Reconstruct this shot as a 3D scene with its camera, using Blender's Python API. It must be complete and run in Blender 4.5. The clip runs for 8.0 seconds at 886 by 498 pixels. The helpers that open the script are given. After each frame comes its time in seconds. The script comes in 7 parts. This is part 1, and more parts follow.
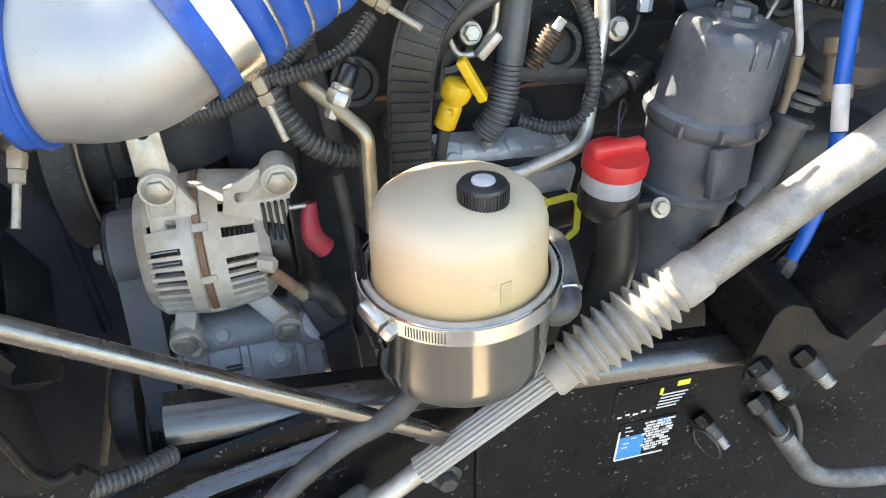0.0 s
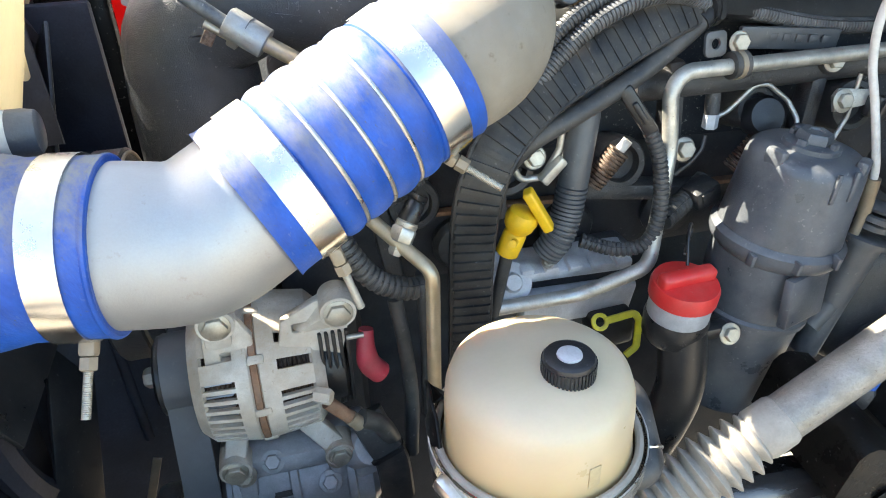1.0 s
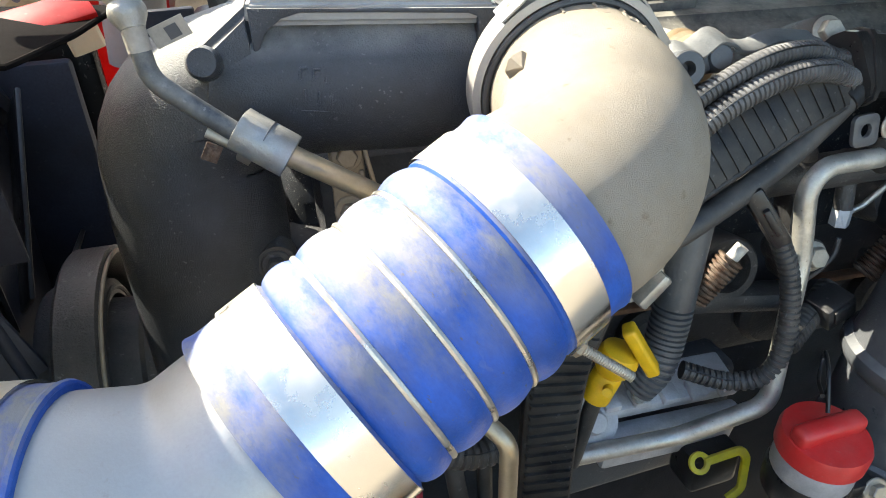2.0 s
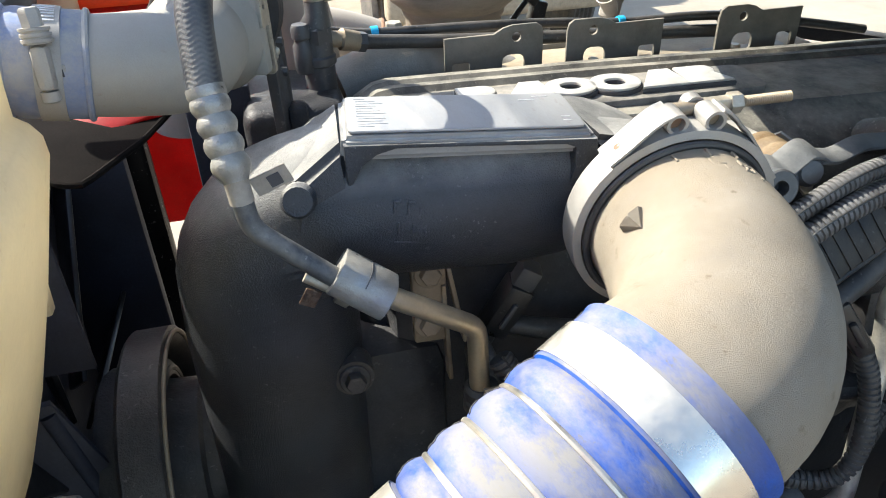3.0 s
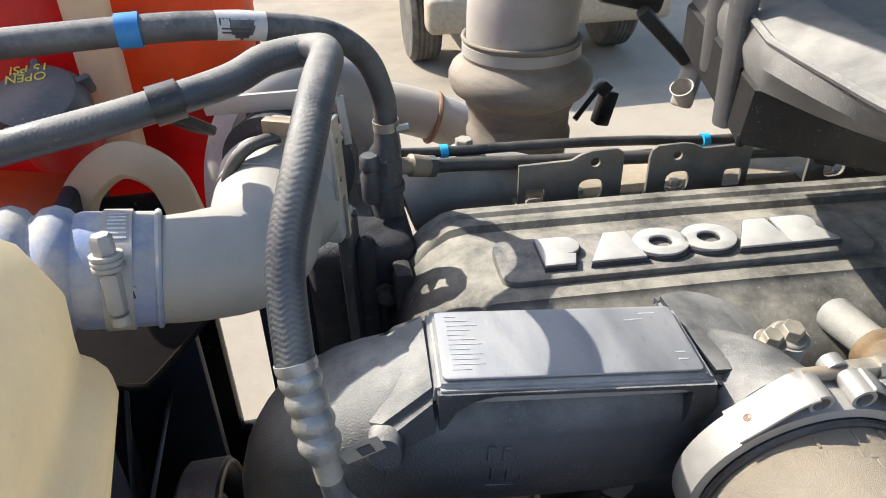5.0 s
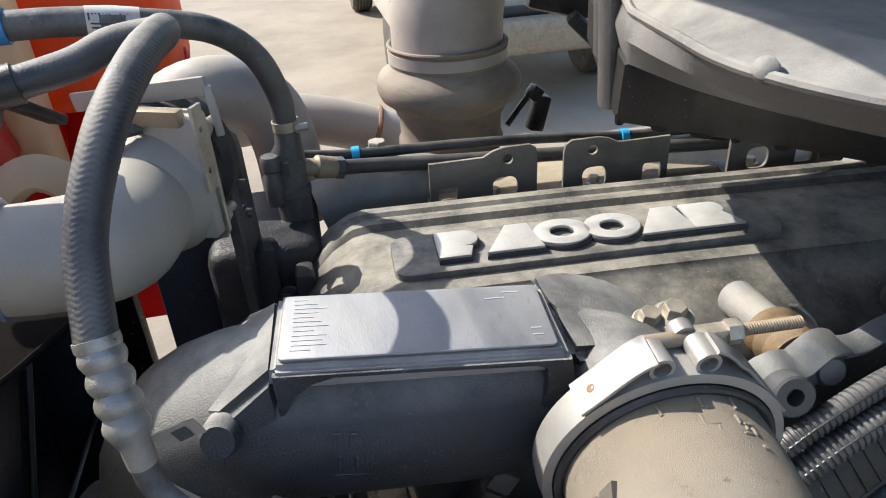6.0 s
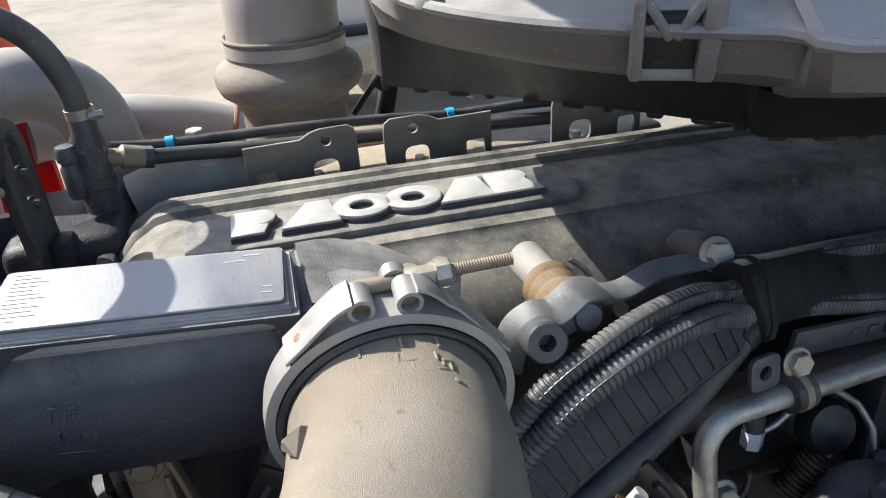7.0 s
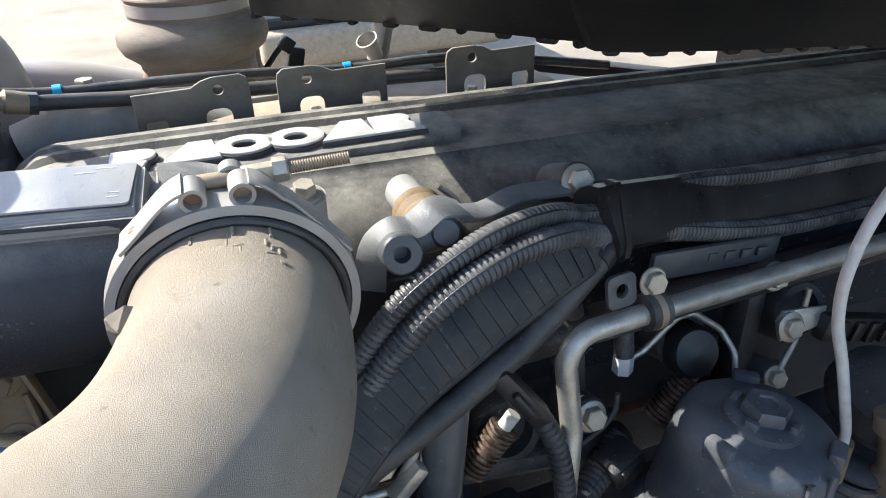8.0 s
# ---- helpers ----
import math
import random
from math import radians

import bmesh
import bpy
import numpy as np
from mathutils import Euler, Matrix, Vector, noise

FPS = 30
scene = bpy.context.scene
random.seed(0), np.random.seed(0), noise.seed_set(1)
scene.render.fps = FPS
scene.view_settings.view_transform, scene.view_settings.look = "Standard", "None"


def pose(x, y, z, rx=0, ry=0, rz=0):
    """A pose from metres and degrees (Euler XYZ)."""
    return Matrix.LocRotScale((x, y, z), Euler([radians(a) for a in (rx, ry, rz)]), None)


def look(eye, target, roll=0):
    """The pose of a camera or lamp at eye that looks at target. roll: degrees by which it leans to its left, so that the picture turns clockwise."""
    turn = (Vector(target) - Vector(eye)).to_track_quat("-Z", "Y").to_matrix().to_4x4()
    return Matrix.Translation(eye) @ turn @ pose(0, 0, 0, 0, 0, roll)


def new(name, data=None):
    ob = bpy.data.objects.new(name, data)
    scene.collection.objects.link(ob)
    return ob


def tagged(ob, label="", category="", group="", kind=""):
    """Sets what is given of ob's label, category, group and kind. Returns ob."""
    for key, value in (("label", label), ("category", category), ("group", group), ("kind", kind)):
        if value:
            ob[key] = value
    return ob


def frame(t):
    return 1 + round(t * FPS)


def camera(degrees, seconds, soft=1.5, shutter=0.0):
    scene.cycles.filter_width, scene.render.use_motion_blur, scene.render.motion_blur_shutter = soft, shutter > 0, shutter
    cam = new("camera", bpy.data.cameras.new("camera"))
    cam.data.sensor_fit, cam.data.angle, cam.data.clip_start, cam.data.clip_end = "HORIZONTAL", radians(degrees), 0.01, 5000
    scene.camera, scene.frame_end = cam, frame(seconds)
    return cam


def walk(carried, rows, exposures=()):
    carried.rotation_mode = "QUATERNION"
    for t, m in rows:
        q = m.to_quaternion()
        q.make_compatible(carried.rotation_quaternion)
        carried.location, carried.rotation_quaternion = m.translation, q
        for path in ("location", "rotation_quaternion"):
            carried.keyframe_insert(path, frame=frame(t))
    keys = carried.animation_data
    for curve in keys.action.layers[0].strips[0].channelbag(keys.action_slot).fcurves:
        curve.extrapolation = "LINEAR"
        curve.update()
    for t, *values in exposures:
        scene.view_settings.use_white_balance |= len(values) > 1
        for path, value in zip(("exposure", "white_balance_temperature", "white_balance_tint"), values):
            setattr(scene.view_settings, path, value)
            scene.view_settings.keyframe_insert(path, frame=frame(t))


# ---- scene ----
cam = camera(64.0, 8.0, soft=1.0)
PATH = [
    (0, (0.056, 0.014, 1.501), (0.466, 1.601, 0.355), -1.4),
    (0.5, (0.041, 0.021, 1.527), (0.423, 1.652, 0.434), -1.9),
    (1, (0.03, 0.104, 1.575), (0.413, 1.748, 0.502), -1.8),
    (1.5, (0.028, 0.237, 1.578), (0.411, 1.892, 0.523), -1.9),
    (2, (0.026, 0.308, 1.582), (0.402, 1.969, 0.533), -2.3),
    (2.2, (0.015, 0.322, 1.594), (0.391, 1.984, 0.547), -2.2),
    (3.3, (-0.022, 0.402, 1.68), (0.363, 2.037, 0.594), -1.8),
    (3.5, (-0.022, 0.417, 1.695), (0.364, 2.044, 0.598), -1.5),
    (4, (-0.016, 0.457, 1.727), (0.362, 2.068, 0.604), -0.8),
    (4.5, (-0.038, 0.493, 1.751), (0.315, 2.113, 0.631), -0.2),
    (4.7, (-0.04, 0.503, 1.763), (0.289, 2.133, 0.652), -0.4),
    (5.8, (0.03, 0.486, 1.731), (0.328, 2.178, 0.706), -2.7),
    (6, (0.052, 0.48, 1.721), (0.367, 2.177, 0.711), -3.1),
    (6.5, (0.114, 0.456, 1.699), (0.496, 2.152, 0.71), -3.8),
    (7, (0.162, 0.44, 1.683), (0.639, 2.115, 0.699), -3.8),
    (7.5, (0.198, 0.419, 1.663), (0.759, 2.068, 0.68), -3.3),
    (8, (0.204, 0.384, 1.641), (0.805, 2.015, 0.651), -2.3),
]
EXPOSURES = [(0.0, 3.17, 7350, 7), (0.5, 3.12, 7100, 6), (1.0, 3.05, 6950, 5), (1.6, 2.76, 6900, 4), (2.2, 2.27, 7000, 5), (3.3, 1.78, 6550, 6), (4.5, 1.60, 6500, 8), (6.0, 1.22, 6500, 9), (7.0, 1.37, 6300, 9), (8.0, 1.73, 6250, 8)]
walk(cam, [(t, look(eye, target, roll)) for t, eye, target, roll in PATH], EXPOSURES)

# ---- world and sun ----
SUN = Vector((-0.579, 0.498, 0.70)).normalized()          # the way towards the sun
world = bpy.data.worlds.new("sky")
scene.world = world
world.use_nodes = True
wn = world.node_tree
sky = wn.nodes.new("ShaderNodeTexSky")
sky.sky_type, sky.sun_disc = "NISHITA", False
sky.sun_elevation = math.asin(SUN.z)
sky.sun_rotation = math.atan2(SUN.x, SUN.y)
sky.air_density, sky.dust_density = 1.0, 1.5
wn.links.new(sky.outputs["Color"], wn.nodes["Background"].inputs["Color"])
wn.nodes["Background"].inputs["Strength"].default_value = 0.115
sun_data = bpy.data.lights.new("sun", "SUN")
sun_data.energy, sun_data.angle, sun_data.color = 3.2, radians(0.5), (1.0, 0.94, 0.85)
sun = new("sun", sun_data)
sun.matrix_world = look(SUN * 20, (0, 0, 0))

# ---- materials ----
def mat(name, col, rough=0.5, metal=0.0, var=0.18, scale=25.0, fine=500.0, bump=0.15, dust=0.0, dust_col=(0.40, 0.35, 0.28),
        spots=0.0, spot_col=(0.1, 0.08, 0.06), sss=0.0, coat=0.0, top_dust=0.5, streak=None, patch=(0.36, 0.62), up_from=-0.3, fleck=0.12, spec=0.5, lumps=0.0, thin=0.0, aim=None):
    """A surface with coarse and fine variation, dust lying in patches (more on faces that look up) and darker spots."""
    m = bpy.data.materials.new(name)
    m.use_nodes = True
    t = m.node_tree
    b = t.nodes["Principled BSDF"]
    N = t.nodes.new
    L = t.links.new
    geo = N("ShaderNodeNewGeometry")
    src = geo.outputs["Position"]
    if streak:
        mp = N("ShaderNodeMapping")
        mp.inputs["Scale"].default_value = streak
        if aim:
            # streaks that follow a tube: squeezed along its axis
            mp.vector_type = "TEXTURE"
            mp.inputs["Rotation"].default_value = Vector(aim).to_track_quat("X", "Z").to_euler()
        L(src, mp.inputs["Vector"])
        src = mp.outputs["Vector"]

    def tex(sc, detail=5.0, rough_=0.6):
        n = N("ShaderNodeTexNoise")
        n.inputs["Scale"].default_value, n.inputs["Detail"].default_value, n.inputs["Roughness"].default_value = sc, detail, rough_
        L(src, n.inputs["Vector"])
        return n.outputs["Fac"]

    def ramp(f, lo, hi, a=0.0, z=1.0):
        r = N("ShaderNodeMapRange")
        r.clamp = True
        for k, v in zip(("From Min", "From Max", "To Min", "To Max"), (lo, hi, a, z)):
            r.inputs[k].default_value = v
        L(f, r.inputs["Value"])
        return r.outputs["Result"]

    def times(a, b_):
        n = N("ShaderNodeMath")
        n.operation = "MULTIPLY"
        L(a, n.inputs[0])
        if isinstance(b_, float):
            n.inputs[1].default_value = b_
        else:
            L(b_, n.inputs[1])
        return n.outputs[0]

    def mix(f, a, z):
        n = N("ShaderNodeMix")
        n.data_type = "RGBA"
        L(f, n.inputs["Factor"])
        for v, k in ((a, "A"), (z, "B")):
            sock = [s for s in n.inputs if s.name == k and s.type == "RGBA"][0]
            if isinstance(v, tuple):
                sock.default_value = (*v, 1)
            else:
                L(v, sock)
        return [s for s in n.outputs if s.type == "RGBA"][0]

    coarse, small = tex(scale), tex(fine, 3.0)
    c = mix(ramp(coarse, 0.3, 0.7), tuple(v * (1 - var) for v in col), tuple(min(v * (1 + var), 0.95) for v in col))
    c = mix(ramp(small, 0.35, 0.75, 0.0, var), c, tuple(v * 0.5 for v in col))
    rgh = ramp(coarse, 0.3, 0.7, max(rough - 0.08, 0.03), min(rough + 0.1, 1.0))
    if spots:
        f = ramp(tex(scale * 6, 4.0, 0.7), 0.62, 0.72, 0.0, spots)
        c = mix(f, c, spot_col)
    if fleck:
        # scattered pale grains and chips
        f = ramp(tex(fine * 0.45, 2.0, 0.5), 0.66, 0.70, 0.0, fleck)
        f = times(f, ramp(tex(scale * 1.7, 3.0), 0.42, 0.62))
        c = mix(f, c, tuple(min(1.0, v * 0.6 + 0.2) for v in dust_col))
    met = None
    if dust:
        sep = N("ShaderNodeSeparateXYZ")
        L(geo.outputs["Normal"], sep.inputs[0])
        up = ramp(sep.outputs["Z"], up_from, 0.9, 1.0 - top_dust, 1.0)
        f = times(times(ramp(tex(scale * 0.6, 7.0, 0.7), *patch), up), float(dust))
        c = mix(f, c, dust_col)
        r2 = N("ShaderNodeMix")
        L(f, r2.inputs[0])
        L(rgh, r2.inputs[2])
        r2.inputs[3].default_value = 0.9
        rgh = r2.outputs[0]
        if metal:
            met = ramp(f, 0.0, 1.0, metal, 0.0)
    L(c, b.inputs["Base Color"])
    L(rgh, b.inputs["Roughness"])
    b.inputs["Metallic"].default_value = metal
    b.inputs["Specular IOR Level"].default_value = spec
    if met:
        L(met, b.inputs["Metallic"])
    if sss:
        b.inputs["Subsurface Weight"].default_value = sss
        b.inputs["Subsurface Radius"].default_value = (1.0, 0.6, 0.3)
        b.inputs["Subsurface Scale"].default_value = 0.03
    if thin:
        # thin-walled plastic that lets light through
        tr, ms = N("ShaderNodeBsdfTranslucent"), N("ShaderNodeMixShader")
        L(c, tr.inputs["Color"])
        ms.inputs[0].default_value = thin
        L(b.outputs[0], ms.inputs[1])
        L(tr.outputs[0], ms.inputs[2])
        L(ms.outputs[0], t.nodes["Material Output"].inputs["Surface"])
    if coat:
        b.inputs["Coat Weight"].default_value = coat
    if bump:
        bp = N("ShaderNodeBump")
        bp.inputs["Strength"].default_value, bp.inputs["Distance"].default_value = min(bump, 1.0), 0.0008
        L(small, bp.inputs["Height"])
        if lumps:
            b2 = N("ShaderNodeBump")
            b2.inputs["Strength"].default_value, b2.inputs["Distance"].default_value = lumps, 0.004
            L(tex(scale * 4.0, 4.0, 0.6), b2.inputs["Height"])
            L(b2.outputs["Normal"], bp.inputs["Normal"])
        L(bp.outputs["Normal"], b.inputs["Normal"])
    return m


M = {
    "cast": mat("cast_aluminium", (0.31, 0.275, 0.225), 0.5, 0.2, 0.28, 18, 2400, 0.9, dust=0.6, dust_col=(0.30, 0.245, 0.17), spots=0.8, spot_col=(0.13, 0.095, 0.06), lumps=0.012, fleck=0.6),
    "altcast": mat("alternator_casting", (0.62, 0.575, 0.505), 0.45, 0.1, 0.25, 30, 900, 0.7, dust=0.8, dust_col=(0.46, 0.345, 0.225), spots=0.5, spot_col=(0.2, 0.13, 0.08), lumps=0.15),
    "silver": mat("silver_pipe", (0.37, 0.37, 0.365), 0.42, 0.75, 0.14, 14, 700, 0.12, dust=0.5, dust_col=(0.36, 0.34, 0.31), spots=0.45, spot_col=(0.22, 0.17, 0.13)),
    "blue": mat("blue_silicone", (0.006, 0.072, 0.37), 0.4, 0.0, 0.3, 60, 600, 0.3, dust=0.84, dust_col=(0.285, 0.265, 0.205), top_dust=0.95, patch=(0.32, 0.56), spots=0.8, spot_col=(0.07, 0.07, 0.07), up_from=0.18, lumps=0.08, spec=0.3, streak=(1.0, 2.0, 2.0), aim=(-0.866, -0.287, -0.409)),
    "fadedblue": mat("faded_blue_silicone", (0.14, 0.21, 0.40), 0.5, 0.0, 0.25, 30, 600, 0.2, dust=0.95, dust_col=(0.46, 0.43, 0.38), patch=(0.36, 0.58), up_from=-0.6),
    "band": mat("stainless_band", (0.70, 0.67, 0.61), 0.18, 1.0, 0.08, 30, 300, 0.05, dust=0.6, dust_col=(0.44, 0.41, 0.35), top_dust=0.9, up_from=0.1, patch=(0.36, 0.66)),
    "steel": mat("bright_steel", (0.60, 0.57, 0.51), 0.26, 0.95, 0.2, 40, 500, 0.15, dust=0.35, spots=0.3, spot_col=(0.16, 0.13, 0.1)),
    "rod": mat("bronzed_steel_rod", (0.22, 0.205, 0.185), 0.18, 0.95, 0.25, 30, 500, 0.12, dust=0.2, dust_col=(0.24, 0.2, 0.16), spots=0.4, spot_col=(0.07, 0.06, 0.05)),
    "belt": mat("worn_belt_rubber", (0.095, 0.10, 0.112), 0.5, 0.0, 0.15, 30, 500, 0.15, dust=0.3, dust_col=(0.16, 0.15, 0.135)),
    "plinth": mat("dusty_badge_field", (0.05, 0.053, 0.06), 0.45, 0.0, 0.3, 60, 500, 0.4, dust=0.8, dust_col=(0.36, 0.335, 0.29), patch=(0.30, 0.62), fleck=0.4),
    "letterface": mat("dusty_pale_metal", (0.56, 0.55, 0.52), 0.4, 0.3, 0.12, 60, 500, 0.2, dust=0.25, dust_col=(0.42, 0.38, 0.32)),
    "smoke": mat("smoky_black_plastic", (0.010, 0.009, 0.009), 0.85, 0.0, 0.4, 20, 500, 0.3, dust=0.15, dust_col=(0.05, 0.042, 0.04), spec=0.03, fleck=0.0),
    "faint": mat("faded_grey_print", (0.66, 0.66, 0.67), 0.42, 0.4, 0.2, 300, 700, 0.0, fleck=0.0),
    "clamp": mat("dusty_clamp_steel", (0.36, 0.352, 0.335), 0.36, 0.5, 0.14, 30, 900, 0.15, dust=0.5, dust_col=(0.36, 0.335, 0.29), spots=0.4, spot_col=(0.18, 0.13, 0.09)),
    "cadmium": mat("dull_cadmium_steel", (0.33, 0.33, 0.32), 0.3, 0.6, 0.25, 60, 900, 0.3, dust=0.5, dust_col=(0.32, 0.30, 0.25), spots=0.5, spot_col=(0.12, 0.1, 0.08), lumps=0.1),
    "blockface": mat("dusty_pale_casting", (0.24, 0.24, 0.24), 0.4, 0.3, 0.2, 30, 800, 0.5, dust=0.85, dust_col=(0.42, 0.405, 0.375), lumps=0.1),
    "braid": mat("braided_hose_cover", (0.038, 0.044, 0.054), 0.40, 0.0, 0.2, 30, 500, 0.3, dust=0.92, dust_col=(0.33, 0.31, 0.27), top_dust=0.97, up_from=0.28, patch=(0.28, 0.60)),
    "grimytube": mat("grimy_shaft_tube", (0.27, 0.255, 0.23), 0.38, 0.55, 0.4, 40, 500, 0.35, dust=0.7, dust_col=(0.22, 0.185, 0.145), spots=0.85, spot_col=(0.06, 0.052, 0.045), patch=(0.36, 0.66), lumps=0.2),
    "zinc": mat("zinc_tube", (0.50, 0.485, 0.44), 0.33, 0.8, 0.3, 60, 500, 0.25, dust=0.45, spots=0.85, spot_col=(0.16, 0.15, 0.13), lumps=0.05),
    "ochre": mat("ochre_gasket_paper", (0.175, 0.11, 0.048), 0.7, 0.0, 0.35, 60, 600, 0.4, dust=0.3),
    "trunk": mat("oily_black_trunking", (0.017, 0.0175, 0.019), 0.40, 0.0, 0.3, 40, 500, 0.3, dust=0.4, dust_col=(0.15, 0.135, 0.115), fleck=0.35, spec=0.35),
    "yzinc": mat("yellow_zinc_tube", (0.50, 0.42, 0.29), 0.35, 0.8, 0.2, 50, 500, 0.15, dust=0.3),
    "bolt": mat("bolt_steel", (0.50, 0.46, 0.38), 0.4, 0.8, 0.25, 80, 700, 0.2, dust=0.45),
    "rust": mat("rusty_steel", (0.26, 0.13, 0.07), 0.75, 0.2, 0.4, 60, 600, 0.4, dust=0.3),
    "iron": mat("black_cast_iron", (0.03, 0.03, 0.032), 0.42, 0.0, 0.3, 20, 500, 0.9, dust=0.25, dust_col=(0.24, 0.21, 0.18), fleck=0.35, lumps=0.3),
    "duct": mat("dusty_black_casting", (0.029, 0.033, 0.041), 0.34, 0.1, 0.4, 22, 800, 1.0, dust=0.9, dust_col=(0.38, 0.37, 0.345), top_dust=0.94, up_from=0.45, patch=(0.28, 0.62), fleck=0.22, lumps=0.08),
    "cover": mat("grey_valve_cover", (0.026, 0.029, 0.034), 0.5, 0.0, 0.3, 35, 900, 0.6, dust=0.9, dust_col=(0.385, 0.362, 0.305), top_dust=1.0, spots=0.8, spot_col=(0.40, 0.385, 0.34), up_from=0.4, patch=(0.26, 0.64), fleck=0.4, lumps=0.06, spec=0.2),
    "black": mat("black_plastic", (0.012, 0.013, 0.015), 0.32, 0.0, 0.25, 40, 600, 0.3, dust=0.12, dust_col=(0.18, 0.16, 0.14), fleck=0.2),
    "grey_plastic": mat("dark_grey_plastic", (0.06, 0.065, 0.072), 0.34, 0.0, 0.2, 25, 500, 0.3, dust=0.35, dust_col=(0.24, 0.22, 0.2), up_from=0.0, fleck=0.3),
    "rubber": mat("black_rubber", (0.027, 0.028, 0.03), 0.42, 0.0, 0.25, 40, 500, 0.3, dust=0.4, dust_col=(0.2, 0.18, 0.155), up_from=-0.2, fleck=0.3),
    "dusty_rubber": mat("dusty_rubber_hose", (0.05, 0.054, 0.06), 0.48, 0.0, 0.25, 40, 500, 0.3, dust=0.85, dust_col=(0.33, 0.31, 0.275), top_dust=0.8, fleck=0.3),
    "paint": mat("black_chassis_paint", (0.005, 0.005, 0.0055), 0.3, 0.0, 0.3, 15, 380, 0.2, dust=0.03, dust_col=(0.12, 0.1, 0.085), spots=0.25, spot_col=(0.04, 0.038, 0.036), fleck=0.6, lumps=0.05, spec=0.16),
    "dark": mat("grimy_engine_black", (0.030, 0.032, 0.038), 0.42, 0.0, 0.4, 30, 400, 0.7, dust=0.4, dust_col=(0.12, 0.112, 0.105), spec=0.35, lumps=0.12, fleck=0.2),
    "comp": mat("grey_compressor_casting", (0.48, 0.49, 0.51), 0.40, 0.12, 0.25, 35, 500, 0.5, dust=0.35, dust_col=(0.32, 0.29, 0.25), lumps=0.15),
    "red": mat("red_plastic", (0.62, 0.02, 0.02), 0.38, 0.0, 0.12, 40, 500, 0.08, dust=0.12),
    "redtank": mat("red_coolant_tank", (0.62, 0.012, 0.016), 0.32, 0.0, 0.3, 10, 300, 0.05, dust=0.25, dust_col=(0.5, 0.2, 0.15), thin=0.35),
    # sunlit copy of the red tank: the sun's glow is in the colour
    "orange": mat("sunlit_coolant_tank", (0.85, 0.13, 0.02), 0.35, 0.0, 0.25, 10, 300, 0.05, dust=0.3, dust_col=(0.6, 0.3, 0.2), thin=0.4),
    "redboot": mat("red_rubber_boot", (0.42, 0.02, 0.05), 0.5, 0.0, 0.2, 40, 500, 0.1, dust=0.2),
    "yellow": mat("yellow_plastic", (0.78, 0.46, 0.01), 0.42, 0.0, 0.15, 60, 600, 0.12, dust=0.2, dust_col=(0.35, 0.22, 0.05)),
    "yelline": mat("yellow_lock_strip", (0.72, 0.66, 0.02), 0.45, 0.0, 0.2, 60, 600, 0.1, dust=0.3),
    "cream": mat("cream_tank_plastic", (0.86, 0.79, 0.60), 0.42, 0.0, 0.08, 12, 300, 0.1, dust=0.2, dust_col=(0.6, 0.5, 0.34), spots=0.2, spot_col=(0.55, 0.45, 0.3), thin=0.55),
    "grey_rubber": mat("grey_rubber_boot", (0.31, 0.28, 0.24), 0.65, 0.0, 0.25, 40, 400, 0.4, dust=0.5, dust_col=(0.40, 0.34, 0.27), spots=0.3, spot_col=(0.14, 0.12, 0.1), lumps=0.2),
    "brownrubber": mat("dusty_brown_rubber", (0.22, 0.185, 0.15), 0.7, 0.0, 0.3, 22, 400, 0.4, dust=0.7, dust_col=(0.37, 0.32, 0.255), spots=0.45, spot_col=(0.10, 0.08, 0.06), lumps=0.12, streak=(1, 1, 3.0)),
    "white": mat("white_label", (0.62, 0.61, 0.58), 0.5, 0.0, 0.15, 90, 700, 0.05, dust=0.4),
    "ink": mat("dark_ink", (0.06, 0.06, 0.065), 0.6, 0.0, 0.2, 90, 700, 0.0),
    "lblue": mat("blue_label_print", (0.03, 0.22, 0.5), 0.45, 0.0, 0.15, 90, 700, 0.0),
    "bluecable": mat("bright_blue_sleeve", (0.003, 0.085, 0.40), 0.4, 0.0, 0.1, 60, 500, 0.1),
    "tie": mat("light_blue_tie", (0.02, 0.42, 0.75), 0.45, 0.0, 0.1, 60, 500, 0.0),
    "copper": mat("foil_wrap", (0.085, 0.046, 0.028), 0.42, 0.4, 0.6, 160, 900, 0.7, dust=0.6, dust_col=(0.30, 0.235, 0.18), patch=(0.45, 0.60), lumps=0.2),
    "tan": mat("tan_bracket_metal", (0.28, 0.22, 0.15), 0.5, 0.5, 0.25, 40, 500, 0.2, dust=0.5),
    "pipe": mat("dusty_exhaust_pipe", (0.42, 0.405, 0.385), 0.5, 0.3, 0.2, 14, 1200, 0.35, dust=0.85, dust_col=(0.40, 0.358, 0.295), top_dust=0.6, spots=0.45, spot_col=(0.2, 0.165, 0.135)),
    "greysteel": mat("dusty_blue_grey_casting", (0.15, 0.157, 0.16), 0.42, 0.2, 0.25, 35, 600, 0.4, dust=0.6, dust_col=(0.29, 0.285, 0.27), spots=0.3, spot_col=(0.08, 0.078, 0.075), lumps=0.06),
    "paleali": mat("pale_dusty_aluminium", (0.39, 0.375, 0.345), 0.5, 0.2, 0.14, 16, 900, 0.25, dust=0.6, dust_col=(0.38, 0.345, 0.29), top_dust=0.6, spots=0.35, spot_col=(0.27, 0.22, 0.17)),
    "bracket": mat("olive_grey_bracket", (0.14, 0.135, 0.118), 0.5, 0.2, 0.25, 40, 500, 0.35, dust=0.7, dust_col=(0.30, 0.265, 0.215), fleck=0.3),
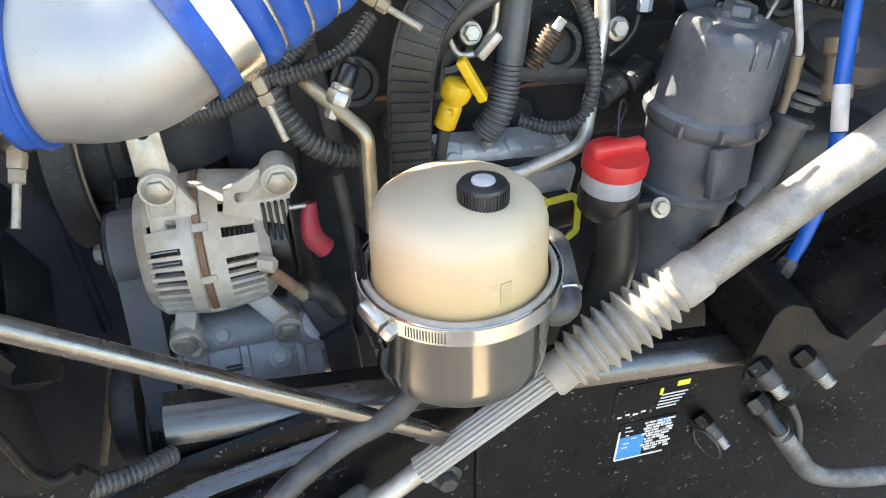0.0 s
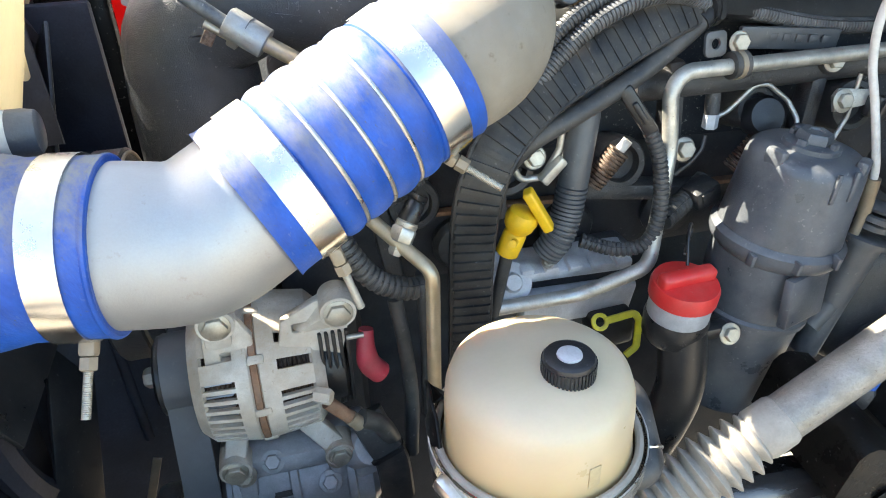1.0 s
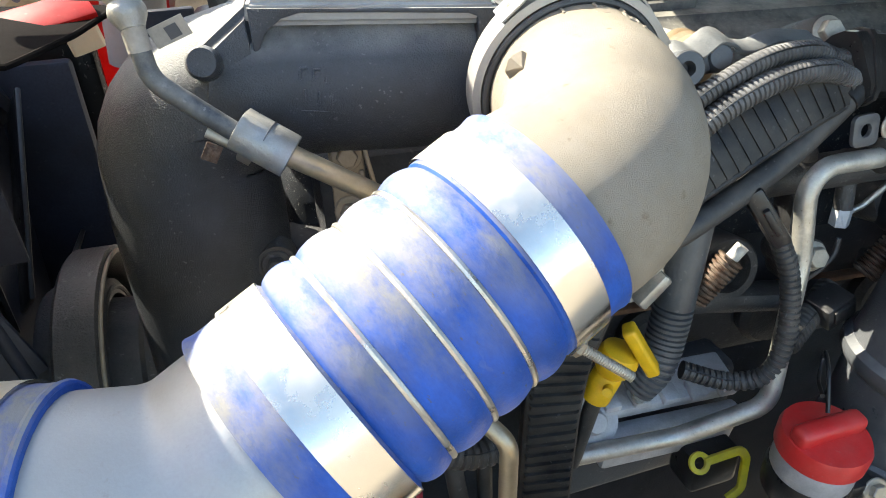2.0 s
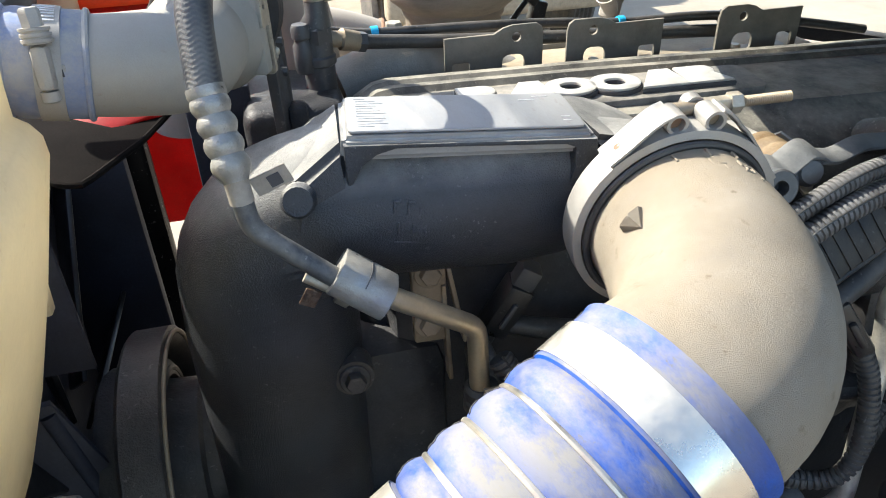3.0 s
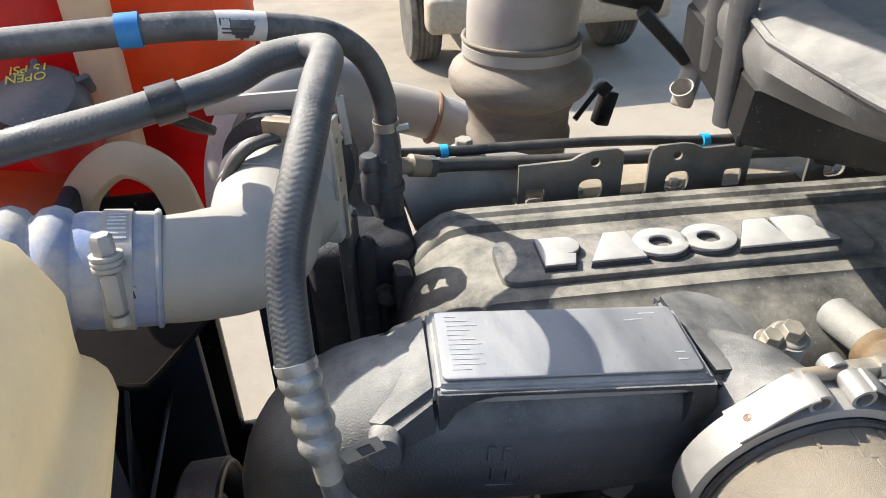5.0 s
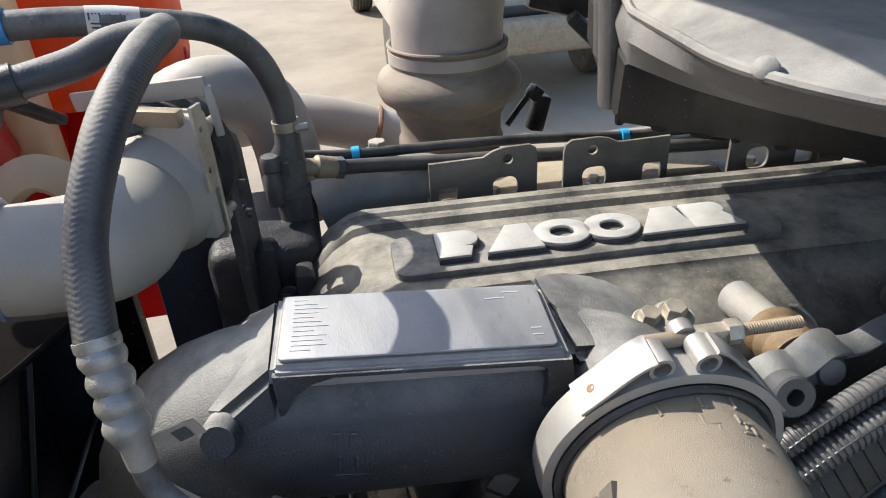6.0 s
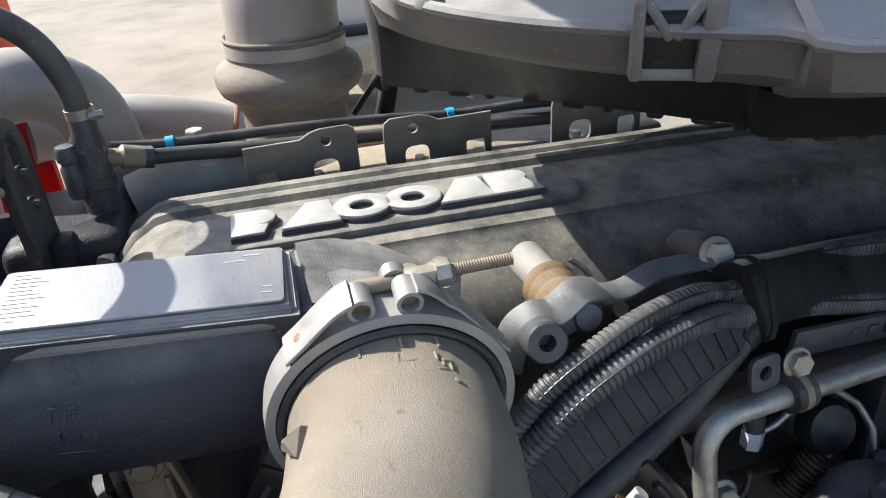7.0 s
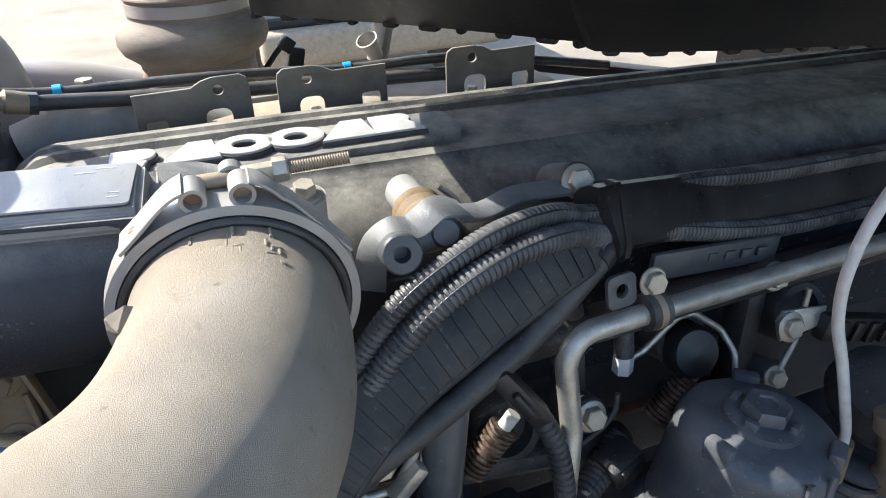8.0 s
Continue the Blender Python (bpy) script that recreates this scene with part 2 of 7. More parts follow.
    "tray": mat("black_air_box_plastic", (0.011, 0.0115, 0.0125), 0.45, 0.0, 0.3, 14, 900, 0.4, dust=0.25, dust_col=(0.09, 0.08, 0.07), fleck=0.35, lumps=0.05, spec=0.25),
    "plate": mat("scratched_data_plate", (0.34, 0.35, 0.37), 0.45, 0.55, 0.15, 40, 900, 0.15, dust=0.55, dust_col=(0.38, 0.365, 0.34), spots=0.5, spot_col=(0.22, 0.20, 0.18), patch=(0.40, 0.68), fleck=0.4, streak=(1, 0.3, 1)),
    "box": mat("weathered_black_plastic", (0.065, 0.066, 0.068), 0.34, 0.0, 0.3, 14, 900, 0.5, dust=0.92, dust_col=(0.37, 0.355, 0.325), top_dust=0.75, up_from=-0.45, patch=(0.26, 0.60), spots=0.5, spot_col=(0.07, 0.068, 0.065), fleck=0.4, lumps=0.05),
    "dirt": mat("packed_dirt_ground", (0.26, 0.222, 0.172), 0.95, 0.0, 0.3, 1.2, 40, 0.6, dust=0.7, dust_col=(0.36, 0.31, 0.245), spots=0.3, spot_col=(0.21, 0.18, 0.15)),
    "bracketblack": mat("scuffed_black_steel", (0.009, 0.0085, 0.008), 0.26, 0.0, 0.4, 25, 400, 0.3, dust=0.15, dust_col=(0.10, 0.085, 0.07), fleck=0.5, lumps=0.12, spec=0.14),
    "carwhite": mat("pale_dusty_car_paint", (0.50, 0.47, 0.42), 0.3, 0.0, 0.05, 3, 100, 0.0, coat=0.4),
    "dustgrey": mat("dusty_grey_casting", (0.25, 0.25, 0.24), 0.5, 0.1, 0.25, 25, 600, 0.5, dust=0.7, dust_col=(0.36, 0.33, 0.28), lumps=0.15),
    "ledge": mat("sandy_ledge", (0.30, 0.25, 0.18), 0.6, 0.1, 0.25, 40, 500, 0.4, dust=0.8, dust_col=(0.42, 0.36, 0.27), lumps=0.2),
    "conduit": mat("corrugated_loom_plastic", (0.03, 0.031, 0.034), 0.4, 0.0, 0.25, 40, 500, 0.3, dust=0.65, dust_col=(0.26, 0.255, 0.25), up_from=-0.1, fleck=0.3),
    "tyre": mat("tyre_rubber", (0.05, 0.046, 0.042), 0.8, 0.0, 0.2, 15, 150, 0.3, dust=0.6, dust_col=(0.25, 0.21, 0.17)),
    "carglass": mat("dark_car_glass", (0.02, 0.022, 0.025), 0.08, 0.0, 0.1, 5, 50, 0.0),
    # paler metallic black that puts the rail bend's highlight into the colour
    "worn": mat("pale_sheen_paint", (0.13, 0.127, 0.125), 0.22, 0.8, 0.35, 20, 400, 0.2, dust=0.2, dust_col=(0.12, 0.1, 0.09), spots=0.6, spot_col=(0.015, 0.015, 0.015), streak=(0.25, 1, 1)),
    "void": mat("matt_black_rubber", (0.030, 0.034, 0.050), 0.5, 0.0, 0.5, 10, 300, 0.3, dust=0.2, dust_col=(0.045, 0.043, 0.042), spec=0.3, fleck=0.08, lumps=0.15),
}


# ---- shapes ----
V = Vector


def frame_to(o, axis, hint=(0, 0, 1)):
    """The pose whose z runs along axis and whose origin is o."""
    z = V(axis).normalized()
    h = V(hint)
    if abs(z.dot(h.normalized())) > 0.95:
        h = V((1, 0, 0)) if abs(z.x) < 0.9 else V((0, 1, 0))
    x = h.cross(z).normalized()
    y = z.cross(x)
    m = Matrix((x, y, z)).transposed().to_4x4()
    m.translation = V(o)
    return m


def soften(bm, deg=38):
    bm.normal_update()
    for f in bm.faces:
        f.smooth = True
    for e in bm.edges:
        if len(e.link_faces) == 2 and e.calc_face_angle(0) > radians(deg):
            e.smooth = False


def thing(name, label, category, group="", at=(0, 0, 0), kind=""):
    ob = new(name)
    ob.location = at
    ob.empty_display_size = 0.02
    return tagged(ob, label, category, group, kind)


def part(name, bm, material, parent=None, label="", category="", group="", kind="", deg=38):
    """Links a bmesh, whose vertices are in the world's metres, as one mesh object under a thing or a part."""
    soften(bm, deg)
    me = bpy.data.meshes.new(name)
    bm.to_mesh(me)
    bm.free()
    me.materials.append(M[material] if isinstance(material, str) else material)
    ob = new(name, me)
    if parent:
        ob.parent = parent
        ob.matrix_parent_inverse = Matrix.Translation(-parent.location)
    return tagged(ob, label, category, group, kind)


def skin(bm, rings, closed=True, caps=True):
    vs = [[bm.verts.new(p) for p in r] for r in rings]
    n = len(rings[0])
    for a, b in zip(vs, vs[1:]):
        for i in range(n if closed else n - 1):
            j = (i + 1) % n
            bm.faces.new((a[i], a[j], b[j], b[i]))
    if caps and closed:
        bm.faces.new(vs[0][::-1])
        bm.faces.new(vs[-1])
    return vs


def lathe(prof, o=(0, 0, 0), axis=(0, 0, 1), n=32, bm=None, hint=(0, 0, 1), caps=True):
    """A turned shape: prof holds (radius, height along axis)."""
    bm = bm or bmesh.new()
    m = frame_to(o, axis, hint)
    skin(bm, [[m @ V((r * math.cos(2 * math.pi * i / n), r * math.sin(2 * math.pi * i / n), h)) for i in range(n)] for r, h in prof], caps=caps)
    return bm


def curve(pts, k=8):
    """A smooth line through pts."""
    p = [V(q) for q in pts]
    p = [p[0] * 2 - p[1]] + p + [p[-1] * 2 - p[-2]]
    out = []
    for a, b, c, d in zip(p, p[1:], p[2:], p[3:]):
        for i in range(k):
            t = i / k
            out.append(0.5 * (2 * b + (c - a) * t + (2 * a - 5 * b + 4 * c - d) * t * t + (3 * b - 3 * c + d - a) * t ** 3))
    return out + [p[-2]]


def bent(pts, rad, k=7):
    """Straight runs joined by round bends, as in bent tubing."""
    p = [V(q) for q in pts]
    out = [p[0]]
    for a, b, c in zip(p, p[1:], p[2:]):
        u, w = (a - b).normalized(), (c - b).normalized()
        half = math.acos(max(-1, min(1, u.dot(w)))) / 2
        if half > 1.55:
            continue
        d = min(rad / math.tan(half), 0.48 * (a - b).length, 0.48 * (c - b).length)
        r = d * math.tan(half)
        mid = b + (u + w).normalized() * (r / math.sin(half))
        s, e = b + u * d - mid, b + w * d - mid
        for i in range(k + 1):
            out.append(mid + s.normalized().slerp(e.normalized(), i / k) * r if s.angle(e) > 1e-4 else mid + s)
    return out + [p[-1]]


def evenly(line, step):
    """The same line in steps of equal length."""
    line = [V(p) for p in line]
    s = [0.0]
    for a, b in zip(line, line[1:]):
        s.append(s[-1] + (b - a).length)
    n = max(2, round(s[-1] / step))
    out, j = [], 0
    for i in range(n + 1):
        d = s[-1] * i / n
        while j < len(s) - 2 and s[j + 1] < d:
            j += 1
        out.append(line[j].lerp(line[j + 1], (d - s[j]) / max(s[j + 1] - s[j], 1e-9)))
    return out


def sweep(line, r, n=14, bm=None, caps=True, flat=None, face=(0, -1, 0.4)):
    """A tube along line. r: a radius, or one for each point; flat: (half width, half thickness, corner) of a flat section that faces face."""
    bm = bm or bmesh.new()
    line = [V(p) for p in line]
    rings, x = [], None
    for i, p in enumerate(line):
        t = (line[min(i + 1, len(line) - 1)] - line[max(i - 1, 0)]).normalized()
        if flat:
            x = t.cross(V(face)).normalized()
        elif x is None:
            x = t.orthogonal().normalized()
        else:
            x = (x - t * x.dot(t)).normalized()
        y = t.cross(x)
        if flat:
            w, h = flat[0] * (r[i] if isinstance(r, list) else 1), flat[1] * (r[i] if isinstance(r, list) else 1)
            c = min(flat[2], w, h)
            sec = []
            for sx, sy, a0 in ((1, 1, 0), (-1, 1, 90), (-1, -1, 180), (1, -1, 270)):
                for a in (0, 45, 90):
                    q = radians(a0 + a)
                    sec.append((sx * (w - c) + c * math.cos(q), sy * (h - c) + c * math.sin(q)))
            rings.append([p + x * a + y * b for a, b in sec])
        else:
            rr = r[i] if isinstance(r, list) else r
            rings.append([p + (x * math.cos(2 * math.pi * k / n) + y * math.sin(2 * math.pi * k / n)) * rr for k in range(n)])
    skin(bm, rings, caps=caps)
    return bm


def ribbed(line, r, pitch=0.004, depth=0.12, n=14, bm=None, gap=0.35):
    """A convoluted tube: rings with narrow grooves between them."""
    line = evenly(line, pitch)
    pts, rad = [], []
    for a, b in zip(line, line[1:]):
        for f, k in ((0.0, 1 - depth), (gap * 0.5, 1 - depth), (gap, 1.0), (0.85, 1.0)):
            pts.append(a.lerp(b, f))
            rad.append(r * k)
    return sweep(pts, rad, n, bm)


def block(size, m=Matrix(), bevel=0.002, seg=2, bm=None):
    """A box with rounded edges, centred in the pose m."""
    b2 = bmesh.new()
    bmesh.ops.create_cube(b2, size=1)
    bmesh.ops.scale(b2, vec=size, verts=b2.verts)
    if bevel:
        bmesh.ops.bevel(b2, geom=b2.edges[:], offset=min(bevel, min(size) * 0.49), segments=seg, affect="EDGES", profile=0.5)
    bmesh.ops.transform(b2, matrix=m, verts=b2.verts)
    return join(bm, b2)


def join(bm, b2):
    if bm is None:
        return b2
    me = bpy.data.meshes.new("tmp")
    b2.to_mesh(me)
    b2.free()
    bm.from_mesh(me)
    bpy.data.meshes.remove(me)
    return bm


def bar(a, b, w, h, bevel=0.001, bm=None, hint=(0, 0, 1)):
    """A straight rounded bar from a to b, w wide and h high."""
    a, b = V(a), V(b)
    return block((w, h, (b - a).length), frame_to((a + b) / 2, b - a, hint), bevel, 2, bm)


def slab(outline, holes, depth, m, bevel=0.0008, bm=None, res=10):
    """A plate of that outline with holes through it; outline and holes are lists of (x, y), the plate lies in m's xy plane, centred on it."""
    cu = bpy.data.curves.new("tmp", "CURVE")
    cu.dimensions, cu.fill_mode, cu.extrude, cu.bevel_depth, cu.bevel_resolution = "2D", "BOTH", depth / 2 - bevel, bevel, 1
    cu.offset = -bevel
    for loop in [outline] + list(holes):
        sp = cu.splines.new("POLY")
        sp.points.add(len(loop) - 1)
        for q, (x, y) in zip(sp.points, loop):
            q.co = (x, y, 0, 1)
        sp.use_cyclic_u = True
    ob = bpy.data.objects.new("tmp", cu)
    me = bpy.data.meshes.new_from_object(ob)
    b2 = bmesh.new()
    b2.from_mesh(me)
    bmesh.ops.remove_doubles(b2, verts=b2.verts, dist=1e-5)
    bmesh.ops.transform(b2, matrix=m, verts=b2.verts)
    bpy.data.objects.remove(ob)
    bpy.data.curves.remove(cu)
    bpy.data.meshes.remove(me)
    return join(bm, b2)


def circle(r, n=20, cx=0.0, cy=0.0):
    return [(cx + r * math.cos(2 * math.pi * i / n), cy + r * math.sin(2 * math.pi * i / n)) for i in range(n)]


def rounded(w, h, r, k=4, cx=0.0, cy=0.0):
    out = []
    for sx, sy, a0 in ((1, 1, 0), (-1, 1, 90), (-1, -1, 180), (1, -1, 270)):
        for i in range(k + 1):
            q = radians(a0 + 90 * i / k)
            out.append((cx + sx * (w / 2 - r) + r * math.cos(q), cy + sy * (h / 2 - r) + r * math.sin(q)))
    return out


def letters(text, size, m, depth=0.0004):
    cu = bpy.data.curves.new("tmp", "FONT")
    cu.body, cu.size, cu.extrude, cu.align_x, cu.align_y = text, size, depth, "CENTER", "CENTER"
    ob = bpy.data.objects.new("tmp", cu)
    me = bpy.data.meshes.new_from_object(ob)
    b2 = bmesh.new()
    b2.from_mesh(me)
    bmesh.ops.transform(b2, matrix=m, verts=b2.verts)
    bpy.data.objects.remove(ob)
    bpy.data.curves.remove(cu)
    bpy.data.meshes.remove(me)
    return b2


def bolt(o, axis, r=0.008, h=0.008, washer=1.5, bm=None):
    """A hexagon bolt head on a flange washer."""
    a = V(axis).normalized()
    bm = lathe([(r * washer, 0), (r * washer, 0.0012), (r * washer * 0.92, 0.002)], o, a, 24, bm)
    return lathe([(r, 0.0015), (r, h * 0.88), (r * 0.88, h)], o, a, 6, bm)


def thread(o, axis, length, r=0.004, pitch=0.0014, bm=None):
    a = V(axis).normalized()
    return ribbed([V(o), V(o) + a * length], r, pitch, 0.14, 12, bm, 0.6)


def ring(o, axis, r, tube, n=40, k=8, bm=None):
    m = frame_to(o, axis)
    pts = [m @ V((r * math.cos(2 * math.pi * i / n), r * math.sin(2 * math.pi * i / n), 0)) for i in range(n)]
    bm = bm or bmesh.new()
    rings = []
    for i, p in enumerate(pts):
        u = (p - V(o)).normalized()
        a = V(axis).normalized()
        rings.append([p + (u * math.cos(2 * math.pi * j / k) + a * math.sin(2 * math.pi * j / k)) * tube for j in range(k)])
    skin(bm, rings + [rings[0]], caps=False)
    bmesh.ops.remove_doubles(bm, verts=bm.verts, dist=1e-6)
    return bm


def band(o, axis, r, width, thick=0.0012, n=48, bm=None):
    return lathe([(r, -width / 2), (r + thick, -width / 2), (r + thick, width / 2), (r, width / 2), (r, -width / 2)], o, axis, n, bm, caps=False)

# ---- setting: ground, engine block, frame rail ----
bm = bmesh.new()
bmesh.ops.create_grid(bm, x_segments=60, y_segments=60, size=300)
part("ground", bm, "dirt", label="pale packed dirt ground of a sunlit yard", category="ground", kind="structure")

engine = thing("engine_block", "grimy black diesel engine block with cylinder head", "engine", at=(0.4, 0.9, 0.5))
part("cylinder_head", block((1.5, 0.24, 0.30), pose(0.79, 0.955, 1.20), 0.02), "dark", engine)
part("crankcase", block((1.45, 0.22, 0.55), pose(0.78, 0.96, 0.78), 0.03), "dark", engine)
bm = block((0.10, 0.34, 0.70), pose(0.04, 0.99, 0.93), 0.03)
part("front_cover", bm, "dark", engine)
for i, (x, z) in enumerate(((0.22, 1.11), (0.36, 1.11), (0.50, 1.11), (0.64, 1.11))):
    b = lathe([(0.034, 0), (0.036, 0.012), (0.030, 0.02), (0.02, 0.022)], (x, 0.835, z), (0, -1, 0), 24)
    part("core_plug", b, "iron", engine)

# frame rail: a channel with its web towards the viewer
rail = thing("frame_rail", "glossy black painted steel chassis frame rail", "chassis rail", at=(0.4, 0.5, 0.6))
RY, RZ, RR = 0.500, 0.977, 0.026
def rail_strip(prof, nm, material, label=""):
    bm = bmesh.new()
    skin(bm, [[V((x, y, z - 0.109 * (x - 0.2))) for y, z in prof] for x in (-0.085, 0.2, 0.5, 0.9, 1.5)])
    part(nm, bm, material, rail, label)


rail_strip([(RY, RZ - RR), (RY, RZ - 0.42), (RY + 0.009, RZ - 0.42), (RY + 0.009, RZ - RR)], "web", "paint")
out = [(RY + RR - RR * math.sin(radians(a)), RZ - RR + RR * math.cos(radians(a))) for a in range(0, 91, 10)]
ins = [(RY + RR - (RR - 0.009) * math.sin(radians(a)), RZ - RR + (RR - 0.009) * math.cos(radians(a))) for a in range(90, -1, -10)]
# the bend is a separate strip so its bright highlight can be painted
rail_strip(out + ins, "bend", "worn", "upper bend of the rail with its highlight painted in")
rail_strip([(RY + 0.045, RZ), (RY + RR, RZ), (RY + RR, RZ - 0.009), (RY + 0.045, RZ - 0.009)], "top_flange", "paint")

# plain walls that close the place; cab and hood unseen, added to block light
part("unseen_cab_wall", block((0.06, 1.95, 2.3), pose(1.45, 0.775, 1.75), 0.02), "paint", label="unseen dark cab wall behind the engine, added to block skylight", category="wall", kind="structure")
part("unseen_hood", block((0.06, 2.5, 1.9), pose(-1.55, 0.80, 1.55, 0, -18, 0), 0.02), "redtank", label="unseen red hood tipped open, added to block skylight", category="hood", kind="structure")
part("unseen_hood_side", block((1.5, 0.05, 2.1), pose(-2.05, -0.48, 1.75), 0.02), "redtank", label="unseen red panel beside the hood, added to shade the ground", category="hood", kind="structure")
part("wall_inner_fender", block((1.555, 0.03, 1.0), pose(-0.9725, 1.30, 0.86), 0.01), "paint", label="black inner fender panel beside the radiator", category="panel", kind="structure")
part("wall_fender_foot", block((0.11, 0.028, 0.60), pose(-0.151, 1.30, 0.66), 0.01), "paint", label="black lower fender panel beside the engine", category="panel", kind="structure")
# unseen slab added overhead to shade the air box and valve cover
part("unseen_shade_slab", block((1.365, 0.61, 0.04), pose(0.7675, 1.045, 1.88), 0.01), "paint", label="unseen dark slab above the engine, added to cast shade", category="wall", kind="structure")

# ---- valve cover ----
cover = thing("valve_cover", "dusty grey engine valve cover with a raised badge plinth", "engine cover", at=(0.4, 0.95, 1.3))
SEC = [(0.835, 1.22), (0.842, 1.335), (0.865, 1.372), (0.905, 1.398), (0.922, 1.403), (0.926, 1.408), (0.932, 1.409), (0.940, 1.4095), (1.028, 1.407),
       (1.036, 1.4065), (1.041, 1.412), (1.048, 1.4125), (1.052, 1.4085), (1.060, 1.4085), (1.064, 1.412), (1.076, 1.411), (1.082, 1.395), (1.086, 1.22)]


def cover_ring(x, drop=0.0, inset=0.0):
    return [V((x, 0.96 + (y - 0.96) * (1 - inset) - 0.06 * (x - 0.27), z + 0.005 * (z > 1.36) - drop * (z > 1.3) - (z - 1.2) * drop * 2 - 0.02 * max(x - 0.4, 0))) for y, z in SEC]


bm = bmesh.new()
xs = [(0.012, 0.06, 0.10), (0.03, 0.028, 0.05), (0.055, 0.010, 0.02), (0.075, 0.002, 0.0), (0.09, 0, 0), (0.3, 0, 0), (0.6, 0, 0), (0.9, 0, 0), (1.35, 0, 0)]
skin(bm, [cover_ring(*s) for s in xs])
part("body", bm, "cover", cover)
# badge plinth: shallow tray with rounded ends and a raised rim
PM = pose(0.268, 0.9725, 1.4190, 2.5, 0, -3.2)
bm = slab(rounded(0.332, 0.060, 0.012), [], 0.012, PM @ pose(0, 0, -0.003), 0.0018)
part("badge_plinth", bm, "plinth", cover, "raised badge plate, dusty grey")
# plain raised badge shapes
W6 = 0.040


def badge(kind):
    w, h = W6, 0.039
    if kind == "d":
        o = [(-w / 2, -h / 2), (0.006, -h / 2), (0.010, -0.006)] + [(0.004 + 0.0122 * math.cos(radians(a)), 0.0073 + 0.0122 * math.sin(radians(a))) for a in range(-90, 91, 15)] + [(-w / 2, h / 2)]
    elif kind == "a":
        o = [(-w / 2 - 0.004, -h / 2), (w / 2 + 0.004, -h / 2), (w / 2 - 0.002, h / 2), (-0.002, h / 2)]
    elif kind == "o":
        o = [(0.0245 * math.cos(radians(a)), 0.0200 * math.sin(radians(a))) for a in range(0, 360, 12)]
    else:
        o = [(-w / 2, -h / 2), (w / 2 + 0.004, -h / 2), (w / 2 - 0.006, 0)] + [(0.006 + 0.0105 * math.cos(radians(a)), 0.0090 + 0.0105 * math.sin(radians(a))) for a in range(-45, 91, 15)] + [(-w / 2, h / 2)]
    return o


for i, kind in enumerate("daooar"):
    hole = [[(0.0105 * math.cos(radians(a)), 0.0085 * math.sin(radians(a))) for a in range(0, 360, 20)]] if kind == "o" else []
    at = PM @ pose(-0.109 + 0.0436 * i, 0.0, 0.0045)
    part("badge_base", slab([(x * 1.05 + 0.0006, y * 1.05 - 0.0004) for x, y in badge(kind)], hole, 0.005, at, 0.0006), "ink", cover, "black edge of a badge shape")
    part("badge_shape", slab(badge(kind), hole, 0.003, at @ pose(0, 0, 0.0034), 0.0008), "letterface", cover, "plain raised pale metal badge shape")
for x in (0.42, 0.62, 0.82):
    part("cover_bolt", bolt((x, 0.853, 1.352), (0, -0.75, 0.66), 0.008, 0.010), "bolt", cover)

# ---- intake casting with the engine plate ----
duct = thing("intake_duct", "black cast intake duct with a flat label block on top", "intake duct", at=(0.09, 0.81, 1.4))
line = bent([(0.2125, 0.748, 1.430), (0.2110, 0.806, 1.418), (0.02, 0.822, 1.424), (-0.048, 0.835, 1.40), (-0.053, 0.845, 1.12)], 0.06, 9)
line = evenly(line, 0.012)
rad = []
for i, p in enumerate(line):
    f = i / (len(line) - 1)
    rad.append(0.045 + 0.011 * max(0, min(1, (f - 0.10) / 0.12)) + 0.010 * max(0, min(1, (f - 0.40) / 0.25)))
part("duct_body", sweep(line, rad, 28), "duct", duct)
bm = bmesh.new()
TOP = [(0.019, 0.847, 1.488), (0.013, 0.779, 1.487), (0.171, 0.764, 1.477), (0.175, 0.827, 1.480)]
LOW = [(0.014, 0.862, 1.44), (0.010, 0.780, 1.472), (0.174, 0.765, 1.462), (0.182, 0.85, 1.44)]
skin(bm, [[V(p) for p in LOW], [V(p) for p in TOP]])
bmesh.ops.bevel(bm, geom=bm.edges[:], offset=0.003, segments=3, affect="EDGES")
part("label_block", bm, "blockface", duct)
# ramp from the block down to the bend, with a flat lit top
bm = bmesh.new()
TOPR = [(0.021, 0.849, 1.4865), (0.015, 0.780, 1.4850), (-0.019, 0.779, 1.459), (-0.042, 0.802, 1.446), (-0.048, 0.832, 1.444), (-0.036, 0.850, 1.452), (-0.006, 0.852, 1.475)]
LOWR = [(0.024, 0.880, 1.41), (0.019, 0.770, 1.40), (-0.030, 0.766, 1.40), (-0.072, 0.786, 1.385), (-0.085, 0.835, 1.39), (-0.060, 0.880, 1.40), (-0.010, 0.885, 1.41)]
skin(bm, [[V(p) for p in LOWR], [V(p) for p in TOPR]])
bmesh.ops.bevel(bm, geom=bm.edges[:], offset=0.005, segments=3, affect="EDGES")
part("front_shoulder", bm, "duct", duct)
bm = bmesh.new()
skin(bm, [[V((x, y0, 1.40)), V((x, y0, z1)), V((x, y2, z1)), V((x, y2, 1.40))] for x, y0, y2, z1 in
          ((0.175, 0.770, 0.855, 1.470), (0.20, 0.774, 0.868, 1.463), (0.232, 0.784, 0.872, 1.450), (0.268, 0.80, 0.868, 1.428))])
bmesh.ops.bevel(bm, geom=bm.edges[:], offset=0.006, segments=3, affect="EDGES")
part("rear_shoulder", bm, "duct", duct)
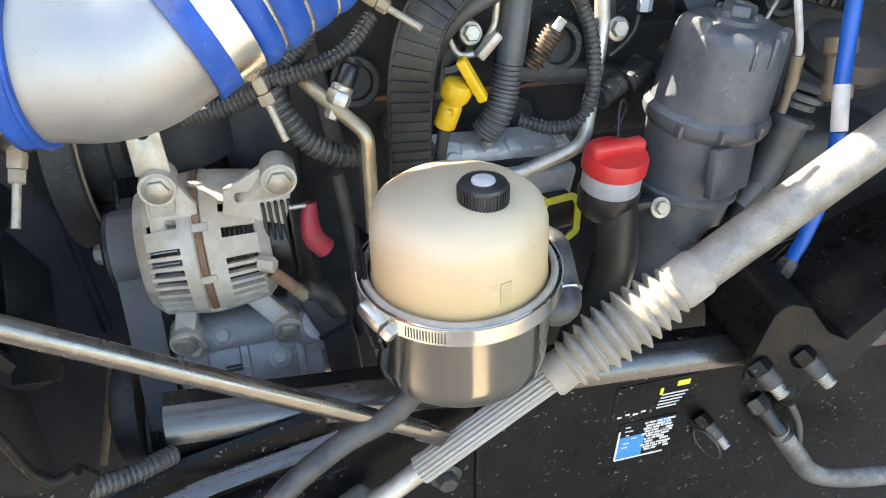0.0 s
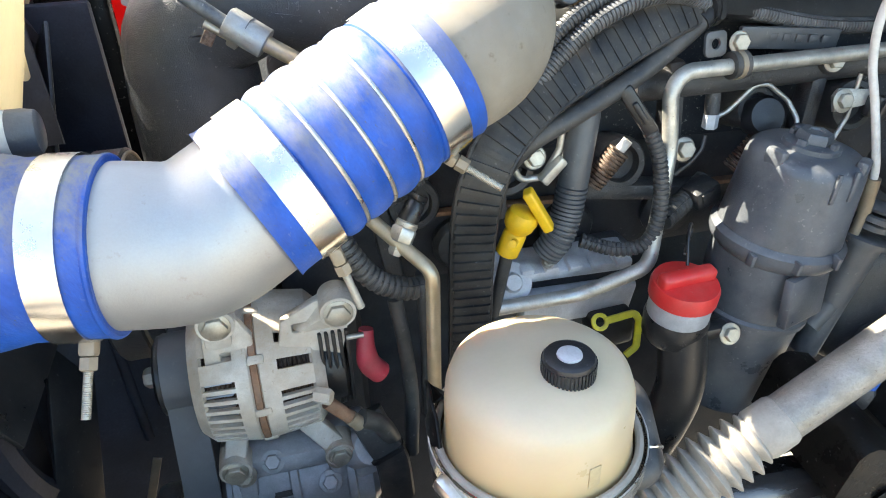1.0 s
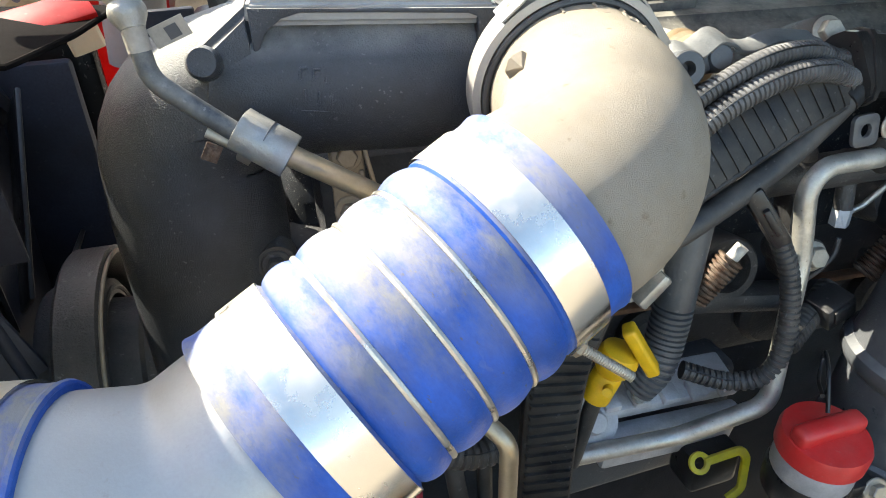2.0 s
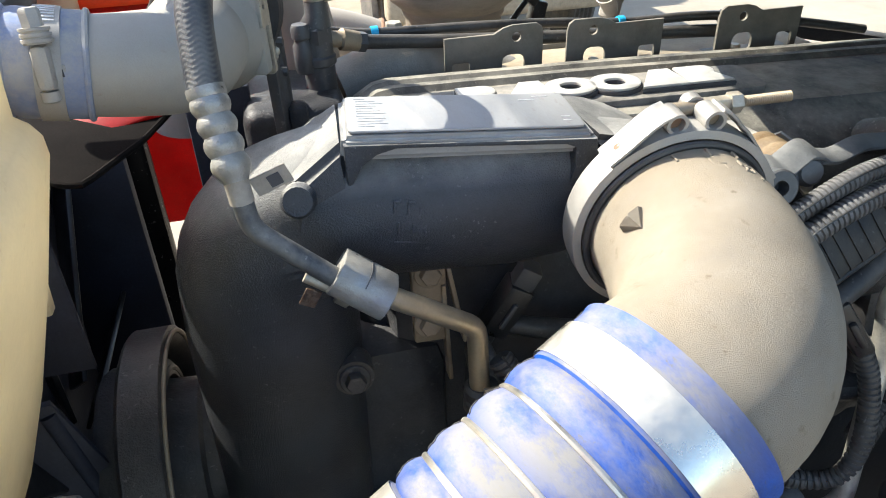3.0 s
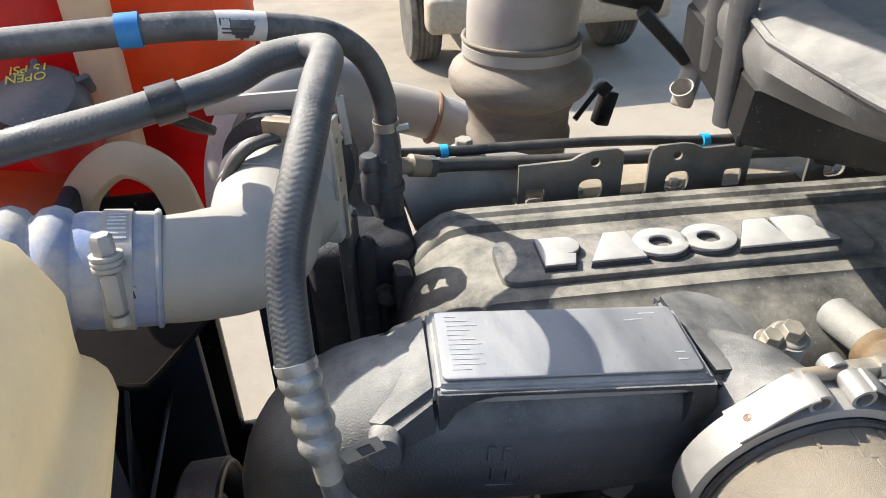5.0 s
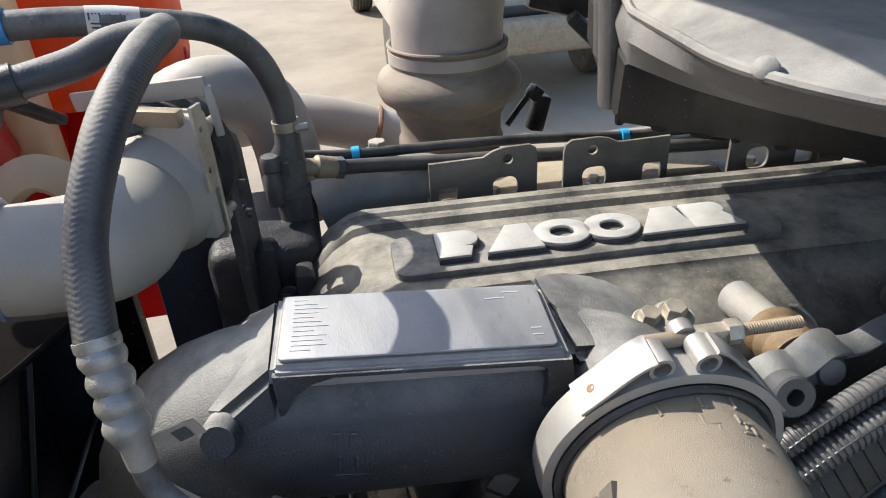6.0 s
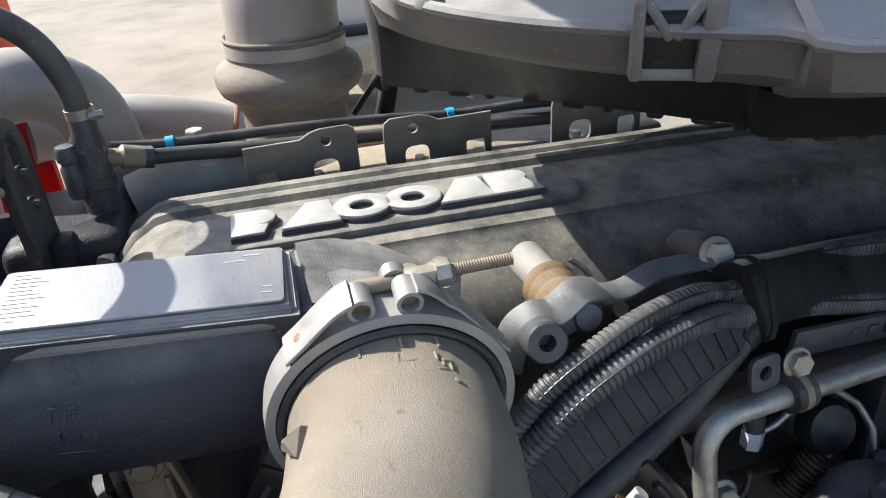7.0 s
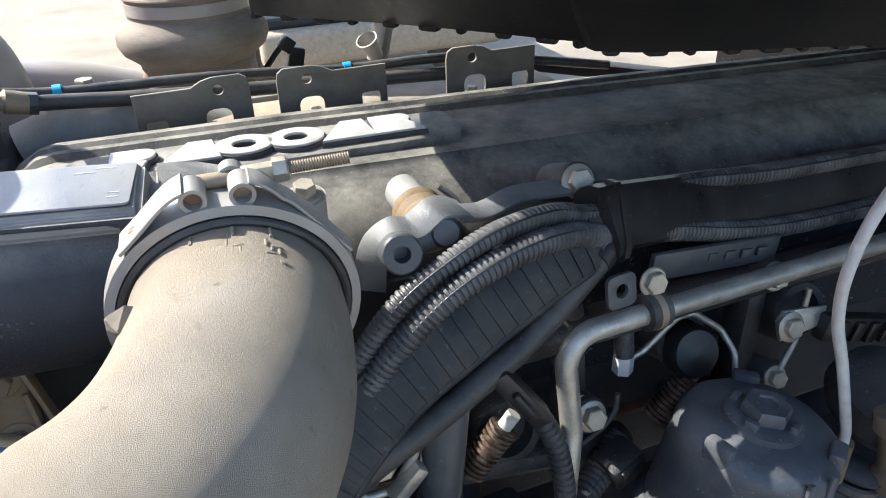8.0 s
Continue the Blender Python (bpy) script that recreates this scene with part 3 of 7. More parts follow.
part("boss", lathe([(0.011, 0), (0.011, 0.022), (0.009, 0.026)], (-0.016, 0.79, 1.446), (-0.1, -0.9, 0.35), 20), "duct", duct)
U = (V(TOP[2]) - V(TOP[1])).normalized()
W = (V(TOP[0]) - V(TOP[1])).normalized()
Z = U.cross(W).normalized()
PLATE = Matrix((U, W - U * W.dot(U), Z)).transposed().to_4x4()
PLATE.translation = (V(TOP[0]) + V(TOP[1]) + V(TOP[2]) + V(TOP[3])) / 4 + Z * 0.0012
plate = part("engine_plate", slab(rounded(0.150, 0.058, 0.003), [], 0.0016, PLATE, 0.0003), "plate", duct, "thin scratched aluminium data plate")
for i in range(12):
    w = (0.012, 0.022, 0.030, 0.023, 0.019, 0.026, 0.032, 0.020, 0.030, 0.027, 0.031, 0.018)[i]
    part("print_bar", block((w * 0.6, 0.0004, 0.0003), PLATE @ pose(-0.070 + w * 0.35, 0.024 - 0.0042 * i, 0.0010), 0), "faint", plate)
for x, y, w in ((0.058, 0.022, 0.018), (0.044, 0.016, 0.008), (0.066, -0.014, 0.010), (0.066, -0.020, 0.010), (0.05, 0.0165, 0.012)):
    part("print_bar", block((w * 0.6, 0.0009, 0.0003), PLATE @ pose(x, y, 0.0010), 0), "faint", plate)
# skirt under the block: an arched opening over the recessed barrel
SK = [(0.0, -0.004), (0.0, -0.034), (0.004, -0.030), (0.010, -0.019), (0.020, -0.012), (0.032, -0.009), (0.08, -0.012), (0.140, -0.0165), (0.146, -0.019), (0.1465, -0.033), (0.142, -0.050), (0.158, -0.050), (0.163, -0.035), (0.160, -0.014)]
part("skirt", slab(SK, [], 0.026, frame_to((0.0145, 0.790, 1.4865), (-0.095, -1, 0)), 0.0012), "duct", duct)
# worn raised casting marks on the barrel, in two rows
mk = random.Random(4)
for row, x0, x1, z0m, z1m in ((0, 0.040, 0.106, 1.4413, 1.4289), (1, 0.041, 0.083, 1.4277, 1.4161)):
    x = x0
    while x < x1:
        f = (x - x0) / (x1 - x0)
        z = z0m + (z1m - z0m) * f
        y = 0.820 - math.sqrt(0.0565 ** 2 - (z - 1.421) ** 2)
        tilt = math.degrees(math.asin((z - 1.421) / 0.0565))
        part("cast_mark", block((0.0016, 0.0022, 0.0085), pose(x, y, z, -tilt, 8, -2), 0.0006), "duct", duct)
        if mk.random() < 0.7:
            part("cast_mark", block((0.0046, 0.0020, 0.0015), pose(x + 0.0026, y, z + (0.0035, 0.0, -0.0035)[mk.randrange(3)], -tilt, 8, -2), 0.0005), "duct", duct)
        x += 0.0072 + 0.002 * mk.random()
part("cast_mark", block((0.050, 0.0016, 0.0014), pose(0.062, 0.7640, 1.4135, 8, 9, -2), 0.0005), "duct", duct)
# foot with two bolts below the barrel
foot = part("foot_bracket", block((0.026, 0.010, 0.085), pose(0.066, 0.802, 1.345, 0, 0, -3), 0.002), "tan", duct, "dusty brown steel bracket")
part("bolt", bolt((0.066, 0.796, 1.368), (0, -1, 0.1), 0.008, 0.008), "tan", foot)
part("bolt", bolt((0.064, 0.796, 1.322), (0, -1, 0.1), 0.008, 0.008), "tan", foot)
part("lug_bolt", bolt((0.003, 0.785, 1.29), (0, -1, 0.2), 0.008, 0.010), "iron", duct)
part("lug", lathe([(0.016, 0), (0.015, 0.02)], (0.003, 0.806, 1.288), (0, -1, 0.1), 20), "iron", duct)

# ---- charge-air elbow, hose and front elbow ----
VB = V((0.2105, 0.731, 1.4265))
VA = V((-0.06, -0.99, -0.10)).normalized()
UR, LL = V((0.1410, 0.5949, 1.4113)), V((-0.0025, 0.5472, 1.3444))
HD = (LL - UR).normalized()
elbow = thing("charge_air_elbow", "sand-cast aluminium charge-air elbow, pitted and dusty", "air pipe", at=VB)
bend = V((0.2035, 0.6075, 1.4235))
line = [VB - VA * 0.012] + [VB * (1 - t) ** 2 + bend * 2 * t * (1 - t) + UR * t * t for t in (k / 24 for k in range(25))] + [UR + HD * 0.03]
line = evenly(line, 0.006)
part("elbow_body", sweep(line, [0.0550 + 0.0018 * math.sin(math.pi * k / (len(line) - 1)) for k in range(len(line))], 44), "cast", elbow)
part("flange", lathe([(0.050, -0.012), (0.0625, -0.012), (0.0625, -0.004), (0.057, 0.004), (0.054, 0.012)], VB, VA, 48), "cast", elbow)
# small wedge on its side and worn raised marks by the flange
bm = lathe([(0.0115, -0.008), (0.0085, 0.003), (0.0012, 0.008)], (0.1585, 0.680, 1.4590), (-0.72, -0.05, 0.69), 3)
part("wedge_mark", bm, "cast", elbow, deg=20)
for a in (-15, 5, 23):
    u = V((math.sin(radians(a)), 0, math.cos(radians(a))))
    u = (u - VA * u.dot(VA)).normalized()
    o, w = VB + u * 0.0576 + VA * 0.004, u.cross(VA)
    part("cast_tick", block((0.0016, 0.0075, 0.0022), frame_to(o + VA * 0.0155, u, VA), 0.0005), "cast", elbow)
    for k, (d, e, size) in enumerate(((0.026, -0.0035, (0.0014, 0.0060, 0.0022)), (0.0285, 0.0015, (0.0060, 0.0016, 0.0020)), (0.0325, 0.0025, (0.0014, 0.0050, 0.0022)), (0.0345, -0.002, (0.0055, 0.0016, 0.0020)), (0.031, -0.001, (0.0016, 0.0030, 0.0020)))):
        if a > 0 or k in (1, 3):
            part("cast_mark", block(size, frame_to(o + VA * d + w * e, u, VA), 0.0006), "cast", elbow)
    if a > 0:
        part("cast_dot", lathe([(0.0016, -0.001), (0.0014, 0.001), (0.0004, 0.0013)], o + VA * 0.0415 + w * 0.003, u, 10), "cast", elbow)

clamp = thing("v_band_clamp", "dusty stainless V-band clamp with a long T-bolt", "clamp", at=VB)
bm = lathe([(0.0615, -0.011), (0.0665, -0.010), (0.0672, 0.0), (0.0665, 0.010), (0.0615, 0.011), (0.0610, 0.0085), (0.0650, 0.0), (0.0610, -0.0085), (0.0615, -0.011)], VB, VA, 72, caps=False)
part("band", bm, "clamp", clamp)
part("inner_lip", ring(VB + VA * 0.012, VA, 0.0585, 0.0024, 60), "rubber", clamp, "dark rubber seal")
def on_ring(deg, r, along=0.0):
    u = V((math.sin(radians(deg)), 0, math.cos(radians(deg))))
    u = (u - VA * u.dot(VA)).normalized()
    return VB + u * r + VA * along, u
for d0, sgn in ((-8.5, -1), (10.5, 1)):
    o, u = on_ring(d0, 0.0710)
    part("trunnion_loop", lathe([(0.0046, -0.008), (0.0066, -0.008), (0.0066, 0.008), (0.0046, 0.008), (0.0046, -0.008)], o, VA, 24, caps=False), "clamp", clamp)
    part("trunnion_pin", sweep([o - VA * 0.008, o + VA * 0.003], 0.0045, 16), "rust" if sgn < 0 else "tan", clamp)
    arc = [on_ring(d0 + sgn * da, r)[0] for da, r in (((2, 0.0779), (7, 0.0765), (13, 0.0738), (19, 0.0712), (26, 0.0692), (37, 0.0688)) if sgn < 0 else ((2, 0.0779), (6, 0.0768), (11, 0.0742), (16, 0.0712), (24, 0.0690), (58, 0.0686)))]
    part("strap", sweep(curve(arc, 5), 1, flat=(0.0105 if sgn < 0 else 0.0075, 0.0011, 0.0009), face=on_ring(d0 + sgn * 20, 1)[1]), "clamp", clamp)
    if sgn < 0:
        o3, u3 = on_ring(-37, 0.0698)
        part("spot_weld", lathe([(0.0026, 0), (0.0022, 0.0004), (0.0008, 0.0002)], o3, u3, 14), "rust", clamp)
a0, a1 = V((0.196, 0.737, 1.4965)), V((0.2805, 0.7290, 1.4995))
tdir = (a1 - a0).normalized()
part("t_bolt", sweep([a0, a0 + tdir * 0.035], 0.0042, 14), "tan", clamp, "brown dusty bolt shank")
part("rear_loop", lathe([(0.0046, -0.004), (0.0068, -0.004), (0.0068, 0.004), (0.0046, 0.004), (0.0046, -0.004)], a0 + tdir * 0.024 - VA * 0.004, VA, 20, caps=False), "clamp", clamp)
part("sleeve", bar(a0 + tdir * 0.028, a0 + tdir * 0.047, 0.0085, 0.0085, 0.001), "bolt", clamp)
part("nut", lathe([(0.0068, 0), (0.0068, 0.007), (0.0058, 0.008)], a0 + tdir * 0.045, tdir, 6), "bolt", clamp)
part("threaded_rod", thread(a0 + tdir * 0.050, tdir, (a1 - a0).length - 0.050, 0.0034), "tan", clamp)

hose = thing("charge_air_hose", "blue silicone charge-air hose with wire rings, dusty on top", "hose", at=(UR + LL) / 2)
START, END = UR, LL
L0 = (END - START).length
RINGS = (0.0585, 0.0825, 0.1068)          # the wire rings, from the cast elbow's end
CLAMP_A, CLAMP_B = 0.0245, 0.1372
FOLDS = (CLAMP_A + 0.013,) + RINGS + (CLAMP_B - 0.012,)
pts, rad = [], []
N = 140
for i in range(N + 1):
    d = i / N * L0
    r = 0.0588 + 0.0009 * math.exp(-(min(d, L0 - d) / 0.003) ** 2)
    for a, z in zip(FOLDS, FOLDS[1:]):
        if a < d < z:
            r = 0.0570 + 0.0036 * math.sin(math.pi * (d - a) / (z - a)) ** 0.65
    pts.append(START + HD * d)
    rad.append(r)
part("hose_wall", sweep(pts, rad, 56), "blue", hose)
SU = V((0, 0.75, 0.66))
SU = (SU - HD * SU.dot(HD)).normalized()
SV = HD.cross(SU)
for a, z in ((2, 10), (33, 48), (51, 68), (71, 89), (92, 105), (128, 139)):
    seam = []
    for i in range(a, z):
        ang = 0.10 * math.sin(i * 0.35) + 0.05 * math.sin(i * 1.1)
        seam.append(pts[i] + (SU * math.cos(ang) + SV * math.sin(ang)) * (rad[i] + 0.0001))
    part("overlap_seam", sweep(seam, 0.0006, 6), "ink", hose, "dark overlap line in the silicone")
for d in RINGS:
    part("wire_ring", ring(START + HD * d, HD, 0.0576, 0.0019, 64), "steel", hose, "thin bright wire ring")


def band_clamp(o, axis, r, away, label, swing):
    """A wide band clamp whose bolt sticks out below."""
    c = thing("band_clamp", label, "clamp", "band clamps on the charge-air pipes", at=o)
    part("band", band(o, axis, r, 0.021, 0.0016, 64), "band", c)
    u = (V(away) - axis * V(away).dot(axis)).normalized()
    p = o + u * (r + 0.004)
    d = V(swing).normalized()
    part("bridge", bar(p - d * 0.004, p + d * 0.010, 0.012, 0.010, 0.003), "tan", c)
    part("nut", lathe([(0.0062, 0), (0.0062, 0.008), (0.005, 0.009)], p + d * 0.010, d, 6), "tan", c)
    part("screw", thread(p + d * 0.016, d, 0.034, 0.0032), "bolt", c)
    return c


band_clamp(START + HD * CLAMP_A, HD, 0.0587, (0.25, -0.1, -0.97), "bright stainless band clamp on the blue hose", (0.77, -0.43, -0.48))
band_clamp(START + HD * CLAMP_B, HD, 0.0587, (0.15, -0.35, -0.9), "bright stainless band clamp on the blue hose", (0.27, -0.13, -0.95))

front = thing("front_charge_pipe", "smooth silver aluminium charge-air elbow", "air pipe", at=LL)
SL = V((-0.0838, 0.5288, 1.3385))
FD = V((-0.9916, 0.1224, 0.0412)).normalized()
line = evenly(bent([LL - HD * 0.02, LL + HD * 0.042, SL, SL + FD * 0.05], 0.070, 14), 0.006)
part("elbow_body", sweep(line, [0.0500 if (p - START).dot(HD) < L0 - 0.003 else 0.0545 for p in line], 48), "silver", front)
sleeve = thing("front_coupler_hose", "blue silicone coupler hose at the pipe's front end", "hose", at=SL)
q0 = SL
line = [q0 + FD * d for d in (0, 0.004, 0.03, 0.052, 0.058, 0.075, 0.092, 0.11, 0.14, 0.2)]
part("hose_wall", sweep(line, [0.0575, 0.0585, 0.0585, 0.0585, 0.060, 0.0635, 0.060, 0.063, 0.06, 0.06], 48), "blue", sleeve)
part("end_lip", ring(q0 + FD * 0.002, FD, 0.0575, 0.0022, 48), "blue", sleeve)
part("bulge", lathe([(0.0585, 0.062), (0.0625, 0.069), (0.0638, 0.076), (0.0625, 0.083), (0.0585, 0.090)], q0, FD, 48, caps=False), "blue", sleeve)
band_clamp(q0 + FD * 0.026, FD, 0.0588, (0, -0.35, -0.93), "bright stainless band clamp on the front coupler", (-0.16, -0.62, -0.77))

# ---- power-steering pressure hose with crimped end and flange block ----
hyd = thing("hydraulic_hose", "braided black hydraulic hose with crimped steel end", "hose", at=(-0.05, 0.76, 1.5))
line = curve([(-0.30, 0.913, 1.575), (-0.2028, 0.9172, 1.5928), (-0.1391, 0.9243, 1.6027), (-0.0845, 0.939, 1.6116), (-0.0587, 0.9483, 1.6205), (-0.0318, 0.9495, 1.6239), (-0.023, 0.9137, 1.6313), (-0.0297, 0.8733, 1.6283), (-0.0421, 0.8222, 1.6089), (-0.0564, 0.7936, 1.569), (-0.0576, 0.7666, 1.5278)], 10)
# braided cover: chevrons of fine ridges
line = evenly(line, 0.0007)
rings, x, s = [], None, 0.0
for i, p in enumerate(line):
    t = (line[min(i + 1, len(line) - 1)] - line[max(i - 1, 0)]).normalized()
    x = t.orthogonal().normalized() if x is None else (x - t * x.dot(t)).normalized()
    y = t.cross(x)
    s += 0.0007
    rg = []
    for k in range(48):
        a = 2 * math.pi * k / 48
        r = 0.0099 + 0.00013 * math.sin(2 * math.pi * s / 0.0030 + 2.0 * math.pi * abs((k % 8) / 4 - 1))
        rg.append(p + (x * math.cos(a) + y * math.sin(a)) * r)
    rings.append(rg)
bm = bmesh.new()
skin(bm, rings)
part("hose_wall", bm, "braid", hyd, "dusty braided hose cover", deg=80)
a, b = V((-0.057, 0.766, 1.527)), V((-0.050, 0.747, 1.487))
d = (b - a).normalized()
LN = (b - a).length
prof = [(0.0106, -0.004), (0.0108, 0.0)] + [(0.0090 + 0.0020 * abs(math.sin(math.pi * 4 * k / 24)), LN * k / 24) for k in range(1, 25)] + [(0.0078, LN + 0.002), (0.007, LN + 0.004)]
part("crimp_ferrule", lathe(prof, a, d, 24), "cadmium", hyd, "bright crimped steel ferrule")
line = bent([b, (-0.0465, 0.742, 1.455), (0.002, 0.727, 1.417)], 0.022, 8)
part("end_tube", sweep(evenly(line, 0.003), 0.0062, 16), "dusty_rubber", hyd)
part("end_collar", sweep([b, b + V((0.0015, -0.002, -0.016))], 0.0070, 16), "grey_rubber", hyd, "pale painted tube collar")
tag = part("part_tag", block((0.022, 0.0006, 0.013), pose(-0.031, 0.7515, 1.479, 10, -20, 0), 0), "grey_rubber", hyd, "grey paper tag")
part("tag_print", block((0.0075, 0.0004, 0.008), pose(-0.029, 0.7508, 1.4792, 10, -20, 0), 0), "ink", tag)

fitting = thing("pressure_line", "zinc-plated steel pressure line with a flange block", "pipe", at=(0.014, 0.735, 1.41))
BD = V((0.80, -0.25, -0.55)).normalized()
bm = slab(rounded(0.037, 0.025, 0.0115, 5), [], 0.036, frame_to((0.012, 0.732, 1.412), BD, (0.45, 0.1, 0.9)), 0.001)
part("flange_block", bm, "cadmium", fitting)
part("joint_line", slab(rounded(0.0374, 0.0254, 0.0115, 5), [], 0.0008, frame_to((0.012, 0.7325, 1.4124), BD, (0.45, 0.1, 0.9)), 0.0001), "ink", fitting)
part("bolt_head", lathe([(0.0075, 0), (0.0075, 0.008), (0.006, 0.009)], V((0.004, 0.730, 1.405)), -BD, 6), "steel", fitting)
part("bolt_end", sweep([V((-0.002, 0.731, 1.41)), V((-0.021, 0.736, 1.422))], 0.0042, 12), "bolt", fitting)
part("copper_tab", block((0.010, 0.002, 0.012), pose(-0.020, 0.728, 1.411, 0, 30, 0), 0.0008), "copper", fitting)
line = bent([(0.024, 0.728, 1.404), (0.085, 0.738, 1.358), (0.089, 0.740, 1.25), (0.095, 0.700, 1.236), (0.146, 0.648, 1.196), (0.141, 0.640, 1.04)], 0.018, 8)
part("tube", sweep(evenly(line, 0.004), 0.0072, 16), "yzinc", fitting)
part("rubber_grommet", lathe([(0.011, -0.012), (0.0135, -0.009), (0.0135, -0.002), (0.0115, 0.0), (0.0135, 0.002), (0.0135, 0.009), (0.011, 0.012)], (0.089, 0.7395, 1.292), (0.05, 0, 1), 20), "rubber", fitting)
part("clip_strap", slab([(-0.004, -0.008), (0.022, -0.008), (0.030, 0.0), (0.022, 0.009), (-0.004, 0.009)], [], 0.003, frame_to((0.088, 0.716, 1.311), (0, -1, 0.3)), 0.0006), "tan", fitting)
part("clip_bolt", bolt((0.103, 0.714, 1.311), (0, -1, 0.3), 0.007, 0.006), "tan", fitting)

# ---- three upright brackets behind the cover ----
def bracket(x, y, w, mirror):
    b = thing("wiring_bracket", "dusty olive-grey steel bracket with a round hole", "bracket", "brackets behind the cover", at=(x, y, 1.40))
    s = -1 if mirror else 1
    h = 0.060
    o = [(-w / 2, 0), (-w / 2, h * 0.865), (-w / 2 + 0.042 * w / 0.085, h * 0.865), (-w / 2 + 0.050 * w / 0.085, h * 0.96), (-w / 2 + 0.058 * w / 0.085, h), (w / 2 - 0.008, h), (w / 2 - 0.002, h - 0.004), (w / 2, h - 0.012), (w / 2, 0)]
    o = [(s * px, py) for px, py in o]
    if mirror:
        o = o[::-1]
    holes = [circle(0.0052, 16, s * (w / 2 - 0.031), h - 0.013), rounded(0.020, 0.020, 0.003, 3, s * (-w / 2 + 0.018), 0.014), rounded(0.026, 0.024, 0.008, 3, s * (w / 2 - 0.034), 0.016)]
    part("bracket_plate", slab(o, holes, 0.004, frame_to((x, y, 1.390), (0, -1, 0)), 0.0006), "bracket", b)
    part("foot", block((w, 0.03, 0.003), pose(x, y + 0.015, 1.392), 0.0008), "bracket", b)
    for k in (-0.018, 0.014):
        part("bolt", bolt((x + k, y + 0.012, 1.393), (0, 0, 1), 0.006, 0.008), "bolt", b)


bracket(0.2155, 1.114, 0.112, False)
bracket(0.3560, 1.110, 0.116, True)
bracket(0.5350, 1.104, 0.108, True)

# ---- alternator ----
AX = V((1, 0, 0))
AC = V((-0.040, 0.748, 1.040))          # middle of the alternator's axis
alt = thing("alternator", "dusty cast-aluminium alternator with cooling slots", "alternator", at=AC)


def slotted(name, stations, slots):
    """Half of the case: a thick shell of revolution whose slots are cut through. stations: (x, radius); slots: (first station, from angle, to angle)."""
    angles = sorted({a for _, lo, hi in slots for a in (lo, hi)} | {a for a in range(0, 360, 10) if all(not (lo - 4 < a < hi + 4) for _, lo, hi in slots)})
    bm = bmesh.new()
    vs = [[bm.verts.new((AC.x + x, AC.y + r * math.cos(radians(a)), AC.z + r * math.sin(radians(a)))) for a in angles] for x, r in stations]
    n = len(angles)
    for k in range(len(stations) - 1):
        for i in range(n):
            lo, hi = angles[i], angles[(i + 1) % n]
            if any(k == st and a <= lo and hi <= b for st, a, b in slots):
                continue
            bm.faces.new((vs[k][i], vs[k][(i + 1) % n], vs[k + 1][(i + 1) % n], vs[k + 1][i]))
    bmesh.ops.recalc_face_normals(bm, faces=bm.faces)
    bmesh.ops.solidify(bm, geom=bm.faces[:], thickness=0.006)
    return part(name, bm, "altcast", alt, deg=30)


LEFT = [(2, 150 + 8.4 * k, 155.2 + 8.4 * k) for k in range(9)] + [(2, 128, 135)]
RIGHT = [(2, 163 + 8.2 * k, 168 + 8.2 * k) for k in range(7)] + [(2, 118, 127), (2, 139, 147)]
slotted("front_case", [(-0.064, 0.030), (-0.064, 0.066), (-0.052, 0.0765), (-0.018, 0.0815), (-0.004, 0.0835), (-0.001, 0.080)], LEFT)
slotted("rear_case", [(0.074, 0.030), (0.074, 0.064), (0.062, 0.0765), (0.026, 0.0815), (0.008, 0.0835), (0.006, 0.080)], RIGHT)
for a in (140, 152, 163, 174, 185, 196, 207, 218):
    u = V((0, math.cos(radians(a)), math.sin(radians(a))))
    part("fan_blade", bar(AC + V((-0.056, 0, 0)) + u * 0.064, AC + V((-0.022, 0, 0)) + u * 0.066, 0.002, 0.008, 0.0005, hint=u), "comp", alt, "grey rotor fan blade")
part("stator_ring", lathe([(0.082, 0), (0.0842, 0.001), (0.0842, 0.007), (0.082, 0.008)], AC + V((-0.0015, 0, 0)), AX, 48), "rust", alt, "rusty laminated stator edge")
core = ribbed([AC - AX * 0.055, AC + AX * 0.060], 0.060, 0.005, 0.06, 32)
part("winding_core", core, "copper", alt, "dark copper windings")
for k in range(9):
    a = 2 * math.pi * k / 9 + 0.3
    u = V((0, math.cos(a), math.sin(a)))
    part("case_boss", bar(AC + V((-0.004, 0, 0)) + u * 0.0830, AC + V((0.014, 0, 0)) + u * 0.0825, 0.010, 0.006, 0.003, hint=u), "altcast", alt)


def lug(tip, root, r, t, mat_="altcast"):
    """A mounting ear from the case to a bolt boss."""
    bm = lathe([(r, -t / 2), (r * 1.02, -t / 2 + 0.002), (r * 1.02, t / 2 - 0.002), (r, t / 2)], tip, (0, -1, 0), 28)
    dv = V(root) - V(tip)
    bm = bar(V(tip) + dv * 0.05, root, r * 1.7, t * 0.8, 0.004, bm, hint=(1, 0, 0))
    e = part("mounting_ear", bm, mat_, alt)
    part("bolt", bolt(V(tip) + V((0, -t / 2, 0)), (0, -1, 0.05), r * 0.66, 0.008, 1.25), "bolt", e)


lug((0.0545, 0.700, 1.140), (0.000, 0.725, 1.095), 0.0185, 0.034)
lug((-0.064, 0.698, 1.150), (-0.072, 0.725, 1.085), 0.0185, 0.034)
lug((0.036, 0.692, 0.945), (-0.005, 0.715, 0.990), 0.0165, 0.030)
lug((-0.079, 0.688, 0.955), (-0.068, 0.715, 0.995), 0.0175, 0.030)
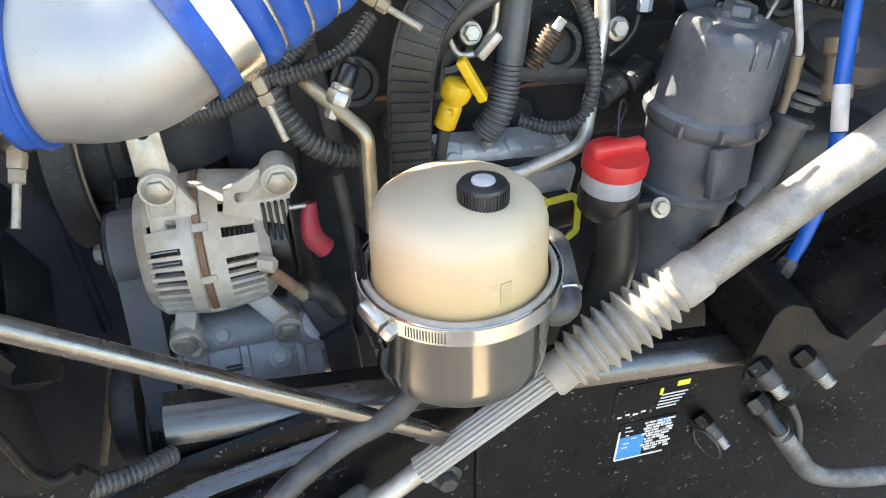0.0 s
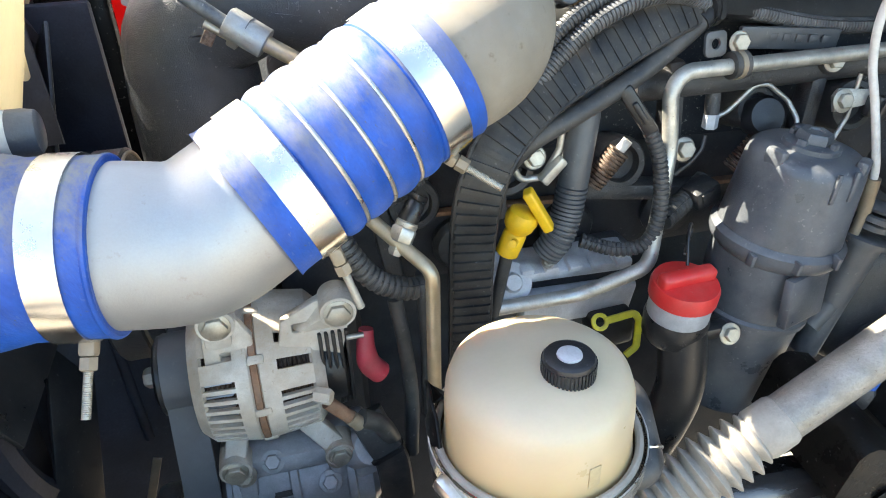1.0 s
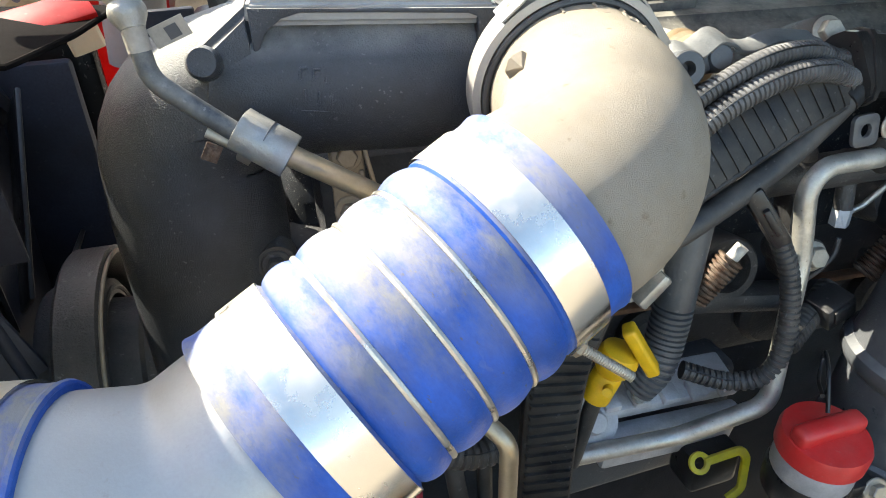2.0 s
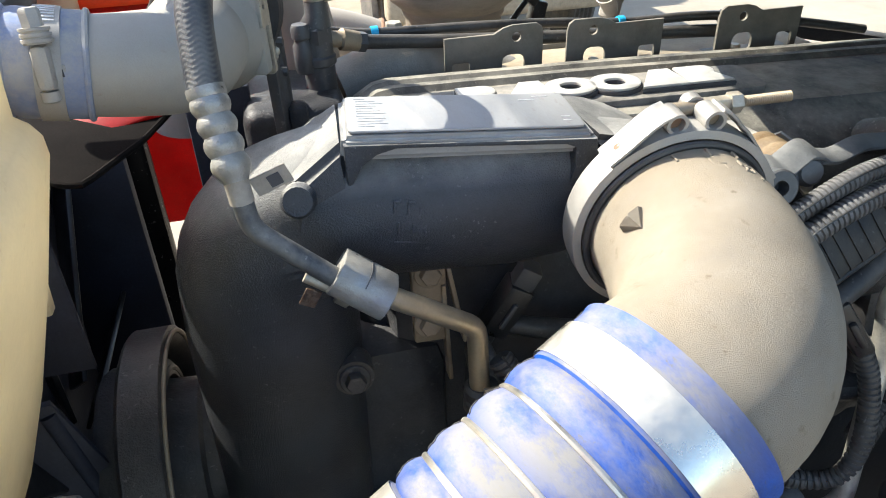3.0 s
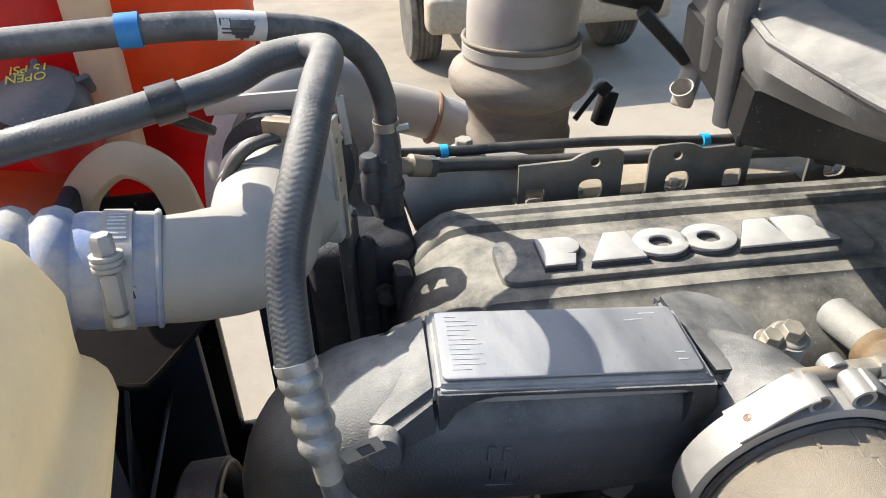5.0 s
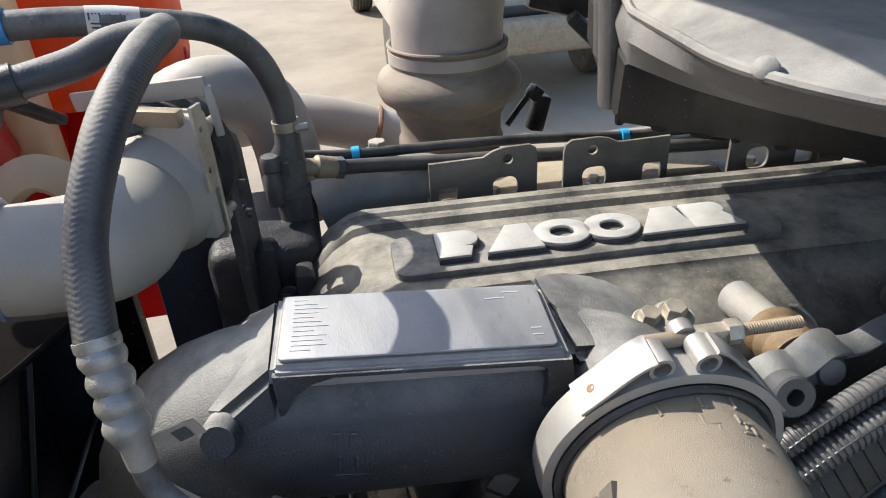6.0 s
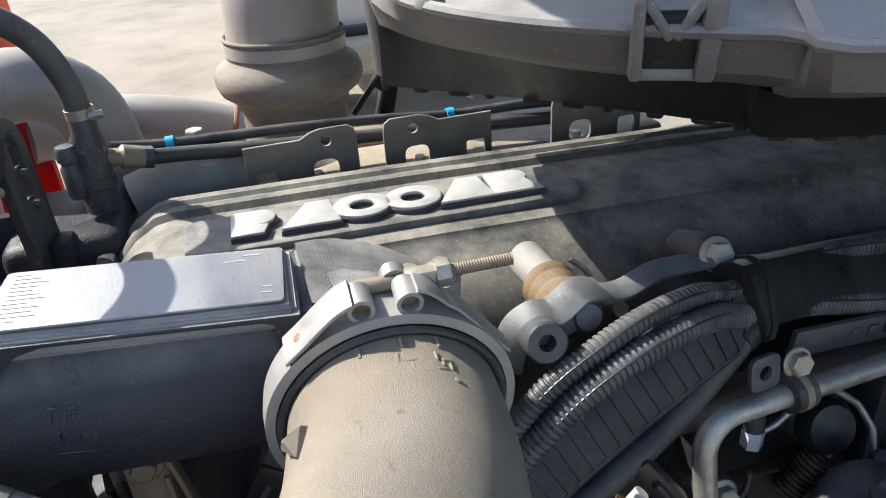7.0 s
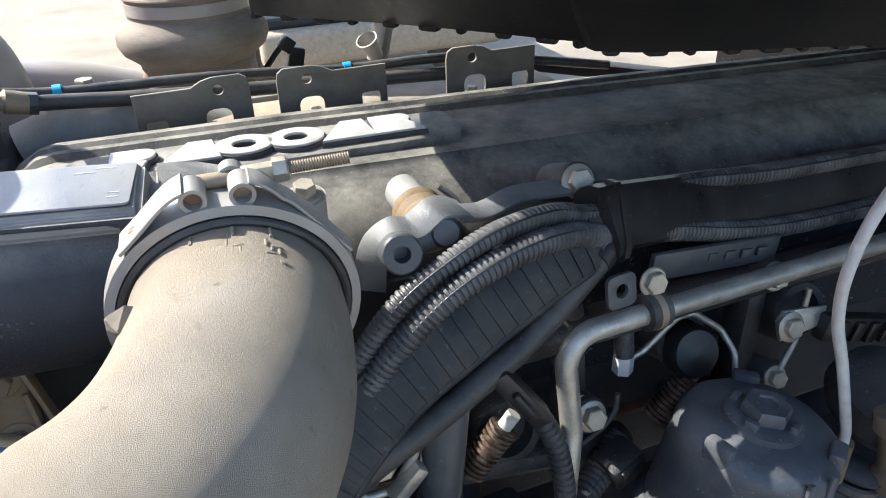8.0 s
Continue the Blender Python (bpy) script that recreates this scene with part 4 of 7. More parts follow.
part("end_shield", lathe([(0.060, 0), (0.062, 0.004), (0.060, 0.022), (0.050, 0.028)], AC + V((0.072, 0, 0)), AX, 40), "black", alt, "black plastic rear cover")
for k in range(5):
    part("rear_fin", block((0.004, 0.018, 0.100), pose(AC.x + 0.072 + 0.007 * k, 0.700, 1.06, 0, 0, 6), 0.0015), "black", alt)
part("terminal_bolt", sweep([V((0.060, 0.690, 1.102)), V((0.078, 0.690, 1.102))], 0.003, 10), "zinc", alt)
part("output_nut", lathe([(0.009, 0), (0.009, 0.016), (0.007, 0.018)], V((0.020, 0.668, 1.052)), (0.85, -0.5, 0), 6), "altcast", alt)

boot = part("terminal_boot", sweep(evenly(curve([(0.083, 0.712, 1.092), (0.080, 0.706, 1.070), (0.082, 0.704, 1.050), (0.093, 0.706, 1.032)], 6), 0.003), [0.008 + 0.005 * min(1, i / 14) for i in range(len(evenly(curve([(0.083, 0.712, 1.092), (0.080, 0.706, 1.070), (0.082, 0.704, 1.050), (0.093, 0.706, 1.032)], 6), 0.003)))], 16), "redboot", label="crimson rubber terminal boot behind the alternator", category="cable boot")
cable = thing("battery_cable", "taped black battery cable with a copper lug", "cable", at=(0.05, 0.68, 1.03))
part("cable_wall", sweep(evenly(curve([(0.064, 0.668, 1.005), (0.085, 0.672, 0.985), (0.10, 0.69, 0.93), (0.11, 0.72, 0.85)], 8), 0.006), 0.011, 14), "rubber", cable)
part("sleeve", sweep([(0.030, 0.668, 1.038), (0.052, 0.666, 1.012)], 0.0075, 14), "rust", cable, "brown heat-shrink sleeve")
part("lug", sweep([(0.052, 0.666, 1.012), (0.062, 0.665, 0.999)], 0.0085, 14), "tan", cable, "copper-coloured end")

# ---- belt and pulleys ----
belt = thing("belt_drive", "black ribbed drive belt round its pulleys", "drive belt", at=(-0.13, 0.75, 1.0))
BX = -0.120
P1, R1 = V((BX, 0.762, 1.036)), 0.042
P2, R2 = V((BX, 0.690, 0.800)), 0.072
P3, R3 = V((BX, 0.93, 1.00)), 0.10
loop = []
for p, r, a0, a1 in ((P1, R1, 20, 200), (P2, R2, 195, 340), (P3, R3, 330, 395)):
    for k in range(13):
        a = radians(a0 + (a1 - a0) * k / 12)
        loop.append(V((0, p.y + r * math.cos(a), p.z + r * math.sin(a))))
bm = bmesh.new()
rings = []
for i, p in enumerate(loop):
    t = (loop[(i + 1) % len(loop)] - loop[i - 1]).normalized()
    nrm = V((0, t.z, -t.y))
    rings.append([p + V((BX - 0.019, 0, 0)), p + V((BX + 0.019, 0, 0)), p + V((BX + 0.019, 0, 0)) + nrm * 0.005, p + V((BX - 0.019, 0, 0)) + nrm * 0.005])
skin(bm, rings + [rings[0]], caps=False)
bmesh.ops.remove_doubles(bm, verts=bm.verts, dist=1e-6)
part("belt", bm, "belt", belt)
for p, r, nm in ((P1, R1, "alternator_pulley"), (P2, R2, "compressor_pulley"), (P3, R3, "crank_pulley")):
    prof = [(r * 0.3, -0.028), (r * 0.9, -0.028), (r + 0.003, -0.024), (r + 0.003, -0.020)]
    for k in range(8):
        x = -0.018 + 0.0048 * k
        prof += [(r - 0.003, x), (r - 0.0005, x + 0.0024)]
    prof += [(r + 0.003, 0.021), (r + 0.003, 0.025), (r * 0.3, 0.025)]
    w = part(nm, lathe(prof, p, AX, 48), "black", belt)
part("clutch_plate", lathe([(0.015, -0.030), (0.050, -0.030), (0.060, -0.026), (0.0625, -0.020), (0.0625, -0.006), (0.058, 0.0), (0.02, 0.0)], (-0.150, 0.695, 0.846), AX, 48), "iron", belt)
part("pulley_nut", lathe([(0.012, 0), (0.012, 0.012), (0.009, 0.016)], P1 + V((-0.028, 0, 0)), -AX, 6), "zinc", belt)

# ---- air-conditioning compressor ----
ac = thing("ac_compressor", "grey cast air-conditioning compressor with a paper label", "compressor", at=(-0.02, 0.72, 0.86))
part("barrel", lathe([(0.05, -0.088), (0.060, -0.082), (0.062, 0.0), (0.060, 0.085), (0.05, 0.095), (0.03, 0.11)], (-0.015, 0.735, 0.875), AX, 40), "comp", ac)
part("saddle", block((0.155, 0.05, 0.03), pose(-0.01, 0.712, 0.935), 0.008), "comp", ac)
for x, y, z in ((-0.040, 0.690, 0.943), (0.020, 0.676, 0.906)):
    part("bolt", bolt((x, y, z), (0, -0.75, 0.66), 0.009, 0.010), "comp", ac)
part("port", lathe([(0.022, 0), (0.024, 0.004), (0.020, 0.03), (0.012, 0.032)], (0.055, 0.700, 0.925), (0.5, -0.6, 0.6), 24), "comp", ac)
lab = part("label", block((0.034, 0.0006, 0.046), pose(-0.035, 0.678, 0.892, -28, 0, 0), 0), "white", ac, "peeling white paper label")
for k in range(5):
    part("print_bar", block((0.022 - 0.003 * (k % 3), 0.0004, 0.0035), pose(-0.034, 0.6775 - 0.0045 * (k - 2) * -0.53 * -1, 0.892 + 0.008 * (k - 2), -28, 0, 0), 0), "ink", lab)

# cloudy plastic, amber up to the level of the oil inside
FLUID = mat("cloudy_tank_plastic", (0.52, 0.43, 0.295), 0.32, 0.0, 0.06, 20, 300, 0.04, dust=0.2, dust_col=(0.6, 0.5, 0.36), sss=0.3)
nt = FLUID.node_tree
bs = nt.nodes["Principled BSDF"]
old = bs.inputs["Base Color"].links[0].from_socket
ge, sp_, mr, mx = (nt.nodes.new(k) for k in ("ShaderNodeNewGeometry", "ShaderNodeSeparateXYZ", "ShaderNodeMapRange", "ShaderNodeMix"))
nt.links.new(ge.outputs["Position"], sp_.inputs[0])
nt.links.new(sp_.outputs["Z"], mr.inputs["Value"])
for nm, v in (("From Min", 1.150), ("From Max", 1.205), ("To Min", 1.0), ("To Max", 0.0)):
    mr.inputs[nm].default_value = v
mx.data_type = "RGBA"
nt.links.new(mr.outputs[0], mx.inputs[0])
nt.links.new(old, mx.inputs[6])
mx.inputs[7].default_value = (0.50, 0.36, 0.185, 1)
nt.links.new(mx.outputs[2], bs.inputs["Base Color"])

# ---- steering reservoir ----
RC = V((0.190, 0.480, 0))
res = thing("fluid_reservoir", "cloudy cream power-steering reservoir with a black screw cap", "reservoir", at=(RC.x, RC.y, 1.03))
z0 = 1.134
bm = lathe([(0.0770, z0), (0.0755, z0 + 0.012), (0.0740, z0 + 0.02), (0.0735, 1.180), (0.0722, 1.196), (0.0685, 1.207), (0.060, 1.214), (0.03, 1.2185), (0.001, 1.2195)], RC, (0, 0, 1), 64)
body = part("tank", bm, FLUID, res, "cloudy cream translucent plastic tank")
CAPC = V((0.205, 0.463, 1.212))
prof = [(0.0175, 0), (0.0195, 0.001), (0.0195, 0.018), (0.0185, 0.0205), (0.016, 0.0215), (0.0095, 0.0215)]
cap = part("screw_cap", lathe(prof, CAPC, (0, 0, 1), 60), "black", res, "black ribbed screw cap")
bm = None
for k in range(44):
    a = 2 * math.pi * k / 44
    bm = block((0.0014, 0.0016, 0.016), pose(CAPC.x + 0.0198 * math.cos(a), CAPC.y + 0.0198 * math.sin(a), CAPC.z + 0.0095, 0, 0, math.degrees(a)), 0, 1, bm)
part("grip_ribs", bm, "black", cap)
part("vent_disc", lathe([(0.0095, 0.0213), (0.0092, 0.0228), (0.006, 0.0236), (0.001, 0.0238)], CAPC, (0, 0, 1), 32), "comp", cap, "grey vent disc")
part("vent_hole", lathe([(0.0022, 0), (0.0018, 0.001)], (0.188, 0.512, 1.2155), (0.03, 0.1, 1), 14), "ink", res)
# stainless cup
prof = [(0.001, 1.052), (0.072, 1.052), (0.0765, 1.0535), (0.0785, 1.0575), (0.0795, 1.070), (0.0815, 1.126), (0.0830, 1.133), (0.0855, 1.138), (0.0865, 1.144), (0.084, 1.147), (0.0775, 1.141)]
part("cup", lathe(prof, RC, (0, 0, 1), 72), mat("polished_cup", (0.40, 0.365, 0.315), 0.10, 1.0, 0.08, 20, 300, 0.04, dust=0.06, streak=(1, 1, 0.25)), res, "polished stainless cup with grease streaks")
part("seal_ring", ring(RC + V((0, 0, 1.147)), (0, 0, 1), 0.0805, 0.0032, 64), "grey_rubber", res, "pale rubber seal")
wc = thing("hose_clamp", "worm-drive hose clamp round the reservoir rim", "clamp", at=RC + V((0, 0, 1.138)))
part("band", band(RC + V((0, 0, 1.140)), (0, 0, 1), 0.0866, 0.015, 0.0012, 72), "band", wc)
for k in range(14):
    a = radians(226 + 1.6 * k)
    part("slot", block((0.0008, 0.0008, 0.010), pose(RC.x + 0.0879 * math.cos(a), RC.y + 0.0879 * math.sin(a), 1.140, 0, 0, math.degrees(a)), 0), "ink", wc)
a = radians(205)
o = RC + V((0.090 * math.cos(a), 0.090 * math.sin(a), 1.138))
part("worm_housing", bar(o + V((-0.007, 0.012, 0.006)), o + V((0.006, -0.010, -0.004)), 0.012, 0.014, 0.004), "steel", wc)
part("screw_head", lathe([(0.007, 0), (0.007, 0.007), (0.0055, 0.009)], o + V((0.007, -0.011, -0.005)), (0.5, -0.75, -0.4), 6), "steel", wc)
part("level_slot", block((0.010, 0.001, 0.020), pose(0.206, 0.4079, 1.166, 0, 0, 13), 0.0004), mat("level_mark", (0.43, 0.335, 0.19), 0.4), res, "faint level mark")
outlet = thing("reservoir_outlet", "black rubber elbow hose at the reservoir's side", "hose", at=(0.28, 0.49, 1.07))
part("hose_wall", sweep(evenly(bent([(0.255, 0.462, 1.098), (0.283, 0.452, 1.092), (0.289, 0.505, 1.128), (0.293, 0.60, 1.09)], 0.022, 8), 0.004), 0.0145, 18), "rubber", outlet)
part("spring_clip", ring((0.285, 0.470, 1.103), (0.1, 0.85, 0.55), 0.0150, 0.0018, 32), "steel", outlet)
part("side_bracket", sweep(bent([(0.128, 0.53, 1.15), (0.112, 0.525, 1.168), (0.108, 0.50, 1.165), (0.106, 0.465, 1.120), (0.112, 0.452, 1.095)], 0.012, 5), 1, flat=(0.010, 0.0018, 0.0015), face=(-1, -0.4, 0)), "paint", res, "black steel strap bracket")

# return hose, cross tube and lower clutter
part("return_hose", sweep(evenly(curve([(0.155, 0.460, 1.046), (0.120, 0.455, 1.010), (0.075, 0.447, 0.998), (0.030, 0.430, 0.985), (0.000, 0.418, 0.965), (-0.02, 0.40, 0.93)], 8), 0.005), 0.0108, 18), "rubber", label="dusty black return hose below the reservoir", category="hose")
rod = thing("support_rod", "bare bronzed steel support rod", "rod", at=(0.0, 0.44, 1.08))
part("rod_tube", sweep([(-0.35, 0.3828, 1.393), (-0.150, 0.417, 1.221), (0.151, 0.4685, 0.962)], 0.0090, 20), "rod", rod)
part("flat_end", bar((0.145, 0.468, 0.964), (0.172, 0.472, 0.940), 0.020, 0.008, 0.002, hint=(0, 1, 0)), "rod", rod)

shaft = thing("steering_shaft", "dusty steel steering shaft with a grey bellows boot", "steering shaft", at=(0.35, 0.49, 1.02))
SA, SB = V((0.118, 0.468, 0.887)), V((0.617, 0.500, 1.187))
SD = (SB - SA).normalized()
def along(d):
    return SA + SD * d
part("tube", sweep([along(0.36), along(0.42), along(0.8)], [0.0225, 0.0225, 0.0225], 32), "grimytube", shaft, "silvery dusty shaft tube")
bm = bmesh.new()
pts, rad = [], []
for k in range(11):
    f = 0.213 + 0.0122 * k
    R = (0.0235 + 0.0100 * math.sin(math.pi * (k + 1.4) / 13)) * (1 + 0.035 * math.sin(2.3 * k))
    for df, r in ((0, R * 0.72), (0.0022, R * 0.80), (0.0048, R * 0.97), (0.0060, R), (0.0074, R * 0.97), (0.0102, R * 0.79)):
        pts.append(along(f + df))
        rad.append(r)
part("bellows_boot", sweep(pts, rad, 32), "grey_rubber", shaft, "torn grey rubber bellows")
part("boot_cuff", sweep([along(0.344), along(0.348), along(0.372), along(0.376)], [0.0235, 0.0252, 0.0250, 0.0232], 32), "grey_rubber", shaft)
part("lower_cuff", sweep([along(0.192), along(0.195), along(0.217)], [0.020, 0.022, 0.021], 28), "grey_rubber", shaft)
bm = bmesh.new()
m0 = frame_to(along(0.03), SD)
n = 18
rr = []
for d in (0, 0.17):
    rg = []
    for i in range(n * 4):
        a = 2 * math.pi * i / (n * 4)
        r = 0.0150 if (i % 4) in (0, 1) else 0.0128
        rg.append(m0 @ V((r * math.cos(a), r * math.sin(a), d)))
    rr.append(rg)
skin(bm, rr)
part("spline", bm, "pipe", shaft, "grooved sliding spline", deg=20)
part("neck", sweep([along(-0.03), along(-0.012), along(0.03)], [0.0135, 0.0115, 0.0115], 20), "zinc", shaft)
part("yoke", block((0.05, 0.034, 0.055), frame_to(along(-0.055), SD), 0.010, 3), "zinc", shaft)
part("yoke_ear", block((0.016, 0.05, 0.04), frame_to(along(-0.085), SD), 0.007, 3), "zinc", shaft)

# ---- oil filler and filter housing ----
fill = thing("oil_filler", "red oil filler cap on a black filler neck", "oil cap", at=(0.42, 0.63, 0.95))
FC = V((0.416, 0.640, 1.118))
FA = V((0.02, -0.08, 1)).normalized()
part("neck", sweep(evenly(curve([FC - FA * 0.02, (0.421, 0.632, 1.06), (0.424, 0.625, 1.00), (0.413, 0.63, 0.93), (0.40, 0.65, 0.85)], 8), 0.008), 0.027, 24), "black", fill)
part("neck_cup", lathe([(0.028, -0.058), (0.034, -0.05), (0.0355, -0.028), (0.034, -0.022)], FC, FA, 32), "black", fill)
part("collar", lathe([(0.0325, -0.026), (0.0335, -0.024), (0.0335, 0.001), (0.031, 0.003)], FC, FA, 36), "comp", fill, "silver collar")
redcap = part("cap", lathe([(0.034, 0.0), (0.0362, 0.002), (0.0365, 0.016), (0.0345, 0.021), (0.020, 0.023), (0.001, 0.0235)], FC, FA, 48), "red", fill, "bright red plastic cap")
part("grip", block((0.066, 0.018, 0.018), frame_to(FC + FA * 0.026, FA, (0, 1, 0)) @ pose(0, 0, 0, 0, 0, 4), 0.006, 3), "red", redcap)
part("tether", sweep(evenly(curve([FC + FA * 0.034 + V((0.004, 0.01, 0)), (0.428, 0.665, 1.178), (0.446, 0.69, 1.175), (0.456, 0.70, 1.160), (0.442, 0.685, 1.150), (0.424, 0.66, 1.158)], 8), 0.003), 0.0018, 8), "black", fill)
arm = part("neck_arm", bar((0.44, 0.632, 1.07), (0.478, 0.636, 1.066), 0.02, 0.016, 0.005), "black", fill)
part("bolt", bolt((0.474, 0.624, 1.066), (0, -0.9, 0.4), 0.0085, 0.008), "bolt", arm)

FILT = mat("filter_plastic", (0.060, 0.067, 0.078), 0.30, 0.0, 0.25, 25, 600, 0.3, dust=0.45, dust_col=(0.25, 0.245, 0.235), up_from=-0.2, fleck=0.4, patch=(0.40, 0.66))
fh = thing("oil_filter_housing", "dark grey plastic oil filter housing with a hex top", "oil filter", at=(0.53, 0.67, 0.95))
FT, FB = V((0.553, 0.672, 1.222)), V((0.518, 0.680, 0.93))
FX = (FT - FB).normalized()
H = (FT - FB).length
prof = [(0.052, 0), (0.058, 0.08), (0.062, 0.15), (0.0645, 0.212), (0.070, 0.218), (0.0725, 0.224), (0.0725, 0.232), (0.067, 0.238)]
part("bowl", lathe(prof, FB, FX, 56), FILT, fh)
prof = [(0.0665, 0.236), (0.0655, 0.244), (0.0605, H + 0.022), (0.0585, H + 0.030), (0.052, H + 0.036), (0.02, H + 0.039), (0.001, H + 0.039)]
lid = part("lid", lathe(prof, FB, FX, 56), FILT, fh)
HT = FT + FX * 0.039
part("hex_top", lathe([(0.0185, -0.004), (0.0185, 0.013), (0.0165, 0.0165), (0.009, 0.017), (0.008, 0.015), (0.001, 0.015)], HT, FX, 6), FILT, lid)
part("hex_skirt", lathe([(0.030, -0.004), (0.029, 0.004), (0.024, 0.006), (0.019, 0.006)], HT, FX, 32), FILT, lid)
for k in range(4):
    u = frame_to(HT, FX).to_3x3() @ V((math.cos(1.57 * k + 0.4), math.sin(1.57 * k + 0.4), 0))
    part("cap_tooth", bar(HT + u * 0.0235 - FX * 0.002, HT + u * 0.0225 + FX * 0.011, 0.010, 0.006, 0.0015, hint=u), FILT, lid)
mh = frame_to(HT, FX)
for ang in (35, 150, 285):
    u = mh.to_3x3() @ V((math.cos(radians(ang)), math.sin(radians(ang)), 0))
    part("lid_tab", bar(HT - FX * 0.018 + u * 0.053, HT + FX * 0.004 + u * 0.053, 0.022, 0.012, 0.004, hint=u), FILT, lid)
for k in (-1, 1):
    u = (mh.to_3x3() @ V((0, -1, 0)))
    ux = V((1, 0, 0)) * 0.010 * k + V((0, -1, 0)) * 0.0595
    part("lid_rib", bar(HT - FX * 0.004 + ux, HT - FX * 0.036 + ux * 1.03, 0.0035, 0.005, 0.001), FILT, lid)
part("flat_pad", block((0.070, 0.012, 0.058), pose(0.545, 0.611, 1.112, -6, 5, 20), 0.003), FILT, fh)
part("waist_ring", lathe([(0.061, 0.130), (0.0655, 0.133), (0.0655, 0.139), (0.062, 0.142)], FB, FX, 48), FILT, fh)
for k in range(3):
    a_ = radians(215 + 35 * k)
    part("rim_clip", bar(FB + FX * 0.222 + V((0.074 * math.cos(a_), 0.074 * math.sin(a_), 0)), FB + FX * 0.236 + V((0.074 * math.cos(a_), 0.074 * math.sin(a_), 0)), 0.010, 0.005, 0.001), FILT, fh)

# ---- dipstick, breather pipe, sensors ----
dip = thing("dipstick", "yellow oil dipstick handle on a black tube", "dipstick", at=(0.25, 0.70, 1.17))
D0, D1 = V((0.240, 0.702, 1.172)), V((0.256, 0.696, 1.222))
dd = (D1 - D0).normalized()
part("tube", sweep([D0 + V((-0.012, 0.01, -0.09)), D0], 0.007, 14), "rubber", dip)
part("stem", lathe([(0.010, -0.006), (0.0125, -0.004), (0.0125, 0.020), (0.011, 0.024), (0.0155, 0.030), (0.0175, 0.040), (0.015, 0.048), (0.008, 0.051)], D0, dd, 24), "yellow", dip)
part("handle", block((0.052, 0.015, 0.011), frame_to((0.266, 0.688, 1.222), V((0.75, -0.35, 0.45)), (-0.45, 0.1, 0.9)) @ pose(0, 0, 0, 0, 0, 90), 0.003, 3), "yellow", dip)
part("side_lug", lathe([(0.004, 0), (0.004, 0.012)], (0.243, 0.69, 1.188), (-0.5, -0.8, 0.3), 12), "yellow", dip)

breather = thing("breather_pipe", "black plastic breather pipe with a corrugated bend", "hose", at=(0.31, 0.73, 1.15))
part("pipe", sweep([(0.346, 0.770, 1.335), (0.338, 0.752, 1.29), (0.326, 0.742, 1.215)], 0.0168, 24), "grey_plastic", breather)
part("corrugated_bend", ribbed(curve([(0.326, 0.742, 1.215), (0.320, 0.738, 1.185), (0.310, 0.732, 1.158), (0.296, 0.735, 1.135)], 6), 0.0175, 0.0055, 0.14, 24), "grey_plastic", breather)

def coil(a, b, r, name="insulated_spring"):
    c = thing("wrapped_connector", "connector wrapped in coppery foil and fibre", "connector", "foil-wrapped connectors", at=a)
    part("wrap", ribbed([V(a), V(b)], r, 0.0045, 0.2, 18), "copper", c)
    dv = (V(b) - V(a)).normalized()
    part("plug_end", sweep([V(b), V(b) + dv * 0.014], 0.006, 12), "white", c, "pale plug end")


coil((0.358, 0.762, 1.200), (0.388, 0.760, 1.240), 0.0125)
coil((0.534, 0.758, 1.196), (0.564, 0.756, 1.234), 0.0125)

sensor = thing("pressure_sensor", "zinc hex pressure sensor with a black plug", "sensor", at=(0.12, 0.69, 1.2))
s0, s1 = V((0.114, 0.672, 1.206)), V((0.142, 0.690, 1.252))
sd = (s1 - s0).normalized()
part("fitting", lathe([(0.006, 0), (0.008, 0.004), (0.008, 0.016), (0.006, 0.018)], s0, sd, 6), "zinc", sensor)
part("hex_body", lathe([(0.0115, 0.014), (0.0128, 0.016), (0.0128, 0.027), (0.0112, 0.029)], s0, sd, 6), "zinc", sensor)
part("body_ring", lathe([(0.0105, 0.029), (0.0110, 0.030), (0.0110, 0.034), (0.009, 0.036)], s0, sd, 24), "zinc", sensor)
part("plug", lathe([(0.009, 0.032), (0.010, 0.036), (0.010, 0.052), (0.008, 0.056)], s0, sd, 16), "black", sensor)
part("lock_clip", block((0.014, 0.016, 0.006), frame_to(s0 + sd * 0.060, sd), 0.001), "black", sensor)

# ---- steel lines ----
uline = thing("fuel_line", "plated steel fuel line with a rubber-lined clip", "pipe", at=(0.42, 0.72, 1.2))
line = bent([(0.225, 0.715, 1.085), (0.330, 0.708, 1.090), (0.403, 0.692, 1.125), (0.428, 0.725, 1.25), (0.424, 0.738, 1.330), (0.60, 0.748, 1.330), (0.95, 0.765, 1.318)], 0.026, 9)
part("tube", sweep(evenly(line, 0.005), 0.0085, 18), "zinc", uline)
part("clip_rubber", sweep([(0.494, 0.742, 1.330), (0.512, 0.743, 1.330)], 0.0145, 20), "rubber", uline)
part("clip_strap", sweep([(0.500, 0.7425, 1.330), (0.506, 0.743, 1.330)], 0.0155, 20), "tan", uline)
part("clip_bolt", bolt((0.504, 0.748, 1.352), (0, -1, 0.25), 0.009, 0.008, 1.3), "bolt", uline)
part("clip_tab", slab(rounded(0.026, 0.026, 0.006), [circle(0.0055, 14)], 0.004, frame_to((0.474, 0.745, 1.354), (0.1, -1, 0.2)), 0.0005), "grey_plastic", uline)
rail2 = thing("fuel_rail", "dark round fuel rail behind the plated line", "fuel rail", at=(0.6, 0.77, 1.31))
